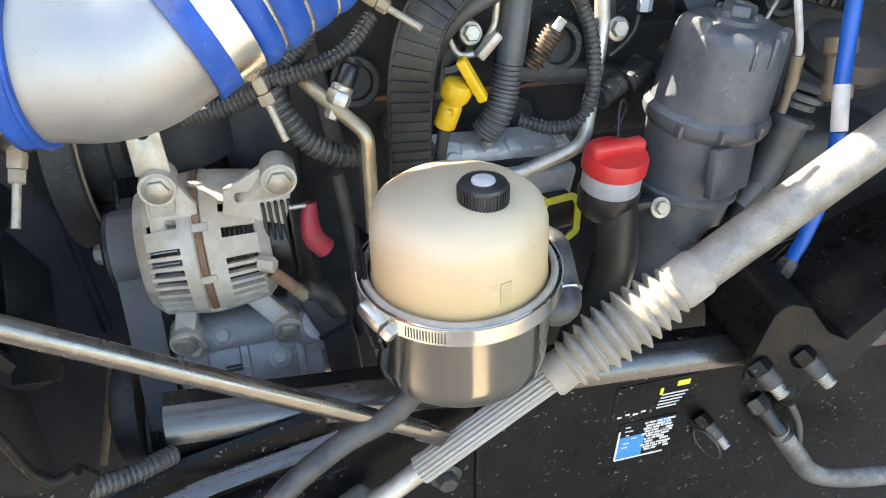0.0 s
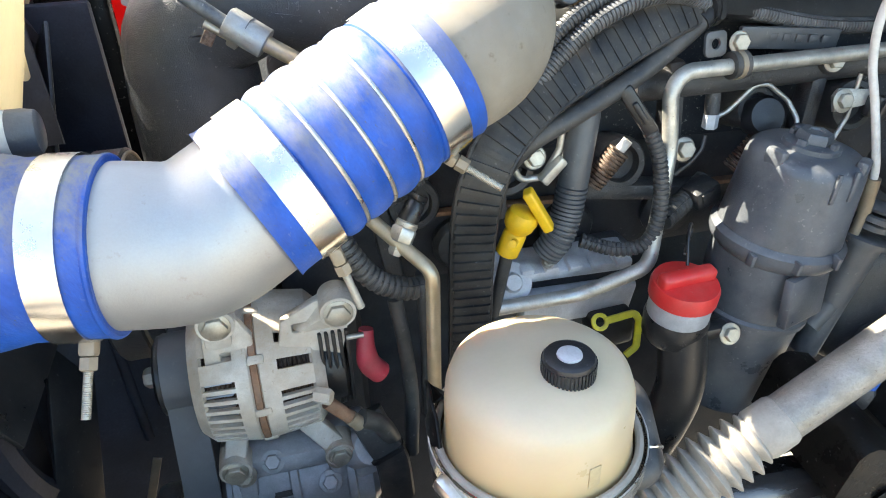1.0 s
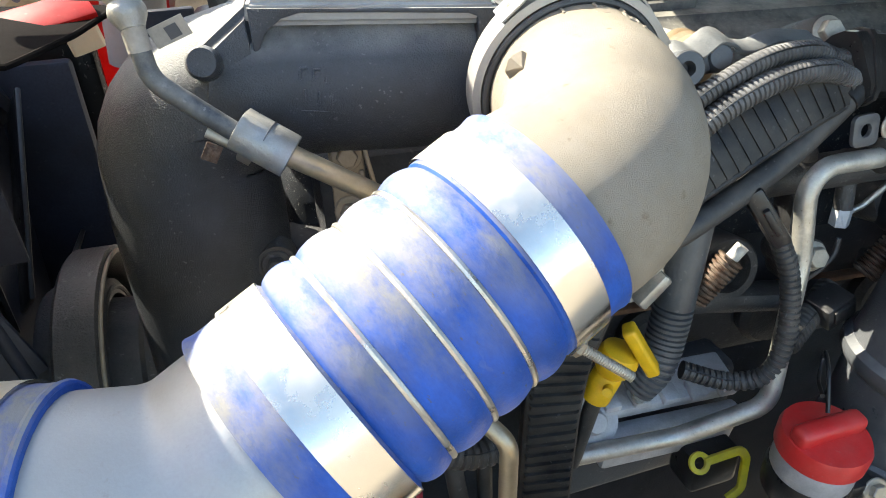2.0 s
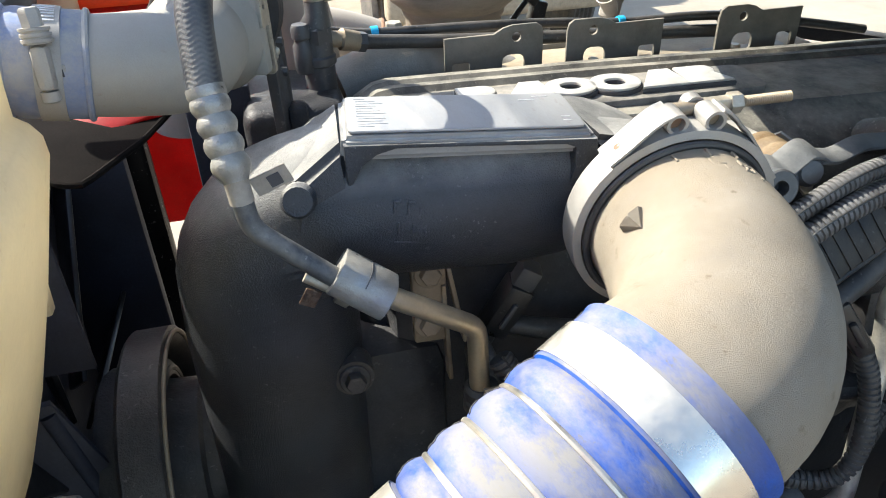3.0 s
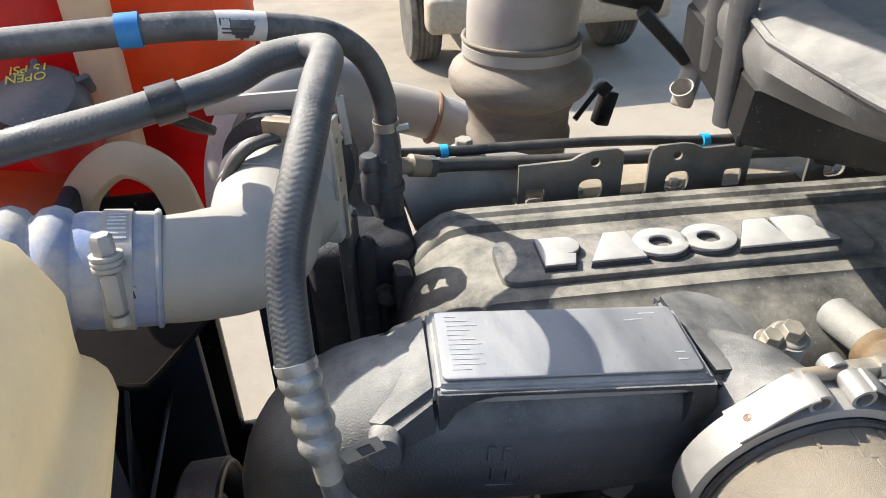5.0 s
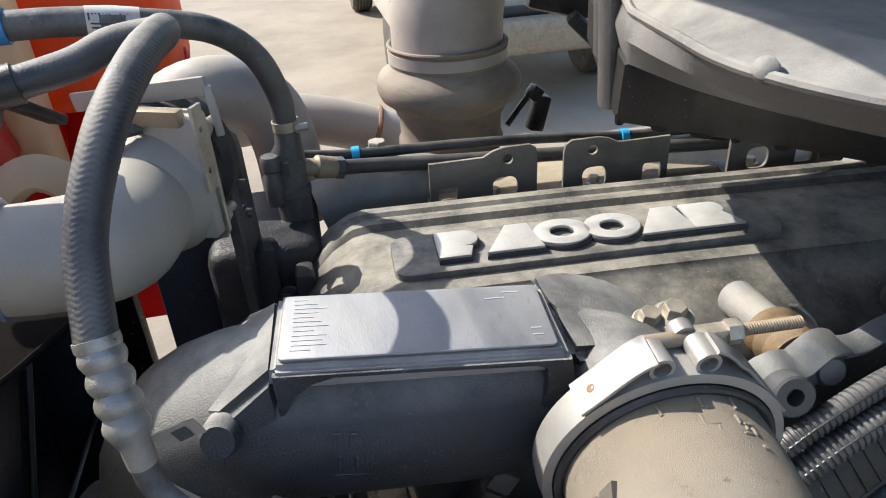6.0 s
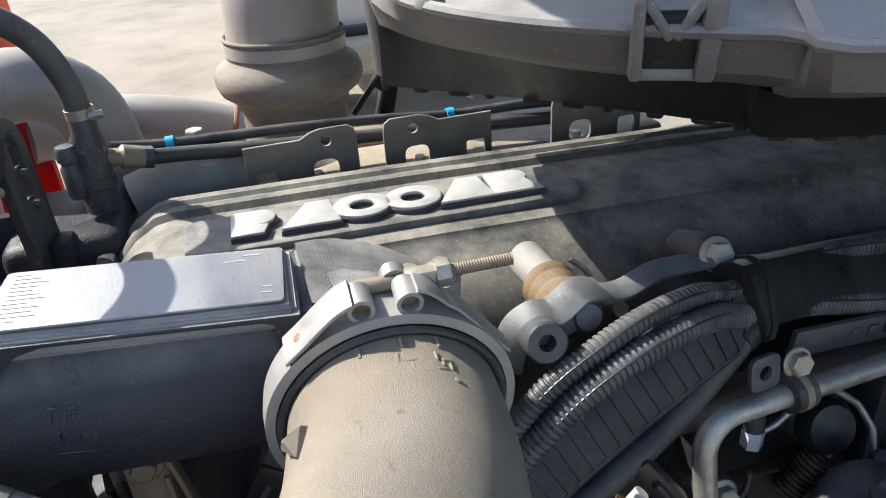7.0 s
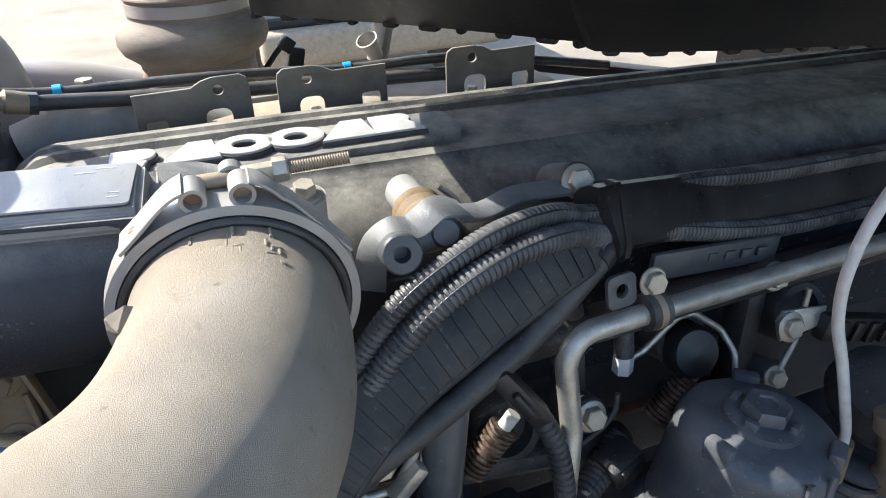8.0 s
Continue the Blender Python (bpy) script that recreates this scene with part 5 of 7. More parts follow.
part("rail_tube", sweep([(0.40, 0.775, 1.305), (0.95, 0.79, 1.295)], 0.016, 20), "iron", rail2)
part("id_strip", block((0.135, 0.006, 0.024), pose(0.582, 0.770, 1.343, 0, 7, 3), 0.002), "grey_plastic", rail2, "worn grey casting strip")
for i in range(6):
    part("raised_bar", block((0.010, 0.002, 0.008), pose(0.542 + 0.017 * i, 0.7665, 1.3495 - 0.0021 * i, 0, 7, 3), 0.0005), "grey_plastic", rail2)

def thin_line(pts, r, material, label):
    return part("injector_line", sweep(evenly(bent(pts, 0.012, 5), 0.004), r, 10), material, label=label, category="pipe", group="thin fuel lines")

thin_line([(0.5071, 0.7744, 1.2560), (0.524, 0.772, 1.264), (0.550, 0.768, 1.294), (0.566, 0.767, 1.294), (0.593, 0.761, 1.273), (0.600, 0.748, 1.255), (0.597, 0.739, 1.235), (0.604, 0.745, 1.195)], 0.0030, "zinc", "thin plated injector line")
thin_line([(0.313, 0.745, 1.30), (0.309, 0.745, 1.258), (0.292, 0.745, 1.228), (0.266, 0.745, 1.228), (0.255, 0.745, 1.252), (0.258, 0.748, 1.285)], 0.0038, "zinc", "thin plated injector line")
thin_line([(0.484, 0.748, 1.25), (0.481, 0.745, 1.235), (0.471, 0.745, 1.222), (0.455, 0.75, 1.205)], 0.0026, "iron", "thin dark injector line")
thin_line([(0.650, 0.742, 1.222), (0.666, 0.746, 1.250), (0.672, 0.750, 1.30)], 0.0028, "zinc", "thin plated injector line")
inj = thing("injector_nut", "dark hexagon union nut under the fuel rail", "fitting", at=(0.507, 0.775, 1.255))
part("nut", lathe([(0.009, 0), (0.009, 0.016), (0.0075, 0.018)], (0.5065, 0.7750, 1.246), (0, 0, 1), 6), "comp", inj)
part("stem", sweep([(0.5067, 0.7755, 1.262), (0.508, 0.786, 1.315)], 0.0085, 14), "iron", inj)
rl = thing("return_union", "small zinc banjo fitting on a thin line", "fitting", at=(0.30, 0.74, 1.235))
part("union", bar((0.288, 0.738, 1.226), (0.312, 0.740, 1.250), 0.014, 0.012, 0.003), "zinc", rl)

def hex_bolt(o, axis, r, label="zinc-plated hexagon bolt on a lug of the engine"):
    t = thing("engine_bolt", label, "bolt", "bolts on the engine side", at=o)
    part("head", bolt(o, axis, r, r * 1.0, 1.35), "bolt", t)
    part("lug", lathe([(r * 1.55, -0.05), (r * 1.55, -0.002), (r * 1.4, 0)], o, axis, 20), "iron", t)


hex_bolt((0.284, 0.752, 1.249), (0, -0.95, 0.3), 0.0095)
hex_bolt((0.458, 0.745, 1.238), (0, -0.95, 0.3), 0.0100)
hex_bolt((0.470, 0.806, 1.417), (-0.1, -0.9, 0.4), 0.0100)
hex_bolt((0.640, 0.76, 1.315), (-0.1, -0.9, 0.3), 0.0095)
hex_bolt((0.647, 0.742, 1.2166), (-0.1, -0.9, 0.3), 0.0085)

# cast lugs, ports and ribs of the head, with a strap to the rear
hd_ = thing("cylinder_head_casting", "grimy black head casting with round ports and lugs", "engine part", at=(0.4, 0.8, 1.2))
for x, z, r in ((0.262, 1.230, 0.034), (0.40, 1.215, 0.032), (0.565, 1.262, 0.026), (0.70, 1.25, 0.032), (0.155, 1.20, 0.03)):
    part("port_ring", lathe([(r, -0.05), (r, -0.004), (r * 0.92, 0.0), (r * 0.70, 0.0), (r * 0.68, -0.014), (0.001, -0.016)], (x, 0.775, z), (0, -0.96, 0.25), 32), "iron", hd_)
for x0, z0_, x1, z1 in ((0.452, 1.33, 0.458, 1.20), (0.640, 1.31, 0.628, 1.18), (0.33, 1.19, 0.52, 1.165), (0.24, 1.31, 0.25, 1.17), (0.56, 1.19, 0.66, 1.17), (0.10, 1.30, 0.13, 1.10)):
    part("rib", bar((x0, 0.785, z0_), (x1, 0.775, z1), 0.022, 0.030, 0.007, hint=(0, 1, 0)), "iron", hd_)
part("gasket_edge", block((0.60, 0.012, 0.006), pose(0.45, 0.822, 1.150, 0, 2, 0), 0.001), "rust", hd_, "rusty gasket edge")
rnd = thing("round_cap", "black round rubber cap beside the filter", "cap", at=(0.565, 0.75, 1.262))
part("cap", lathe([(0.022, -0.02), (0.024, 0.0), (0.020, 0.007), (0.001, 0.009)], (0.566, 0.760, 1.258), (-0.1, -0.9, 0.4), 28), "black", rnd)
stp = thing("rear_strap", "zinc bracket with a black ribbed rubber strap", "strap", at=(0.66, 0.74, 1.27))
part("plate", slab([(-0.018, -0.012), (0.03, -0.008), (0.034, 0.008), (-0.012, 0.014), (-0.02, 0.006)], [], 0.004, frame_to((0.655, 0.742, 1.274), (0, -1, 0.3)), 0.0006), "zinc", stp)
part("bolt", bolt((0.646, 0.738, 1.275), (0, -1, 0.3), 0.009, 0.008), "bolt", stp)
part("rubber_strap", bar((0.678, 0.735, 1.268), (0.770, 0.735, 1.240), 0.026, 0.014, 0.004, hint=(0, 1, 0)), "black", stp)
for k in range(4):
    part("strap_rib", bar((0.690 + 0.019 * k, 0.726, 1.2645 - 0.0058 * k), (0.700 + 0.019 * k, 0.726, 1.2615 - 0.0058 * k), 0.020, 0.004, 0.001, hint=(0, 1, 0)), "black", stp)
# looms hanging behind the alternator and beside the reservoir
for pts, r, nm in (([(0.118, 0.72, 1.12), (0.125, 0.715, 1.05), (0.128, 0.71, 0.98), (0.122, 0.70, 0.90)], 0.0085, "black rubber drain hose behind the reservoir"), ([(0.150, 0.73, 1.14), (0.152, 0.73, 1.05), (0.150, 0.73, 0.93)], 0.007, "black rubber drain hose behind the reservoir")):
    part("drain_hose", sweep(evenly(curve(pts, 6), 0.008), r, 12), "rubber", label=nm, category="hose")
lb2 = thing("taped_loom", "grey-taped wiring loom with a cable tie", "wiring loom", at=(0.09, 0.69, 0.93))
part("sleeve", sweep(evenly(curve([(0.070, 0.695, 0.985), (0.082, 0.682, 0.955), (0.094, 0.676, 0.92), (0.098, 0.675, 0.86)], 6), 0.006), 1, flat=(0.020, 0.010, 0.008), face=(-0.1, -1, 0.5)), "rubber", lb2)
part("cable_tie", sweep([(0.088, 0.678, 0.938), (0.090, 0.677, 0.933)], 1, flat=(0.0225, 0.012, 0.008), face=(-0.1, -1, 0.5)), "black", lb2)

# web between the alternator's upper ear and its case, with pockets, and the strap above the other ear
bm = slab([(-0.052, -0.040), (0.012, -0.062), (0.024, -0.020), (0.020, 0.010), (-0.010, 0.006), (-0.046, -0.012)], [rounded(0.020, 0.010, 0.003, 3, -0.026, -0.022), rounded(0.014, 0.008, 0.003, 3, -0.006, -0.014)], 0.012, frame_to((0.042, 0.706, 1.140), (0, -1, 0.12)), 0.002)
part("ear_web", bm, "altcast", alt)
part("ear_web", slab([(-0.022, -0.070), (0.026, -0.070), (0.030, -0.030), (0.014, 0.0), (-0.016, 0.0), (-0.020, -0.03)], [rounded(0.018, 0.010, 0.003, 3, 0.004, -0.048)], 0.012, frame_to((-0.064, 0.708, 1.146), (0, -1, 0.12)), 0.002), "altcast", alt)
ast = thing("alternator_strap", "flat grey steel adjusting strap with round holes", "bracket", at=(-0.062, 0.70, 1.18))
part("strap_plate", slab([(-0.016, 0.0), (0.018, 0.0), (0.014, 0.085), (-0.016, 0.085)], [circle(0.006, 16, 0.0, 0.062), circle(0.006, 16, 0.0, 0.042)], 0.005, frame_to((-0.066, 0.692, 1.163), (0, -1, 0.15)), 0.0008), "zinc", ast)
# compressor: bands, webs and ports
for x in (-0.085, -0.020, 0.045):
    part("case_band", lathe([(0.0625, -0.006), (0.066, -0.004), (0.066, 0.004), (0.0625, 0.006)], (x, 0.735, 0.875), AX, 40), "comp", ac)
for x in (-0.072, 0.032):
    part("mount_web", block((0.022, 0.030, 0.060), pose(x, 0.700, 0.925, -20, 0, 0), 0.006), "comp", ac)
    part("mount_bolt", bolt((x, 0.682, 0.938), (0, -0.9, 0.4), 0.009, 0.010), "bolt", ac)
part("port_head", block((0.050, 0.040, 0.036), pose(0.072, 0.700, 0.915, 0, 0, 15), 0.008, 3), "comp", ac)

# dark rubber baffle beside the radiator
baf = thing("radiator_baffle", "black rubber radiator side baffle", "baffle", at=(-0.4, 0.80, 0.6))
part("sheet", slab([(-0.24, -0.46), (0.205, -0.46), (0.238, -0.12), (0.226, 0.10), (0.170, 0.30), (-0.24, 0.34)], [], 0.008, frame_to((-0.405, 0.83, 0.95), (0.25, -1, 0)), 0.002), "void", baf)
part("fold", bar((-0.40, 0.80, 0.60), (-0.36, 0.80, 1.24), 0.03, 0.03, 0.010), "void", baf)
part("edge_bead", sweep([(-0.215, 0.875, 0.84), (-0.217, 0.875, 1.04), (-0.245, 0.868, 1.24)], 0.007, 12), "void", baf)
# tan bar painted in place of bright ground showing through a slit
part("edge_strip", bar((-0.192, 0.802, 0.87), (-0.266, 0.802, 0.65), 0.011, 0.005, 0.001, hint=(0, 1, 0)), "tan", baf, "tan strip put in for a sunlit sliver of ground")
# extra sheet, added only to keep the sun off the alternator
part("sun_block_sheet", slab([(-0.07, -0.07), (0.065, -0.07), (0.065, 0.07), (-0.07, 0.07)], [], 0.006, frame_to((-0.26, 0.868, 1.35), (0, -1, 0)), 0.002), "void", baf)

# ---- wiring looms ----
loom = thing("wiring_harness", "wide black ribbed wiring trunk down the engine side", "wiring loom", at=(0.2, 0.7, 1.1))
tl = evenly(curve([(0.195, 0.705, 1.00), (0.198, 0.705, 1.10), (0.199, 0.700, 1.185), (0.205, 0.692, 1.25), (0.230, 0.700, 1.298), (0.290, 0.733, 1.330), (0.360, 0.752, 1.356), (0.425, 0.764, 1.380), (0.470, 0.775, 1.388)], 12), 0.004)
part("sheath", sweep(tl, 1.0, flat=(0.0225, 0.012, 0.005), face=(-0.1, -1, 0.55)), "trunk", loom)
for i in range(3, len(tl) - 3, 3):
    p, q = tl[i], tl[i + 1]
    part("sheath_rib", sweep([p, p.lerp(q, 1.3)], 1.0, flat=(0.0205, 0.0152 if p.x < 0.235 else 0.0134, 0.003), face=(-0.1, -1, 0.55)), "trunk", loom)
for side in (-1, 1):
    ed = [p + ((tl[min(i + 1, len(tl) - 1)] - tl[max(i - 1, 0)]).cross(V((-0.1, -1, 0.55)))).normalized() * 0.0212 * side + V((-0.1, -1, 0.55)).normalized() * 0.009 for i, p in enumerate(tl)]
    part("edge_bead", sweep(ed, 0.0028, 8), "trunk", loom)

def conduit(pts, r, label, pitch=0.0042, name="corrugated_conduit", stuff="rubber"):
    t = thing(name, label, "conduit", "corrugated conduits", at=pts[0])
    line = curve(pts, 10)
    part("tube_wall", ribbed(line, r, pitch, 0.15, 14), stuff, t)
    seam = evenly(line, pitch * 2)
    part("split_seam", sweep([p + V((0, -0.72, 0.69)) * r * 0.96 for p in seam], 0.0009, 6), "black", t)
    return t

conduit([(0.24, 0.736, 1.305), (0.2751, 0.7431, 1.3545), (0.3046, 0.7447, 1.3877), (0.3368, 0.7472, 1.4068), (0.3768, 0.7532, 1.4198), (0.4251, 0.7661, 1.4175), (0.472, 0.78, 1.402), (0.56, 0.80, 1.400), (0.68, 0.803, 1.388), (0.95, 0.82, 1.37)], 0.0078, "dusty black corrugated wiring conduit over the harness", stuff="conduit")
conduit([(0.24, 0.722, 1.292), (0.2789, 0.7326, 1.3414), (0.3123, 0.7356, 1.3736), (0.3454, 0.7372, 1.3956), (0.3884, 0.7432, 1.4076), (0.4359, 0.7566, 1.4034), (0.474, 0.768, 1.388), (0.54, 0.780, 1.372), (0.67, 0.785, 1.345), (0.95, 0.80, 1.33)], 0.0092, "dusty black corrugated wiring conduit over the harness", stuff="conduit")
rh = thing("rubber_hose", "plain black rubber hose beside the wiring harness", "hose", at=(0.35, 0.73, 1.31))
part("hose_wall", sweep(evenly(curve([(0.232, 0.735, 1.200), (0.238, 0.722, 1.250), (0.266, 0.716, 1.284), (0.318, 0.722, 1.306), (0.385, 0.737, 1.332), (0.440, 0.753, 1.360), (0.482, 0.768, 1.384)], 8), 0.006), 0.0098, 16), "rubber", rh)
part("hose_sleeve", sweep([(0.462, 0.7605, 1.3735), (0.482, 0.768, 1.384)], 0.0112, 16), "black", rh)
tw = thing("harness_tape", "black cloth tape binding the conduits", "tape", at=(0.475, 0.775, 1.395))
part("wrap", sweep([(0.468, 0.774, 1.396), (0.472, 0.775, 1.396), (0.482, 0.778, 1.394), (0.486, 0.779, 1.393)], 1, flat=(0.029, 0.0175, 0.012), face=(-0.1, -1, 0.55)), "black", tw)
part("tie", sweep([(0.476, 0.776, 1.395), (0.481, 0.777, 1.394)], 1, flat=(0.0312, 0.0192, 0.012), face=(-0.1, -1, 0.55)), "black", tw)
part("tail_sleeve", sweep(evenly(curve([(0.49, 0.782, 1.394), (0.58, 0.80, 1.378), (0.68, 0.81, 1.366), (0.95, 0.82, 1.35)], 6), 0.01), 1, flat=(0.026, 0.014, 0.010), face=(-0.1, -1, 0.55)), "black", tw)
conduit([(0.10, 0.735, 1.33), (0.115, 0.72, 1.30), (0.10, 0.72, 1.27), (0.06, 0.715, 1.232), (0.02, 0.715, 1.215), (-0.04, 0.72, 1.205)], 0.0095, "black corrugated conduit behind the alternator", 0.005)
conduit([(0.17, 0.715, 1.29), (0.14, 0.70, 1.265), (0.10, 0.695, 1.25), (0.06, 0.70, 1.24)], 0.0085, "black corrugated conduit behind the alternator", 0.005)
conduit([(0.060, 0.69, 1.235), (0.075, 0.68, 1.205), (0.095, 0.675, 1.178), (0.125, 0.675, 1.162), (0.155, 0.68, 1.16)], 0.0120, "black ribbed loom curling under the steel line", 0.007)
conduit([(0.399, 0.722, 1.278), (0.410, 0.716, 1.250), (0.414, 0.708, 1.215), (0.412, 0.702, 1.18), (0.400, 0.702, 1.150), (0.372, 0.715, 1.140), (0.335, 0.73, 1.150)], 0.0085, "wrapped black wiring beside the fuel line", 0.006)
conduit([(0.430, 0.72, 1.165), (0.455, 0.735, 1.170), (0.475, 0.745, 1.176), (0.50, 0.755, 1.19)], 0.0130, "black connector hose by the filter", 0.006)
plugc = thing("square_connector", "black square electrical connector", "connector", at=(0.484, 0.74, 1.178))
part("shell", block((0.034, 0.030, 0.026), pose(0.486, 0.738, 1.183, 0, -20, 10), 0.004), "black", plugc)
part("latch", block((0.018, 0.004, 0.014), pose(0.486, 0.7225, 1.185, 0, -20, 10), 0.001), "black", plugc)
lp = thing("wire_clip", "black plastic cable clip on the fuel line", "clip", at=(0.405, 0.735, 1.30))
part("clip_body", bar((0.366, 0.730, 1.326), (0.401, 0.722, 1.276), 0.018, 0.016, 0.004), "black", lp)
part("latch", bar((0.376, 0.720, 1.312), (0.390, 0.715, 1.290), 0.012, 0.006, 0.002), "black", lp)

# engine control module behind the reservoir
ecm = thing("control_module", "grey cast control module housing with bolts", "control unit", at=(0.34, 0.78, 1.05))
part("housing", block((0.19, 0.05, 0.13), pose(0.335, 0.790, 1.035, 0, 0, 4), 0.008), "grey_plastic", ecm)
part("top_flange", block((0.175, 0.045, 0.016), pose(0.325, 0.758, 1.106, 14, 5, 4), 0.004), "comp", ecm)
for k in range(5):
    part("flange_pad", block((0.018, 0.020, 0.010), pose(0.275 + 0.030 * k, 0.742, 1.115 - 0.0025 * k, 14, 5, 4), 0.003), "comp", ecm)
part("lower_flange", block((0.15, 0.02, 0.05), pose(0.345, 0.745, 1.052, 8, 5, 4), 0.006), "comp", ecm)
part("valve_boss", lathe([(0.022, 0), (0.024, 0.003), (0.024, 0.012), (0.012, 0.016), (0.009, 0.022)], (0.256, 0.742, 1.098), (0, -0.8, 0.55), 28), "comp", ecm)
part("bolt", bolt((0.300, 0.735, 1.122), (0, -0.6, 0.8), 0.005, 0.006), "zinc", ecm)
part("bolt", bolt((0.395, 0.745, 1.112), (0, -0.6, 0.8), 0.005, 0.006), "zinc", ecm)
yc = thing("yellow_lock_connector", "black connector with a bright yellow lock strip", "connector", at=(0.39, 0.72, 1.02))
part("shell", block((0.055, 0.04, 0.045), pose(0.385, 0.735, 1.015, 0, 0, 4), 0.006), "black", yc)
part("lock", sweep(evenly(bent([(0.368, 0.712, 1.040), (0.408, 0.714, 1.043), (0.414, 0.712, 1.032), (0.412, 0.706, 0.995), (0.398, 0.705, 0.985)], 0.008, 5), 0.003), 1, flat=(0.0045, 0.0022, 0.001), face=(0, -1, 0.3)), "yelline", yc)
part("lock_eye", slab(circle(0.011, 20), [circle(0.006, 16)], 0.004, frame_to((0.362, 0.712, 1.040), (0, -0.8, 0.6)), 0.0005), "yelline", yc)

# fluid valve and cables on the rear side
fv = thing("fuel_valve", "black plastic quick-connect fuel valve", "valve", at=(0.65, 0.66, 1.1))
v0, v1 = V((0.608, 0.650, 0.990)), V((0.655, 0.660, 1.135))
part("valve_body", sweep([v0, v0.lerp(v1, 0.5), v1], [0.016, 0.018, 0.022], 20), "grey_plastic", fv)
vd = (v1 - v0).normalized()
for d, r in ((0.150, 0.027), (0.168, 0.019), (0.178, 0.024)):
    part("collar", lathe([(r, 0), (r, 0.006), (r * 0.9, 0.008)], v0 + vd * d, vd, 24), "grey_plastic", fv)
part("top_disc", lathe([(0.024, 0), (0.026, 0.003), (0.02, 0.008), (0.008, 0.010)], v0 + vd * 0.190, vd, 24), "grey_plastic", fv)
part("side_port", sweep([(0.600, 0.645, 1.035), (0.622, 0.648, 1.06)], 0.012, 16), "grey_plastic", fv)
wc2 = thing("white_cable", "white sheathed cable with a brown crimp end", "cable", at=(0.63, 0.66, 1.2))
part("sheath", sweep(evenly(curve([(0.66, 0.66, 1.50), (0.60, 0.655, 1.448), (0.582, 0.655, 1.40), (0.592, 0.66, 1.35), (0.612, 0.66, 1.30), (0.636, 0.66, 1.235), (0.640, 0.66, 1.215)], 8), 0.005), 0.0042, 12), "white", wc2)
part("crimp", sweep([(0.640, 0.66, 1.216), (0.641, 0.66, 1.175)], 0.0078, 14), "tan", wc2)
part("tail", sweep([(0.641, 0.66, 1.175), (0.632, 0.665, 1.05)], 0.0055, 12), "tan", wc2)
bc = thing("blue_cable", "bright blue sleeved cable with a white marker", "cable", at=(0.64, 0.57, 1.1))
part("upper_sleeve", sweep([(0.652, 0.622, 1.31), (0.647, 0.595, 1.205)], 0.0085, 16), "bluecable", bc)
part("marker", sweep([(0.647, 0.595, 1.205), (0.643, 0.575, 1.160)], 0.0087, 16), "white", bc, "white printed marker sleeve")
part("lower_sleeve", sweep(evenly(curve([(0.643, 0.575, 1.160), (0.640, 0.565, 1.10), (0.628, 0.56, 1.04), (0.618, 0.56, 1.005)], 6), 0.006), 0.0080, 16), "bluecable", bc)
part("end_fitting", lathe([(0.009, 0), (0.012, 0.006), (0.012, 0.022), (0.008, 0.03)], (0.619, 0.56, 1.008), (-0.35, 0, -1), 6), "iron", bc)
part("top_fitting", lathe([(0.010, 0), (0.013, 0.004), (0.013, 0.02), (0.009, 0.024)], (0.652, 0.622, 1.308), (0.05, 0.25, 1), 12), "tan", bc)
fp = thing("fuel_pump", "dark cast pump with a brass fitting", "pump", at=(0.75, 0.70, 1.0))
part("pump_body", block((0.20, 0.12, 0.17), pose(0.78, 0.735, 1.0, 0, 8, 0), 0.02, 3), "iron", fp)
part("pump_flange", lathe([(0.05, 0), (0.055, 0.01), (0.05, 0.03), (0.02, 0.04)], (0.74, 0.70, 1.18), (0, -0.3, 1), 32), "iron", fp)
part("brass_fitting", lathe([(0.014, 0), (0.018, 0.004), (0.018, 0.018), (0.014, 0.022), (0.014, 0.05), (0.018, 0.054), (0.018, 0.07)], (0.685, 0.635, 1.165), (0.05, 0.3, 1), 16), "tan", fp)
part("plug", bolt((0.72, 0.672, 0.975), (0, -1, 0), 0.010, 0.004), "iron", fp)

# ---- frame-rail fittings ----
stk = thing("warning_sticker", "worn black, yellow and blue warning sticker", "sticker", at=(0.43, 0.4995, 0.86))
def on_web(x, z, w, h, lift, material, nm, par):
    return part(nm, block((w, 0.0006, h), pose(x, 0.4995 - lift, z, 0, 1.5, 0), 0), material, par)
up = on_web(0.425, 0.893, 0.100, 0.055, 0.0, "paint", "upper_panel", stk)
on_web(0.461, 0.909, 0.016, 0.008, 0.0006, "yelline", "yellow_mark", up)
on_web(0.434, 0.902, 0.004, 0.010, 0.0006, "yelline", "yellow_mark", up)
for k in range(5):
    on_web(0.452 - 0.004 * k * 0.5, 0.895 - 0.005 * k, 0.034 - 0.002 * k, 0.0018, 0.0006, "white", "print_bar", up)
for k in range(4):
    on_web(0.385 + 0.010 * k, 0.873 + 0.002 * (k % 2), 0.006, 0.0025, 0.0006, "white", "print_bar", up)
lo = on_web(0.423, 0.826, 0.072, 0.066, 0.0, "paint", "lower_panel", stk)
on_web(0.406, 0.816, 0.034, 0.038, 0.0006, "lblue", "blue_field", lo)
on_web(0.446, 0.851, 0.014, 0.008, 0.0006, "lblue", "blue_field", lo)
on_web(0.3885, 0.822, 0.0025, 0.050, 0.0009, "white", "border", lo)
on_web(0.420, 0.7955, 0.064, 0.0025, 0.0009, "white", "border", lo)
rnd_ = random.Random(7)
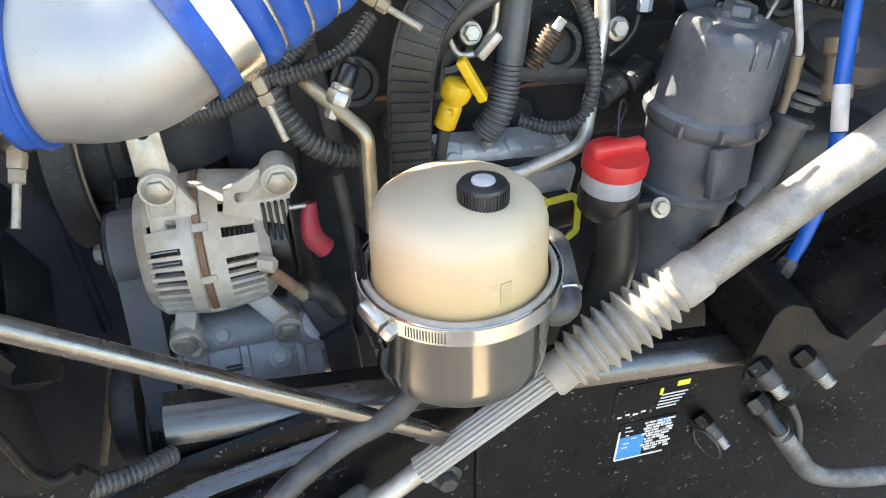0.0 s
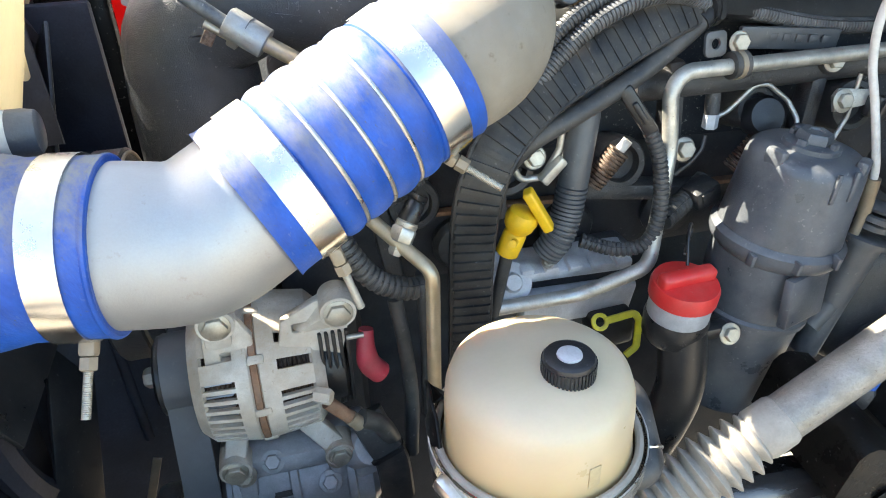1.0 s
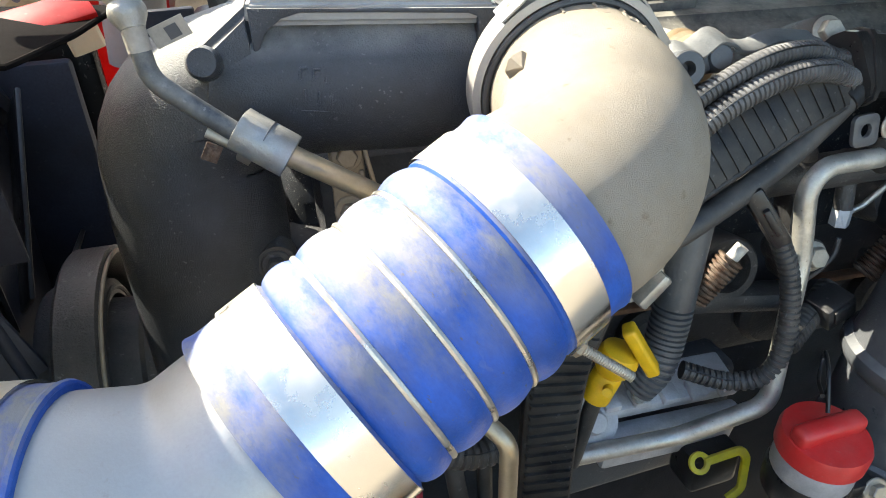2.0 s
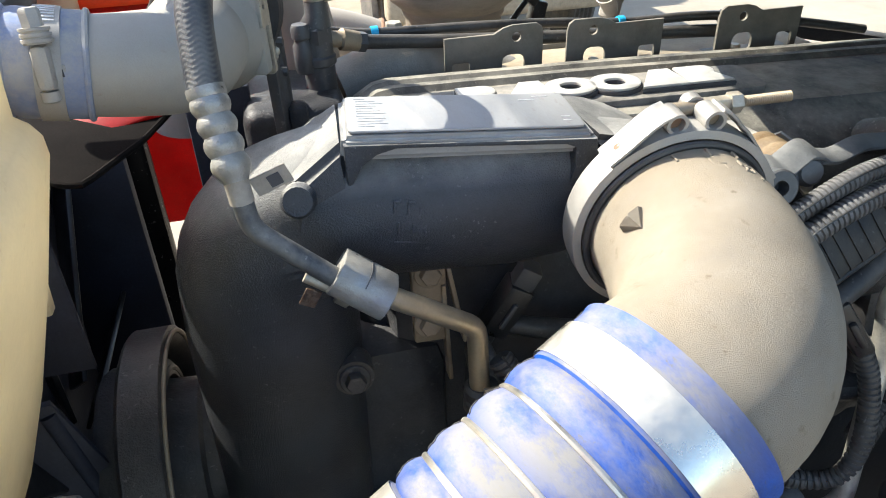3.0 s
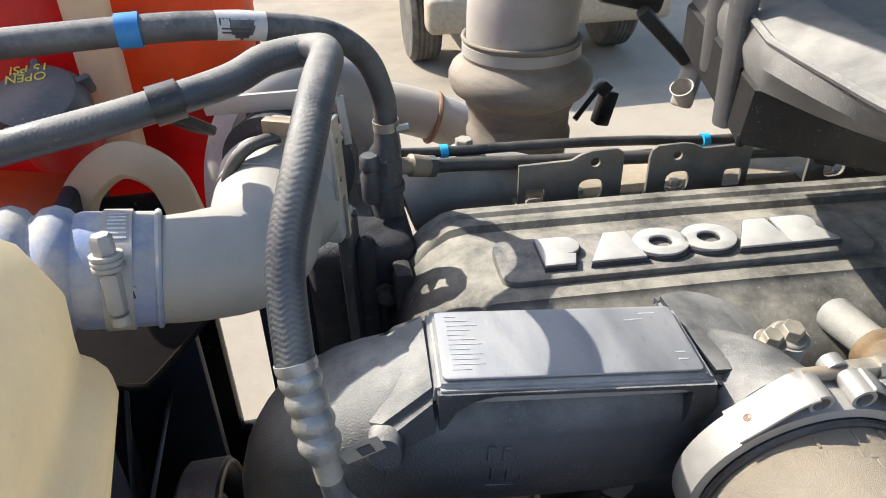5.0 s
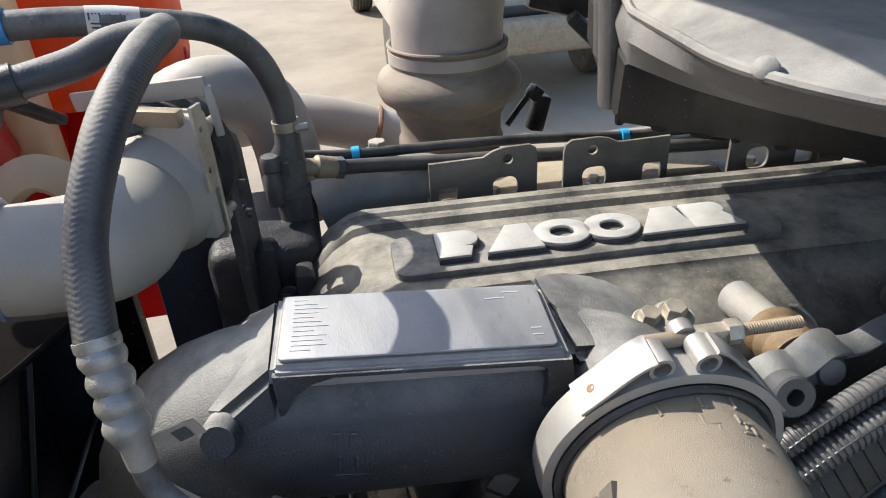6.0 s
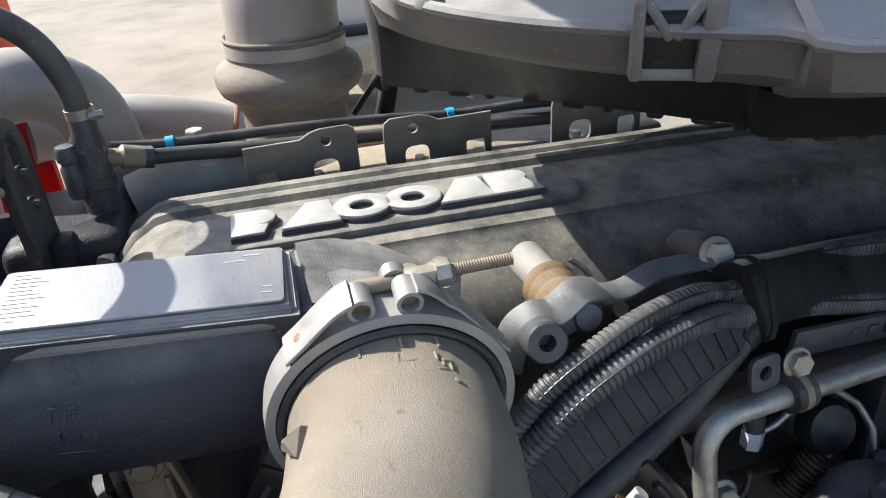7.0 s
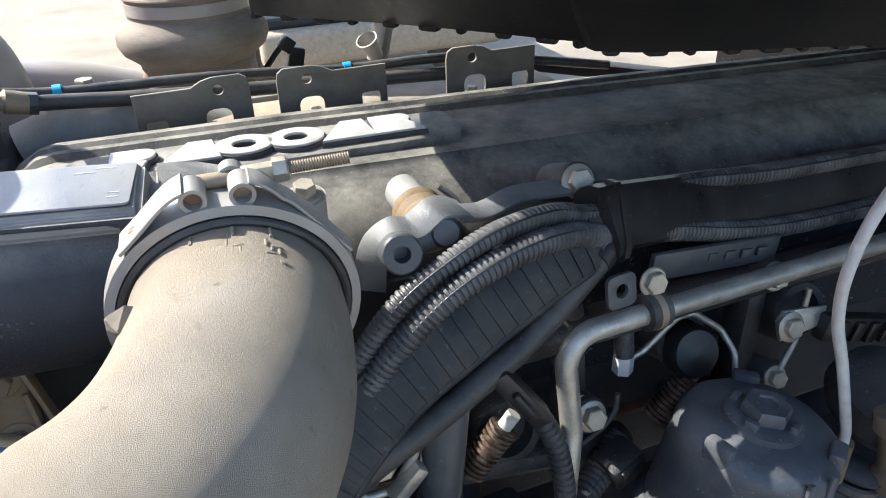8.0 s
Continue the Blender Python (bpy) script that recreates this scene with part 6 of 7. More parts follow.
for k in range(11):
    x = 0.418 + 0.008 * rnd_.random()
    while x < 0.456:
        w = 0.003 + 0.009 * rnd_.random()
        if rnd_.random() < 0.85:
            on_web(min(x + w / 2, 0.455), 0.853 - 0.0048 * k - 0.001 * rnd_.random(), w, 0.0030, 0.0009, "white", "print_bar", lo)
        x += w + 0.0015
for k in range(6):
    on_web(0.398 + 0.012 * rnd_.random(), 0.852 - 0.007 * k, 0.004 + 0.008 * rnd_.random(), 0.0018, 0.0009, "white", "print_bar", lo)

def stud(o, axis, r, length, label, group="fittings on the frame rail"):
    t = thing("bulkhead_fitting", label, "fitting", group, at=o)
    a = V(axis).normalized()
    part("nut", lathe([(r * 1.25, 0), (r * 1.25, length * 0.3), (r * 1.1, length * 0.34)], o, a, 6), "paint", t)
    part("shank", lathe([(r, length * 0.3), (r, length * 0.7), (r * 0.85, length * 0.74)], o, a, 16), "iron", t)
    part("end", thread(V(o) + a * length * 0.72, a, length * 0.32, r * 0.72, 0.0025), "zinc", t)
    return t


stud((0.526, 0.476, 0.945), (0.42, -0.72, -0.55), 0.0115, 0.046, "black bulkhead fitting with a bare threaded end")
stud((0.580, 0.476, 0.947), (0.52, -0.65, -0.55), 0.0115, 0.050, "black bulkhead fitting with a bare threaded end")
cap2 = stud((0.492, 0.498, 0.845), (0.45, -0.75, -0.5), 0.0085, 0.046, "capped test fitting with a wire loop")
part("tether", ring((0.497, 0.478, 0.815), (0.9, 0.3, 0.2), 0.020, 0.0012, 30), "rubber", cap2)
ln = thing("air_line", "black air line with brass nut on the frame rail", "hose", at=(0.56, 0.49, 0.83))
part("nut", lathe([(0.014, 0), (0.014, 0.014), (0.011, 0.018)], (0.566, 0.498, 0.851), (0.3, -0.8, -0.5), 6), "black", ln)
part("sleeve", lathe([(0.010, 0.014), (0.0105, 0.05), (0.0115, 0.052), (0.0115, 0.058)], (0.568, 0.496, 0.850), (0.48, -0.55, -0.66), 18), "black", ln)
part("hose_wall", sweep(evenly(curve([(0.590, 0.470, 0.818), (0.612, 0.455, 0.785), (0.64, 0.445, 0.75), (0.70, 0.44, 0.725), (0.80, 0.44, 0.70)], 8), 0.005), 0.0125, 18), "dusty_rubber", ln)
dome = thing("dome_grommet", "glossy black dome grommet with a wire", "grommet", at=(0.605, 0.49, 0.855))
part("dome", lathe([(0.020, 0), (0.019, 0.008), (0.014, 0.015), (0.006, 0.018), (0.001, 0.0185)], (0.604, 0.498, 0.858), (0.1, -1, -0.1), 28), "paint", dome)
part("wire", sweep(evenly(curve([(0.606, 0.482, 0.848), (0.622, 0.475, 0.815), (0.625, 0.465, 0.78)], 6), 0.004), 0.005, 10), "rubber", dome)
mt = thing("mount_bracket", "black pressed-steel mounting bracket on the rail", "bracket", at=(0.60, 0.52, 0.9))
FACE = [(0.515, 0.920), (0.515, 0.953), (0.529, 1.014), (0.537, 1.022), (0.548, 1.024), (0.575, 1.014), (0.612, 0.969), (0.640, 0.952), (0.676, 0.990), (0.693, 0.948), (0.661, 0.895), (0.603, 0.882), (0.535, 0.900)]
part("front_face", slab([(x - 0.6, z - 0.95) for x, z in FACE][::-1], [], 0.004, frame_to((0.6, 0.474, 0.95), (0, -1, 0)), 0.0012), "bracketblack", mt)
bm = bmesh.new()
mp = FACE[1:9] + [(0.76, 1.022), (1.0, 1.10)]
skin(bm, [[V((x, y, z + dz)) for x, z in mp] for y, dz in ((0.470, 0.0), (0.474, 0.003), (0.61, 0.012))], closed=False)
bmesh.ops.solidify(bm, geom=bm.faces[:], thickness=0.004)
part("folded_top", bm, "bracketblack", mt)
part("arm", slab([(0.07, 0.036), (0.40, 0.150), (0.40, 0.05), (0.085, -0.004)][::-1], [circle(0.008, 16, 0.118, 0.030)], 0.004, frame_to((0.6, 0.476, 0.95), (0, -1, 0)), 0.0012), "bracketblack", mt)
part("back_plate", block((0.45, 0.006, 0.12), pose(0.78, 0.615, 0.95, 0, -12, 0), 0.002), "paint", mt)

# front lower plate, loom on it, rail patch
lp2 = thing("front_crossmember", "scuffed black front crossmember plate", "chassis plate", at=(-0.1, 0.5, 0.9))
bm = bmesh.new()
pl = [(-0.50, 0.40), (-0.24, 0.43), (-0.085, 0.485), (0.06, 0.494)]
skin(bm, [[V((x, y, 0.945 + 0.02 * i - 0.02)), V((x, y + 0.006, 0.95 + 0.02 * i - 0.02)), V((x, y + 0.006, 0.60)), V((x, y, 0.60))] for i, (x, y) in enumerate(pl)])
part("plate", bm, "paint", lp2)
part("lip", sweep([(-0.2, 0.418, 0.86), (-0.05, 0.478, 0.905), (0.07, 0.49, 0.925)], 1, flat=(0.012, 0.003, 0.002), face=(0, -0.4, 1)), "paint", lp2)
conduit([(-0.078, 0.490, 0.982), (-0.11, 0.468, 0.992), (-0.16, 0.445, 1.005), (-0.21, 0.425, 1.01), (-0.26, 0.40, 1.0)], 0.0092, "black corrugated conduit along the crossmember", 0.005)
GUS = [(-0.175, 1.099), (-0.171, 1.073), (-0.166, 1.050), (-0.158, 1.039), (-0.149, 1.038), (-0.136, 1.046)]
part("end_gusset", slab([(x + 0.2, z - 1.05) for x, z in GUS + [(-0.124, 1.030), (-0.150, 0.990), (-0.33, 0.990), (-0.33, 1.16), (-0.186, 1.15)]], [], 0.006, frame_to((-0.2, 0.442, 1.05), (0, -1, 0)), 0.0015), "bracketblack", lp2, "curved black end gusset")
part("gusset_lip", sweep(evenly(curve([(-0.186, 0.436, 1.15)] + [(x, 0.436, z) for x, z in GUS], 6), 0.004), 0.0045, 12), "bracketblack", lp2, "dusty folded lip")
part("lower_fold", sweep([(-0.16, 0.436, 0.955), (-0.05, 0.476, 0.945), (0.07, 0.488, 0.955)], 1, flat=(0.009, 0.003, 0.002), face=(0, -0.6, 1)), "worn", lp2, "fold of the plate in the paler sheen paint")
part("rail_u_bolt", bolt((0.178, 0.498, 0.845), (0, -1, 0), 0.012, 0.014, 1.5), "iron", label="black bolt head on the frame rail", category="bolt", group="bolts on the engine side")
part("rail_seam", block((0.006, 0.005, 0.28), pose(0.215, 0.498, 0.80), 0.001), "paint", label="vertical black seam strip on the rail", category="strip", kind="structure")
part("foot_rib", bar((0.079, 0.798, 1.375), (0.092, 0.798, 1.300), 0.0035, 0.012, 0.001, hint=(0, 1, 0)), "tan", duct)
part("foot_rib", bar((0.076, 0.800, 1.355), (0.080, 0.800, 1.262), 0.0035, 0.012, 0.001, hint=(0, 1, 0)), "tan", duct)
wcn = thing("loom_connector", "black multi-pin wiring connector behind the pipe elbow", "connector", at=(0.135, 0.81, 1.31))
part("plug", bar((0.118, 0.812, 1.292), (0.142, 0.808, 1.336), 0.026, 0.022, 0.004), "black", wcn)
part("socket", bar((0.139, 0.809, 1.330), (0.150, 0.806, 1.352), 0.020, 0.018, 0.003), "grey_plastic", wcn)
part("latch", bar((0.122, 0.799, 1.303), (0.134, 0.797, 1.325), 0.008, 0.004, 0.001), "grey_plastic", wcn)
part("wire_tail", sweep(evenly(curve([(0.122, 0.810, 1.300), (0.150, 0.800, 1.296), (0.180, 0.805, 1.284), (0.225, 0.815, 1.262)], 6), 0.005), 0.0085, 14), "rubber", wcn)
part("rear_tail", sweep(evenly(curve([(0.119, 0.812, 1.294), (0.106, 0.812, 1.270), (0.102, 0.812, 1.235)], 6), 0.005), 0.0075, 14), "rubber", wcn)

# ---- front: throttle flange, hoses, coolant tank, fan ----
thr = thing("throttle_flange", "dusty grey square throttle flange with studs", "throttle body", at=(-0.06, 0.96, 1.48))
TN = V((0.42, 0.90, 0.02)).normalized()
TC = V((-0.0700, 0.9855, 1.5185))
TM = frame_to(TC, TN, (0, 0, 1))          # its z runs into the engine
TS = -1 if (TM.to_3x3() @ V((1, 0, 0))).x < 0 else 1


def on_flange(u, v, w):
    return TM @ V((u * TS, v, w))


part("flange_plate", slab(rounded(0.050, 0.094, 0.005, 4, 0.027 * TS, 0.0), [], 0.010, TM, 0.0015), "paleali", thr)
part("round_flange", lathe([(0.030, 0.004), (0.047, 0.004), (0.049, 0.001), (0.049, -0.004), (0.047, -0.007), (0.030, -0.007)], on_flange(0.004, -0.013, 0.0), TN, 44), "paleali", thr)
part("top_lip", bar(on_flange(0.004, 0.047, -0.006), on_flange(0.046, 0.047, -0.006), 0.010, 0.012, 0.002), "tan", thr, "tan folded lip")
part("gasket_plate", slab(rounded(0.053, 0.098, 0.005, 4, 0.027 * TS, 0.0), [], 0.004, TM @ pose(0, -0.001, 0.009), 0.0006), "zinc", thr)
part("body", lathe([(0.046, 0.010), (0.046, 0.030), (0.052, 0.034), (0.052, 0.044), (0.044, 0.050)], TC, TN, 36), "dark", thr)
part("collar", lathe([(0.048, -0.004), (0.047, -0.010), (0.043, -0.018), (0.041, -0.026)], on_flange(0.004, -0.013, 0.0), TN, 44), "paleali", thr)
for a, b in ((0.043, 0.030), (0.043, -0.039)):
    p = on_flange(a, b, 0.012)
    part("nut", lathe([(0.0085, 0), (0.0085, 0.008), (0.007, 0.009)], p, TN, 6), "bolt", thr)
    part("stud", thread(p, TN, 0.022, 0.0042), "bolt", thr)
part("edge_strip", slab([(-0.006, -0.03), (0.006, -0.03), (0.006, 0.032), (-0.006, 0.032)], [circle(0.002, 10, 0, -0.015), circle(0.002, 10, 0, 0.015)], 0.003, frame_to(on_flange(0.053, 0.022, 0.0), (0.9, -0.42, 0)), 0.0005), "zinc", thr, "thin drilled steel strip")
ARM = [(-0.021, -0.22), (0.021, -0.22), (0.021, 0.030), (0.016, 0.046), (0.004, 0.054), (-0.010, 0.052), (-0.019, 0.040), (-0.021, 0.020)]
AM = frame_to((-0.018, 1.054, 1.466), (0.957, -0.287, 0.02))
part("slotted_arm", slab(ARM, [rounded(0.013, 0.058, 0.006, 4, 0.002, 0.010)], 0.010, AM, 0.0015), "grey_plastic", thr, "dark slotted steel arm")
for zz in (0.036, 0.006, -0.022):
    part("arm_bolt", bolt(AM @ V((0.004, zz, 0.0)), (0.957, -0.287, 0), 0.0045, 0.009), "grey_plastic", thr)
part("vent_tube", sweep(evenly(curve([(-0.060, 0.972, 1.5585), (-0.075, 0.968, 1.557), (-0.087, 0.965, 1.551), (-0.096, 0.963, 1.540), (-0.100, 0.962, 1.527), (-0.098, 0.962, 1.508)], 8), 0.003), 0.0045, 12), "rubber", thr, "thin black rubber tube")
tp = thing("throttle_pipe", "dusty pale aluminium pipe into the throttle flange", "air pipe", at=(-0.12, 0.9, 1.5))
line = evenly(bent([(-0.175, 0.885, 1.518), (-0.120, 0.892, 1.511), (-0.080, 0.905, 1.506), on_flange(0.004, -0.013, -0.018)], 0.06, 10), 0.006)
part("pipe_wall", sweep(line, [0.031 + 0.010 * min(1, i / len(line)) for i in range(len(line))], 36), "paleali", tp)
th = thing("throttle_hose", "sun-faded blue silicone hose with a ridged end", "hose", at=(-0.2, 0.88, 1.53))
h0, h1 = V((-0.1375, 0.892, 1.513)), V((-0.295, 0.872, 1.543))
hd = (h1 - h0).normalized()
part("hose_wall", lathe([(0.034, 0), (0.0355, 0.002), (0.0355, 0.044), (0.0335, 0.050), (0.0335, 0.24)], h0, hd, 40), "fadedblue", th)
for k in range(5):
    z = 0.058 + 0.023 * k
    part("ridge", lathe([(0.033, z - 0.011), (0.0375, z - 0.007), (0.0395, z), (0.0375, z + 0.007), (0.033, z + 0.011)], h0, hd, 40, caps=False), "fadedblue", th)
part("end_lip", ring(h0 + hd * 0.002, hd, 0.0350, 0.0022, 40), "fadedblue", th)
hc = thing("hose_clamp", "dusty spring-loaded worm hose clamp", "clamp", at=h0 + hd * 0.025)
part("band", band(h0 + hd * 0.024, hd, 0.0358, 0.016, 0.0012, 48), "pipe", hc)
for k in range(7):
    u = V((0, -math.cos(radians(62 + 5 * k)), math.sin(radians(62 + 5 * k))))
    u = (u - hd * u.dot(hd)).normalized()
    part("slot", block((0.0012, 0.010, 0.0008), frame_to(h0 + hd * 0.024 + u * 0.0372, u, hd), 0), "faint", hc)
o = h0 + hd * 0.024 + V((0.004, -0.036, 0.012))
part("worm_housing", bar(o + V((0.001, 0.002, 0.010)), o + V((0.0, -0.002, -0.018)), 0.012, 0.011, 0.0045), "pipe", hc)
for k in (-1, 1):
    part("housing_ear", block((0.006, 0.003, 0.016), pose(o.x + 0.009 * k, o.y + 0.004, o.z - 0.012, 0, -3, 0), 0.001), "pipe", hc)
    part("ear_slot", block((0.002, 0.0032, 0.005), pose(o.x + 0.009 * k, o.y + 0.0035, o.z - 0.009, 0, -3, 0), 0.0004), "ink", hc)
part("screw_end", lathe([(0.0055, 0), (0.0055, 0.006), (0.004, 0.007)], o + V((0.0, -0.002, -0.018)), (0, -0.1, -1), 14), "pipe", hc)
part("washer_spring", ribbed([o + V((0.001, 0.002, 0.010)), o + V((0.001, 0.004, 0.020))], 0.0090, 0.003, 0.12, 20), "pipe", hc)
part("screw_head", lathe([(0.0062, 0), (0.0062, 0.009), (0.005, 0.011)], o + V((0.001, 0.004, 0.020)), (-0.03, 0.12, 1), 6), "pipe", hc)
tie_bar = thing("support_bar", "pale dusty flat support bar", "bracket", at=(-0.07, 1.0, 1.57))
part("strap", bar((-0.1137, 1.025, 1.565), (-0.0152, 0.992, 1.5765), 0.014, 0.004, 0.001, hint=(0, 1, 0)), "pipe", tie_bar)
part("tip", bar((-0.0152, 0.992, 1.5765), (-0.012, 0.989, 1.540), 0.006, 0.004, 0.001, hint=(0, 1, 0)), "pipe", tie_bar)
pc = thing("hose_p_clip", "black rubber-lined clip holding the hose", "clip", at=(-0.122, 0.955, 1.6))
part("loop", sweep([(-0.128, 0.926, 1.6045), (-0.111, 0.930, 1.607)], 0.0122, 18), "black", pc)
part("tail", bar((-0.118, 0.931, 1.595), (-0.104, 0.955, 1.575), 0.016, 0.007, 0.002), "black", pc)
ac2 = thing("coolant_hose", "dusty blue-grey coolant hose with a barcode label", "hose", at=(0.03, 1.11, 1.5))
cl = evenly(curve([(-0.30, 1.04, 1.615), (-0.152, 1.0536, 1.6166), (-0.0987, 1.0612, 1.6137), (-0.0635, 1.0695, 1.608), (-0.016, 1.085, 1.595), (0.014, 1.10, 1.568), (0.028, 1.110, 1.53), (0.030, 1.117, 1.497)], 8), 0.005)
part("hose_wall", sweep(cl, 0.0108, 18), "dusty_rubber", ac2)
l0, l1 = V((-0.0987, 1.0612, 1.6137)), V((-0.0635, 1.0695, 1.6080))
lb = part("label", sweep([l0, l0.lerp(l1, 0.5) + V((0, 0, 0.0008)), l1], 0.0112, 18), "white", ac2, "white barcode label")
for k in range(12):
    f = 0.14 + 0.065 * k
    part("print_bar", bar(l0.lerp(l1, f) + V((0, -0.0085, 0.0078)), l0.lerp(l1, f) + V((0, -0.0107, 0.0030)), 0.0008 + 0.0006 * (k % 3 == 0), 0.0012, 0, hint=(1, 0, 0)), "ink", lb)
for k in range(2):
    part("print_bar", bar(l0.lerp(l1, 0.15) + V((0, -0.0112, 0.0010 - 0.0030 * k)), l0.lerp(l1, 0.75 - 0.1 * k) + V((0, -0.0112, 0.0010 - 0.0030 * k)), 0.0012, 0.0012, 0), "ink", lb)
part("end_ring", sweep([(-0.166, 1.0525, 1.6166), (-0.150, 1.0540, 1.6166)], 0.0128, 18), "lblue", ac2, "dark blue ferrule")
part("worm_clip", band((0.0300, 1.117, 1.498), (0.05, 0.0, -1), 0.0115, 0.009, 0.001, 24), "bolt", ac2)
part("clip_screw", lathe([(0.004, 0), (0.004, 0.012)], (0.038, 1.108, 1.496), (1, 0, 0.1), 6), "bolt", ac2)
tf = thing("coolant_fitting", "black plastic coolant tee with brass nipple", "fitting", at=(0.03, 1.115, 1.42))
part("stem", sweep([(0.0300, 1.117, 1.50), (0.0295, 1.117, 1.478), (0.0275, 1.118, 1.470), (0.0270, 1.118, 1.456), (0.0265, 1.118, 1.452), (0.0255, 1.118, 1.25)], [0.011, 0.0125, 0.0155, 0.0155, 0.0162, 0.0168], 24), "grey_plastic", tf)
part("hex", lathe([(0.017, 0), (0.017, 0.014), (0.015, 0.016)], (0.0270, 1.117, 1.452), (0, 0, 1), 6), "grey_plastic", tf)
part("clamp_collar", lathe([(0.0165, 0), (0.0185, 0.002), (0.0185, 0.009), (0.0165, 0.011)], (0.0262, 1.118, 1.428), (0, 0, 1), 24), "grey_plastic", tf)
part("cap_arm", bar((0.006, 1.104, 1.438), (0.020, 1.114, 1.438), 0.016, 0.026, 0.004), "grey_plastic", tf)
part("side_cap", lathe([(0.0085, -0.034), (0.0098, -0.030), (0.0098, -0.006), (0.0075, -0.003), (0.0075, 0.0), (0.0098, 0.002), (0.0098, 0.012), (0.0080, 0.015), (0.001, 0.016)], (0.0110, 1.108, 1.458), (0, 0, 1), 16), "grey_plastic", tf)
part("nipple", sweep([(0.034, 1.120, 1.453), (0.050, 1.124, 1.450), (0.052, 1.125, 1.4495), (0.070, 1.130, 1.444)], [0.0085, 0.0085, 0.0115, 0.0105], 16), "tan", tf, "sandy brass nipple")
part("nipple_nut", lathe([(0.011, 0), (0.011, 0.008)], (0.070, 1.130, 1.444), (0.9, 0.2, -0.2), 6), "grey_plastic", tf)

for pts, r, lab in (([(0.04, 1.15, 1.452), (0.093, 1.163, 1.442), (0.20, 1.160, 1.440), (0.30, 1.155, 1.436), (0.382, 1.150, 1.430), (0.512, 1.135, 1.430), (0.70, 1.12, 1.40)], 0.0055, "thin black wire harness with blue ties"), ([(0.072, 1.131, 1.443), (0.11, 1.138, 1.438), (0.20, 1.14, 1.430), (0.50, 1.13, 1.415)], 0.0075, "black coolant bleed hose behind the cover")):
    part("bleed_hose", sweep(evenly(curve(pts, 8), 0.008), r, 12), "rubber", label=lab, category="hose")
for p in ((0.093, 1.163, 1.442), (0.382, 1.150, 1.430), (0.512, 1.135, 1.430)):
    part("cable_tie", sweep([V(p) - V((0.004, 0, 0)), V(p) + V((0.004, 0, 0))], 0.0078, 14), "tie", label="light blue plastic cable tie", category="cable tie", group="blue cable ties")

# far side of the engine: exhaust manifold heat shield, pipes and bellows
man = thing("exhaust_manifold", "dusty grey exhaust manifold casting", "manifold", at=(0.2, 1.2, 1.35))
part("casting", sweep(evenly(curve([(0.05, 1.16, 1.385), (0.11, 1.165, 1.40), (0.17, 1.17, 1.395), (0.22, 1.17, 1.375), (0.30, 1.17, 1.35)], 8), 0.01), 0.032, 20), "dustgrey", man)
part("ledge", block((0.46, 0.075, 0.02), pose(0.40, 1.155, 1.384, 0, 0.6, 0), 0.005), "ledge", man, "sandy dusty ledge")
part("flange_rib", block((0.46, 0.012, 0.03), pose(0.40, 1.20, 1.385), 0.004), "dustgrey", man)
hs = thing("rear_strut", "black steel strut behind the engine", "strut", at=(0.8, 1.26, 1.33))
part("strut", bar((0.62, 1.30, 1.378), (1.10, 1.20, 1.290), 0.035, 0.02, 0.004), "dark", hs)
part("foot", bar((1.09, 1.21, 1.290), (1.10, 1.05, 1.270), 0.05, 0.03, 0.006), "dark", hs)
part("bolt", bolt((0.117, 1.175, 1.437), (0, 0, 1), 0.010, 0.012), "bolt", man)
cp = thing("crossover_pipe", "dusty steel crossover pipe behind the engine", "exhaust pipe", at=(-0.03, 1.22, 1.45))
part("pipe_wall", sweep(evenly(curve([(-0.130, 1.215, 1.34), (-0.118, 1.215, 1.43), (-0.085, 1.218, 1.490), (-0.035, 1.225, 1.504), (0.006, 1.24, 1.480), (0.022, 1.25, 1.43), (0.026, 1.25, 1.34)], 8), 0.01), 0.036, 28), "pipe", cp)
cq = thing("exhaust_pipe", "pale dusty exhaust pipe with a rusty joint", "exhaust pipe", at=(0.08, 1.55, 1.35))
part("pipe_wall", sweep(evenly(curve([(-0.12, 1.50, 1.37), (-0.014, 1.55, 1.360), (0.076, 1.55, 1.345), (0.166, 1.55, 1.312), (0.26, 1.55, 1.26)], 8), 0.01), 0.038, 28), "pipe", cq)
part("copper_ring", ring((0.150, 1.55, 1.318), (0.94, 0.0, -0.35), 0.039, 0.004, 32), "rust", cq, "rusty joint ring")
bel = thing("intake_stack", "dusty vertical rubber bellows on a pale metal pipe", "air intake", at=(0.238, 1.375, 1.35))
BC = V((0.238, 1.375, 0))
prof = [(0.066, 1.20), (0.066, 1.352), (0.071, 1.358), (0.071, 1.366), (0.068, 1.372), (0.068, 1.398), (0.072, 1.404), (0.073, 1.412), (0.080, 1.418), (0.090, 1.426), (0.0945, 1.437), (0.0945, 1.446), (0.090, 1.456), (0.080, 1.463), (0.0755, 1.468), (0.0755, 1.492)]
part("bellows", lathe(prof, BC, (0, 0, 1), 44), "brownrubber", bel, "dusty brown rubber bellows")
part("foot_elbow", sweep(evenly(bent([(0.238, 1.375, 1.24), (0.238, 1.375, 1.08), (0.238, 1.05, 1.02)], 0.11, 9), 0.012), 0.060, 28), "dustgrey", bel, "dusty cast elbow under the bellows")
part("clamp_band", band(BC + V((0, 0, 1.480)), (0, 0, 1), 0.0758, 0.014, 0.0012, 44), "pipe", bel)
part("band_lip", ring(BC + V((0, 0, 1.4925)), (0, 0, 1), 0.0755, 0.0026, 44), "brownrubber", bel)
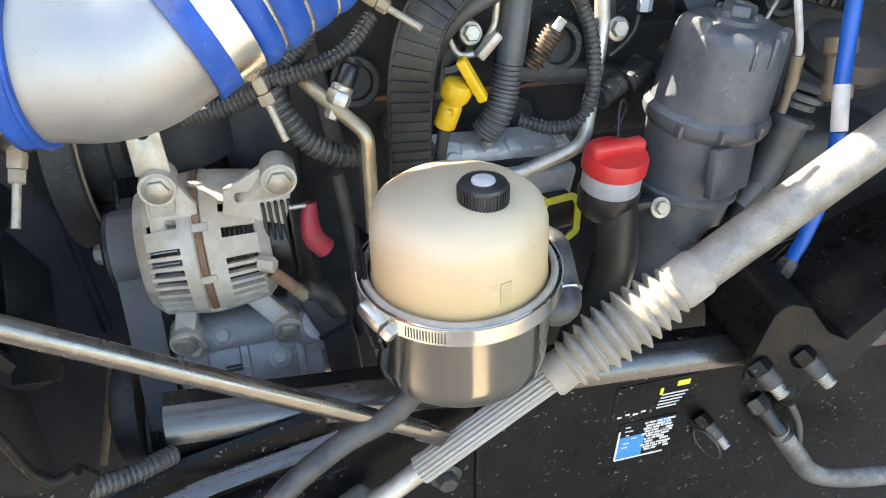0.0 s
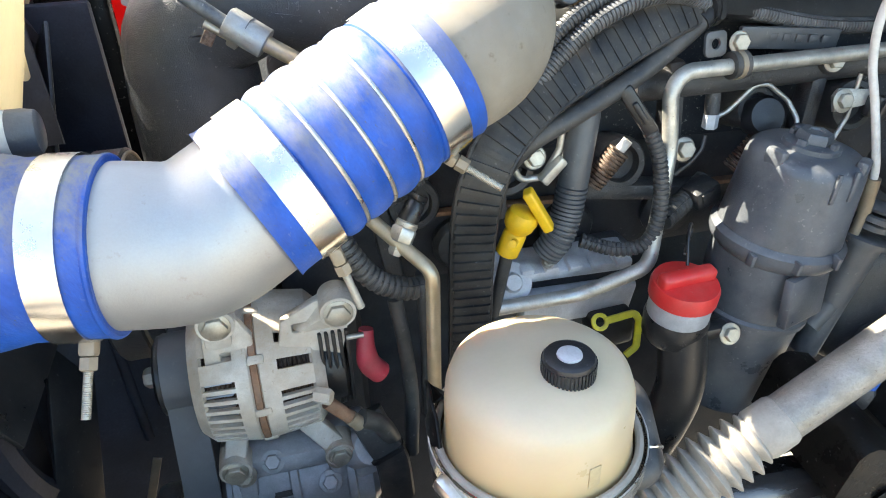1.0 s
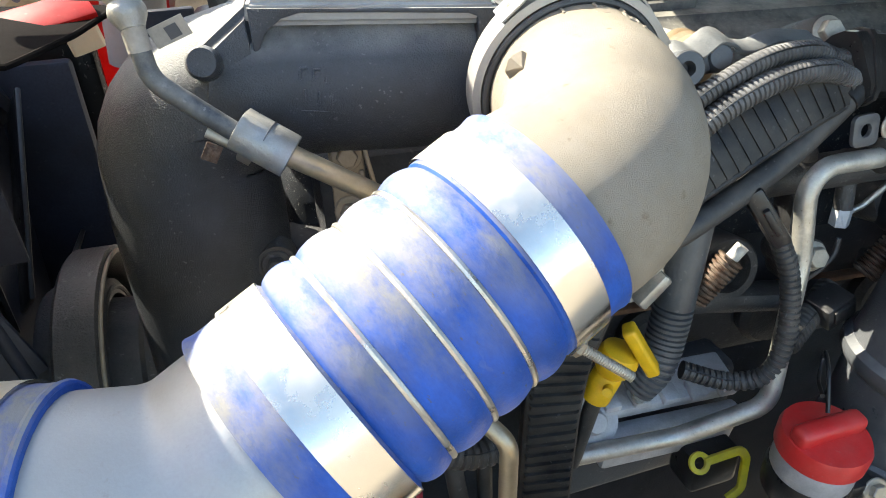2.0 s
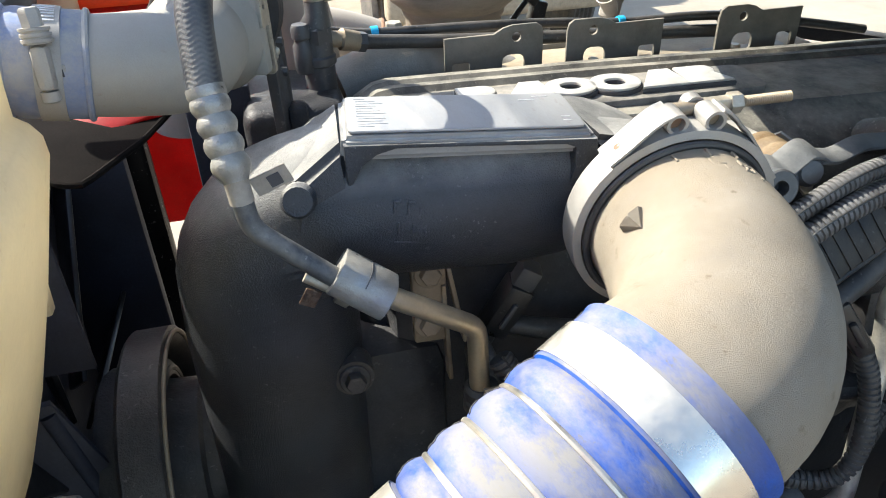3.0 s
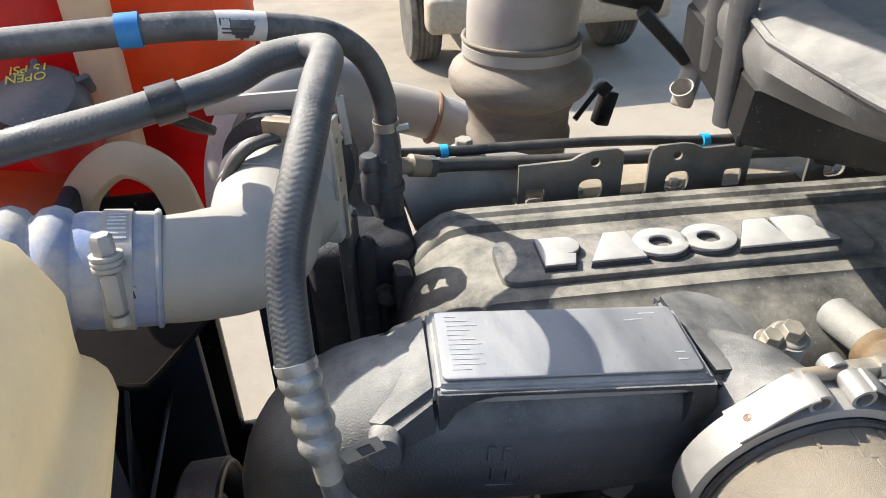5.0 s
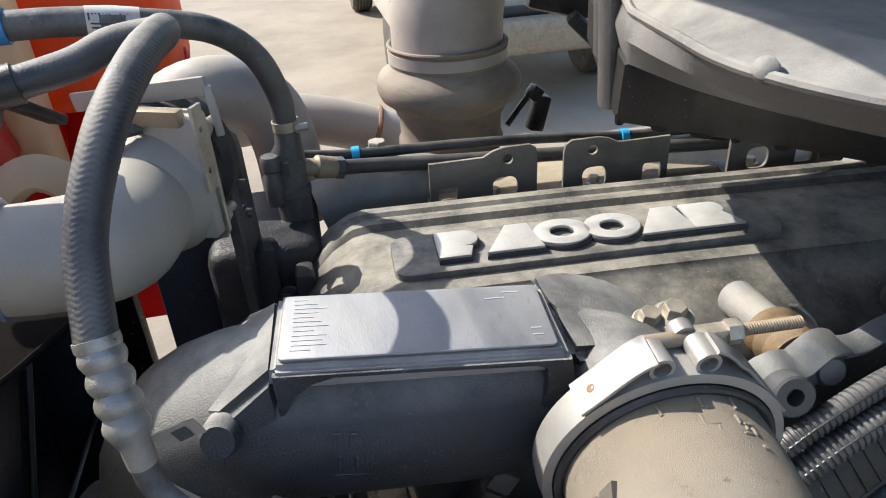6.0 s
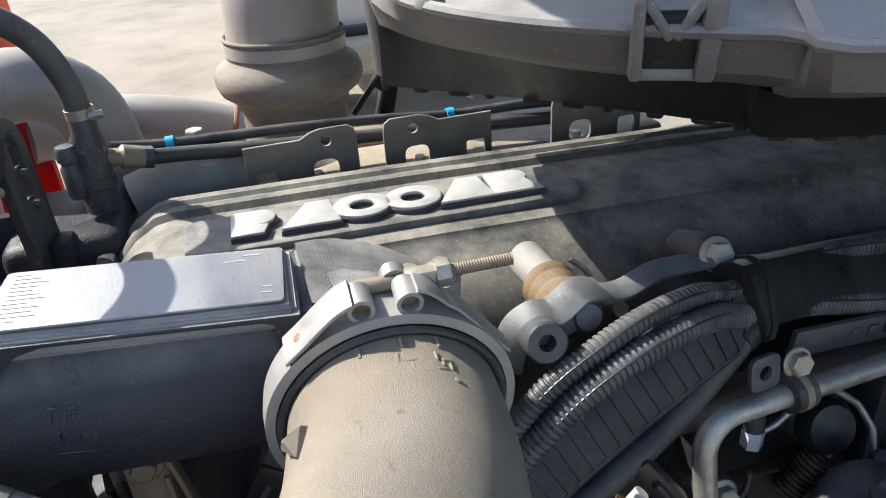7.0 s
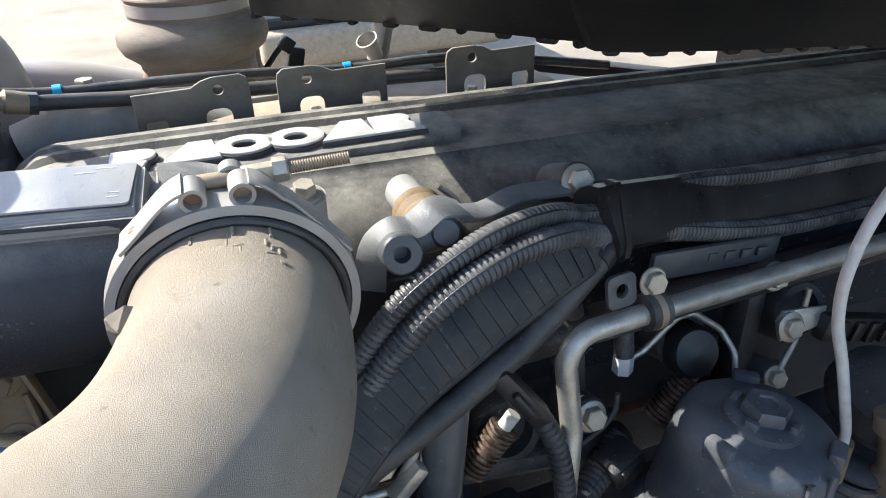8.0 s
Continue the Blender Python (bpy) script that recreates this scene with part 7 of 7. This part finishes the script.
part("upper_pipe", sweep(evenly(curve([(0.238, 1.375, 1.488), (0.240, 1.375, 1.54), (0.256, 1.375, 1.60), (0.30, 1.375, 1.65), (0.42, 1.37, 1.675)], 8), 0.01), 0.071, 40), "pipe", bel)
part("pipe_weld", ring((0.262, 1.375, 1.612), (0.45, 0, 0.89), 0.0715, 0.003, 40), "tan", bel)
plg = thing("dangling_plug", "black electrical plug hanging by its wire", "connector", at=(0.36, 1.37, 1.4))
part("plug_body", block((0.022, 0.02, 0.05), pose(0.360, 1.37, 1.385, 0, 15, 10), 0.004), "black", plg)
part("plug_tip", block((0.018, 0.018, 0.02), pose(0.352, 1.365, 1.415, 0, 40, 10), 0.003), "black", plg)
part("wire", sweep(evenly(curve([(0.352, 1.365, 1.42), (0.335, 1.36, 1.405), (0.31, 1.35, 1.38)], 5), 0.005), 0.004, 8), "black", plg)

# coolant surge tank, cream tank, fan and shroud
ct = thing("coolant_tank", "red coolant surge tank with a black pressure cap", "coolant tank", at=(-0.35, 1.35, 1.3))
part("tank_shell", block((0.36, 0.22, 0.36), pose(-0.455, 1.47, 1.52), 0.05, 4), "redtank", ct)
# orange here paints the sun coming through the red tank
part("tank_end", block((0.190, 0.20, 0.30), pose(-0.195, 1.50, 1.585), 0.04, 4), "orange", ct, "tank end, orange painted in for sun through red plastic")
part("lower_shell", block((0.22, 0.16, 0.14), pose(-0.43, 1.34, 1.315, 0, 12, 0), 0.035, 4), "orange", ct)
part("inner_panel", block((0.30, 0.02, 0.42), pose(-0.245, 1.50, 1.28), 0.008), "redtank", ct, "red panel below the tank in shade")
part("seam_strap", block((0.045, 0.06, 0.30), pose(-0.262, 1.345, 1.52, 10, 3, 0), 0.018, 3), "cream", ct, "cream-coloured moulded rib")
part("rib_foot", sweep(evenly(curve([(-0.315, 1.25, 1.345), (-0.290, 1.25, 1.400), (-0.245, 1.25, 1.430), (-0.205, 1.25, 1.405), (-0.190, 1.25, 1.350)], 8), 0.006), 1, flat=(0.020, 0.012, 0.008), face=(0, -0.8, 0.6)), "cream", ct, "curved cream foot of the rib")
CM = frame_to((-0.315, 1.285, 1.475), (-0.05, -0.45, 0.88), (0, 1, 0))
pcap = part("pressure_cap", lathe([(0.046, 0), (0.050, 0.003), (0.050, 0.018), (0.042, 0.030), (0.02, 0.036), (0.001, 0.037)], CM.translation, CM.to_3x3() @ V((0, 0, 1)), 36), "grey_plastic", ct, "black ribbed pressure cap with yellow wording")
for k in range(5):
    a = 2 * math.pi * k / 5 + 0.4
    part("grip", block((0.010, 0.022, 0.024), CM @ pose(0.047 * math.cos(a), 0.047 * math.sin(a), 0.016, 0, 0, math.degrees(a) + 90), 0.004), "grey_plastic", pcap)
for k, t in enumerate(("15 PSI", "OPEN", "NOT")):
    b2 = letters(t, 0.016, CM @ pose(0, 0, 0, 0, 0, 180) @ pose(0.006, -0.002 + 0.017 * (k - 1) - 0.018 + 0.0, 0.0365 - 0.0045 * abs(k - 1)))
    part("cap_wording", b2, "yelline", pcap)
part("neck", lathe([(0.042, -0.05), (0.042, 0.0)], CM.translation, CM.to_3x3() @ V((0, 0, 1)), 30), "redtank", ct)
cr = thing("washer_tank", "cream translucent plastic washer tank", "washer tank", at=(-0.3, 0.7, 1.4))
prof = [(-0.52, 1.25), (-0.235, 1.255), (-0.213, 1.309), (-0.184, 1.392), (-0.161, 1.468), (-0.1548, 1.488), (-0.1550, 1.500), (-0.160, 1.508), (-0.167, 1.513), (-0.166, 1.530), (-0.163, 1.555), (-0.175, 1.585), (-0.205, 1.606), (-0.52, 1.64)]
bm = bmesh.new()
skin(bm, [[V((x - dx, y, z - dz * (z > 1.45))) for x, z in prof] for y, dx, dz in ((0.50, 0.0, 0.03), (0.62, -0.002, 0.012), (0.72, -0.002, 0.004), (0.79, 0.0, 0.0), (0.815, 0.003, 0.003), (0.830, 0.010, 0.009), (0.835, 0.020, 0.018))])
part("tank_shell", bm, "cream", cr, deg=75)
part("moulded_rib", bar((-0.200, 0.834, 1.36), (-0.192, 0.834, 1.47), 0.012, 0.008, 0.003), "cream", cr)
sh = thing("fan_shroud", "black fan shroud around the cooling fan", "fan shroud", at=(-0.25, 1.0, 1.2))
part("shroud_panel", block((0.02, 0.95, 1.1), pose(-0.34, 0.88, 0.86, 0, 4, 0), 0.008), "void", sh)
part("shroud_ring", ring((-0.30, 1.00, 1.08), (1, 0, 0), 0.31, 0.018, 56), "void", sh)
part("shroud_cheek", block((0.122, 0.02, 0.9), pose(-0.269, 1.22, 0.90), 0.006), "void", sh)
part("shroud_foot", block((0.085, 0.02, 0.50), pose(-0.165, 1.22, 0.705), 0.006), "void", sh)
fan = thing("cooling_fan", "dark cooling fan hub behind the belt drive", "fan", at=(-0.22, 1.02, 1.16))
part("hub", lathe([(0.085, -0.05), (0.088, -0.045), (0.088, 0.006), (0.082, 0.010), (0.072, 0.010), (0.066, -0.012), (0.03, -0.016)], (-0.180, 0.94, 1.108), AX, 44), "dark", fan)
part("hub_rim", ring((-0.172, 0.94, 1.108), AX, 0.079, 0.004, 48), "dark", fan)
part("hub_shaft", sweep([(-0.21, 0.94, 1.108), (-0.02, 0.94, 1.108)], 0.022, 20), "dark", fan)
for k in range(8):
    a = 2 * math.pi * k / 8
    part("blade", block((0.006, 0.07, 0.24), pose(-0.27, 0.96 - 0.19 * math.sin(a), 1.10 + 0.19 * math.cos(a), math.degrees(a), 0, 0) @ pose(0, 0, 0, 0, 0, 28), 0.002), "black", fan)
bp = thing("black_plate_bracket", "smoky black plastic splash plate", "splash guard", at=(-0.16, 0.95, 1.43))
SPL = [(-0.10, -0.06), (-0.034, -0.060), (-0.024, -0.072), (-0.008, -0.074), (-0.001, -0.064), (0.029, -0.011), (0.055, 0.06), (-0.10, 0.06)]
part("plate", slab(SPL, [], 0.004, pose(-0.155, 0.945, 1.443, 6, 4, 0), 0.001), "smoke", bp)
part("rim", sweep(evenly([pose(-0.155, 0.945, 1.443, 6, 4, 0) @ V((x, y, 0.001)) for x, y in SPL[:7]], 0.01), 0.0026, 8), "smoke", bp)

# ---- engine-side fixtures in front of the cover ----
kn = thing("hose_manifold", "grey cast two-lobed pipe bracket with a brown gasket", "pipe fitting", at=(0.33, 0.79, 1.41))
KA = V((-0.12, -0.93, 0.33)).normalized()
part("lobe", lathe([(0.0135, -0.040), (0.0135, -0.0015), (0.0122, 0.0), (0.0056, 0.0), (0.0050, -0.012), (0.001, -0.012)], (0.3130, 0.7535, 1.4190), KA, 32), "grey_plastic", kn)
part("lobe", lathe([(0.0112, -0.035), (0.0112, -0.004), (0.0085, 0.0), (0.001, 0.0010)], (0.3480, 0.7670, 1.4200), KA, 32), "grey_plastic", kn)
part("web", bar((0.318, 0.778, 1.4105), (0.345, 0.782, 1.4155), 0.020, 0.024, 0.006, hint=KA), "grey_plastic", kn)
wrap = [(0.2965, 0.782, 1.3805), (0.2985, 0.778, 1.4035), (0.304, 0.776, 1.42), (0.3145, 0.774, 1.427), (0.327, 0.776, 1.424), (0.3345, 0.778, 1.4265), (0.346, 0.78, 1.4325), (0.359, 0.784, 1.429), (0.37, 0.79, 1.422)]
part("wrap_strap", sweep(curve(wrap, 5), 1, flat=(0.0112, 0.0014, 0.001), face=(0, -0.35, 1)), "greysteel", kn, "dusty bent strap over the lobes")
part("gasket", ribbed([(0.3470, 0.796, 1.4085), (0.3500, 0.832, 1.4060)], 0.0198, 0.011, 0.08, 28), "ochre", kn, "ochre-brown paper gasket")
part("pipe_stub", sweep([(0.3490, 0.815, 1.4105), (0.3515, 0.845, 1.4060), (0.3550, 0.880, 1.4000)], [0.0135, 0.0138, 0.0150], 28), "dustgrey", kn)
part("stub_collar", sweep(curve([(0.3700, 0.838, 1.419), (0.3800, 0.830, 1.410), (0.3830, 0.825, 1.396)], 4), 1, flat=(0.007, 0.0012, 0.001), face=(1, 0, 0.4)), "dustgrey", kn, "thin curved clamp edge")
part("strap", sweep(curve([(0.3640, 0.785, 1.4225), (0.385, 0.790, 1.4180), (0.410, 0.796, 1.4215), (0.430, 0.801, 1.4190), (0.462, 0.808, 1.413)], 6), 1, flat=(0.0085, 0.0022, 0.002), face=(0, -0.4, 1)), "greysteel", kn)
ub2 = thing("upper_bolt_pair", "dusty bolts on the duct's rear lug", "bolt", at=(0.27, 0.83, 1.44))
part("bolt", bolt((0.269, 0.826, 1.438), (0, -0.2, 1), 0.008, 0.010), "bolt", ub2)
part("lug", lathe([(0.014, -0.05), (0.014, 0.0)], (0.269, 0.826, 1.438), (0, -0.2, 1), 18), "pipe", ub2)
part("bolt", bolt((0.245, 0.815, 1.446), (0, -0.2, 1), 0.007, 0.009), "bolt", ub2)

# ---- air-filter box over the rear of the engine ----
ab = thing("air_filter_box", "weathered black plastic air-filter box", "air box", at=(0.6, 1.0, 1.5))
RING = {
    "bottom": [(0.325, 1.13, 1.545), (0.2635, 0.923, 1.540), (0.300, 0.887, 1.540), (0.343, 0.850, 1.539), (0.388, 0.808, 1.537), (0.438, 0.768, 1.533), (0.520, 0.728, 1.526), (1.25, 0.64, 1.485), (1.25, 1.16, 1.49)],
    "under": [(0.324, 1.13, 1.583), (0.263, 0.916, 1.582), (0.282, 0.862, 1.583), (0.304, 0.812, 1.583), (0.340, 0.768, 1.581), (0.398, 0.728, 1.578), (0.480, 0.690, 1.572), (1.25, 0.60, 1.528), (1.25, 1.16, 1.52)],
    "lid_edge": [(0.328, 1.13, 1.586), (0.262, 0.908, 1.585), (0.270, 0.845, 1.587), (0.290, 0.790, 1.588), (0.325, 0.737, 1.587), (0.382, 0.695, 1.584), (0.470, 0.655, 1.578), (1.25, 0.565, 1.535), (1.25, 1.16, 1.535)],
    "bulge": [(0.326, 1.13, 1.604), (0.256, 0.906, 1.602), (0.253, 0.838, 1.604), (0.258, 0.768, 1.606), (0.288, 0.705, 1.605), (0.352, 0.655, 1.602), (0.455, 0.612, 1.595), (1.25, 0.525, 1.555), (1.25, 1.16, 1.555)],
    "seam": [(0.330, 1.13, 1.628), (0.262, 0.910, 1.618), (0.252, 0.840, 1.621), (0.247, 0.762, 1.623), (0.281, 0.695, 1.622), (0.348, 0.645, 1.620), (0.440, 0.606, 1.615), (1.25, 0.53, 1.58), (1.25, 1.16, 1.58)],
    "shelf": [(0.350, 1.13, 1.640), (0.290, 0.915, 1.631), (0.282, 0.845, 1.633), (0.284, 0.782, 1.634), (0.306, 0.722, 1.633), (0.362, 0.672, 1.630), (0.445, 0.628, 1.627), (1.25, 0.555, 1.588), (1.25, 1.16, 1.588)],
    "rim": [(0.358, 1.13, 1.642), (0.308, 0.915, 1.632), (0.297, 0.850, 1.633), (0.300, 0.788, 1.633), (0.316, 0.735, 1.632), (0.368, 0.686, 1.629), (0.448, 0.642, 1.625), (1.25, 0.57, 1.586), (1.25, 1.16, 1.586)],
    "step": [(0.365, 1.125, 1.618), (0.315, 0.917, 1.612), (0.305, 0.852, 1.612), (0.308, 0.793, 1.612), (0.325, 0.745, 1.612), (0.374, 0.698, 1.610), (0.452, 0.655, 1.607), (1.25, 0.58, 1.572), (1.25, 1.16, 1.572)],
    "floor": [(0.43, 1.10, 1.617), (0.40, 0.96, 1.613), (0.385, 0.90, 1.613), (0.385, 0.86, 1.613), (0.395, 0.81, 1.612), (0.43, 0.77, 1.610), (0.50, 0.73, 1.607), (1.22, 0.68, 1.572), (1.22, 1.12, 1.572)],
}
def fine_ring(pts):
    p = [V(q) for q in pts]
    return [p[0]] + curve(p[1:8], 5) + [p[8]]
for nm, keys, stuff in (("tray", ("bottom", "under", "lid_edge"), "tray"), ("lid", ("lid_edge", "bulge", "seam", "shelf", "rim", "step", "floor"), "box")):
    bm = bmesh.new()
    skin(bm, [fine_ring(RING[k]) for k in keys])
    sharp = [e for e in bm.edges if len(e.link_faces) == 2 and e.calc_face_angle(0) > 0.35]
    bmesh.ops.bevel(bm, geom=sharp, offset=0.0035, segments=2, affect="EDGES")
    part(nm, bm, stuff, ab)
edge = evenly(fine_ring(RING["bottom"])[1:-1], 0.026)
for i, (p, q) in enumerate(zip(edge, edge[1:])):
    if p.x < 0.9:
        t = (q - p).normalized()
        part("fin", bar(p + V((0, 0.006, 0.002)) + t * 0.002, p + V((0, 0.006, 0.002)) + t * (0.009 + 0.004 * (i % 3)), 0.010, 0.011, 0.003), "tray", ab)
part("seam_bead", sweep(evenly(fine_ring(RING["seam"])[:-1], 0.01), 0.0030, 8), "box", ab)
part("seam_boss", lathe([(0.0062, -0.004), (0.0056, 0.001), (0.0035, 0.0025), (0.001, 0.003)], (0.250, 0.752, 1.626), (-0.6, -0.5, 0.6), 20), "box", ab)
# spring latch over the seam: two posts, a V between them and a foot
LX, LO = V((0.894, -0.448, -0.02)).normalized(), V((-0.448, -0.894, 0)).normalized()
LC, LT = V((0.3215, 0.6718, 1.602)) + LO * 0.004, LO * 0.008 + V((0, 0, 0.032))
for d, w in ((-0.0125, 0.005), (0.0125, 0.008)):
    part("latch_post", bar(LC + LX * d, LC + LX * d * 1.05 + LT, w, 0.008, 0.002, hint=LO), "box", ab)
for d in (-0.011, 0.009):
    part("latch_wing", bar(LC + LX * d * 0.1 + LT * 0.5, LC + LX * d + LT * 0.95, 0.004, 0.006, 0.0015, hint=LO), "box", ab)
# darker plate paints the shade of the hollow between the posts
part("latch_plate", bar(LC - LO * 0.002, LC + LT * 0.8 - LO * 0.002, 0.022, 0.005, 0.0015, hint=LO), "tray", ab, "dark plate standing in for shade inside the latch")
part("latch_foot", bar(LC - LX * 0.012 + V((0, 0, 0.002)), LC + LX * 0.012 + V((0, 0, 0.002)), 0.005, 0.005, 0.0015), "box", ab)
part("end_rib", block((0.018, 0.016, 0.28), pose(0.268, 0.960, 1.675, 0, -4, 20), 0.005), "box", ab)
part("end_flange", block((0.018, 0.020, 0.27), pose(0.296, 1.035, 1.685, 0, -4, 20), 0.006), "box", ab)
part("end_flange", block((0.018, 0.020, 0.25), pose(0.335, 1.125, 1.695, 0, -4, 20), 0.006), "box", ab)
hb = thing("hose_bracket", "pale plastic cup and dark bracket behind the air box", "bracket", at=(0.42, 1.35, 1.4))
part("cup", lathe([(0.010, 0), (0.014, 0.03), (0.016, 0.033), (0.014, 0.033), (0.008, 0.006)], (0.475, 1.36, 1.385), (-0.45, -0.3, 0.8), 24), "pipe", hb, "pale grey plastic cup")
part("stem", bar((0.48, 1.38, 1.37), (0.51, 1.40, 1.46), 0.03, 0.02, 0.006), "pipe", hb)
part("arm", bar((0.42, 1.42, 1.50), (0.49, 1.40, 1.43), 0.03, 0.02, 0.006), "dark", hb)
part("plate", block((0.10, 0.03, 0.07), pose(0.42, 1.45, 1.53, 0, 15, 0), 0.010), "dark", hb)

# ---- yard behind: parked pickup ----
van = thing("parked_pickup", "pale dusty pickup parked with its tail this way", "vehicle", at=(1.6, 7.4, 0))
part("lower_body", block((1.80, 4.6, 0.62), pose(1.58, 7.65, 0.86), 0.07, 4), "carwhite", van)
part("cab", block((1.66, 1.9, 0.75), pose(1.58, 8.6, 1.50), 0.2, 4), "carwhite", van)
part("bumper", block((1.72, 0.20, 0.24), pose(1.62, 5.20, 0.50), 0.05, 3), "ledge", van, "tan dusty rear bumper")
part("bumper_gap", block((1.70, 0.10, 0.06), pose(1.60, 5.30, 0.645), 0.01), "black", van, "dark gap above the bumper")
part("tail_lamp", block((0.14, 0.05, 0.30), pose(0.76, 5.335, 0.95), 0.02, 3), "red", van, "red tail lamp")
part("axle", sweep([(0.8, 5.95, 0.36), (2.4, 5.95, 0.36)], 0.06, 16), "dark", van)
for wx in (0.83, 2.34):
    for wy in (5.85, 9.0):
        w = part("tyre", lathe([(0.20, -0.11), (0.31, -0.11), (0.335, -0.085)] + [(0.340 - 0.010 * (k % 2), -0.070 + 0.0175 * k) for k in range(9)] + [(0.335, 0.085), (0.31, 0.11), (0.20, 0.11)], (wx, wy, 0.34), (1, 0, 0), 40), "tyre", van)
        part("rim", lathe([(0.20, -0.08), (0.18, -0.06), (0.05, -0.05), (0.03, -0.07)], (wx, wy, 0.34), (1, 0, 0), 32), "pipe", w)
part("rear_window", block((1.3, 0.02, 0.42), pose(1.58, 7.66, 1.62, -6, 0, 0), 0.05, 3), "carglass", van)

idl = thing("fan_pulley", "large dark stepped fan pulley", "pulley", at=(-0.2, 0.88, 1.05))
part("wheel", lathe([(0.03, -0.040), (0.129, -0.040), (0.133, -0.036)] + [(0.133 - 0.0006 * (k % 2), -0.035 + 0.0020 * k) for k in range(17)] + [(0.133, -0.002), (0.130, 0.0), (0.124, 0.0), (0.121, -0.004), (0.116, -0.030), (0.080, -0.034), (0.076, 0.020), (0.072, 0.024), (0.070, 0.055), (0.03, 0.06)], (-0.162, 0.935, 1.098), AX, 64), "iron", idl)
part("bright_edge", ring((-0.1605, 0.935, 1.098), AX, 0.1270, 0.0022, 64), "tan", idl, "thin pale tan ring on the edge")

part("fender_lip", sweep([(-0.50, 0.98, 1.425), (-0.195, 0.97, 1.440), (-0.155, 0.97, 1.447), (-0.120, 0.985, 1.452)], 1, flat=(0.018, 0.006, 0.003), face=(0, -0.5, 1)), "redtank", label="red painted lip above the fan shroud", category="trim", kind="structure")
mo = thing("sensor_cylinder", "grey cylindrical module with a white label", "module", at=(-0.16, 0.62, 1.39))
part("cylinder", lathe([(0.012, 0), (0.015, 0.002), (0.0165, 0.010), (0.0165, 0.12)], (-0.131, 0.612, 1.390), (-1, -0.1, 0.03), 24), "grey_plastic", mo)
ml = part("label", sweep([(-0.150, 0.610, 1.3905), (-0.20, 0.605, 1.392)], 0.0168, 24), "white", mo, "white printed label")
for k in range(3):
    part("print_bar", bar((-0.154, 0.5955 + 0.0012 * k, 1.3990 - 0.006 * k), (-0.172 + 0.003 * k, 0.5940 + 0.0012 * k, 1.3995 - 0.006 * k), 0.0024, 0.0012, 0, hint=(0, 1, 0)), "ink", ml)

fc = thing("front_housing", "black engine front housing with bolts", "engine part", at=(0.03, 1.10, 1.2))
part("housing", block((0.105, 0.14, 0.38), pose(-0.006, 1.125, 1.215), 0.015, 3), "dark", fc)
part("rib", block((0.02, 0.03, 0.30), pose(-0.004, 1.06, 1.26), 0.006), "dark", fc)
part("rib", block((0.018, 0.03, 0.28), pose(0.028, 1.04, 1.25), 0.006), "dark", fc)
for z in (1.36, 1.28, 1.20):
    part("bolt", bolt((0.012, 1.040, z), (-0.3, -0.9, 0.2), 0.008, 0.008), "iron", fc)
part("side_web", block((0.066, 0.012, 0.24), pose(-0.081, 1.105, 1.300), 0.003), "void", fc, "black side web")
part("lower_web", block((0.090, 0.012, 0.42), pose(-0.069, 1.108, 0.968), 0.003), "void", fc, "black side web")
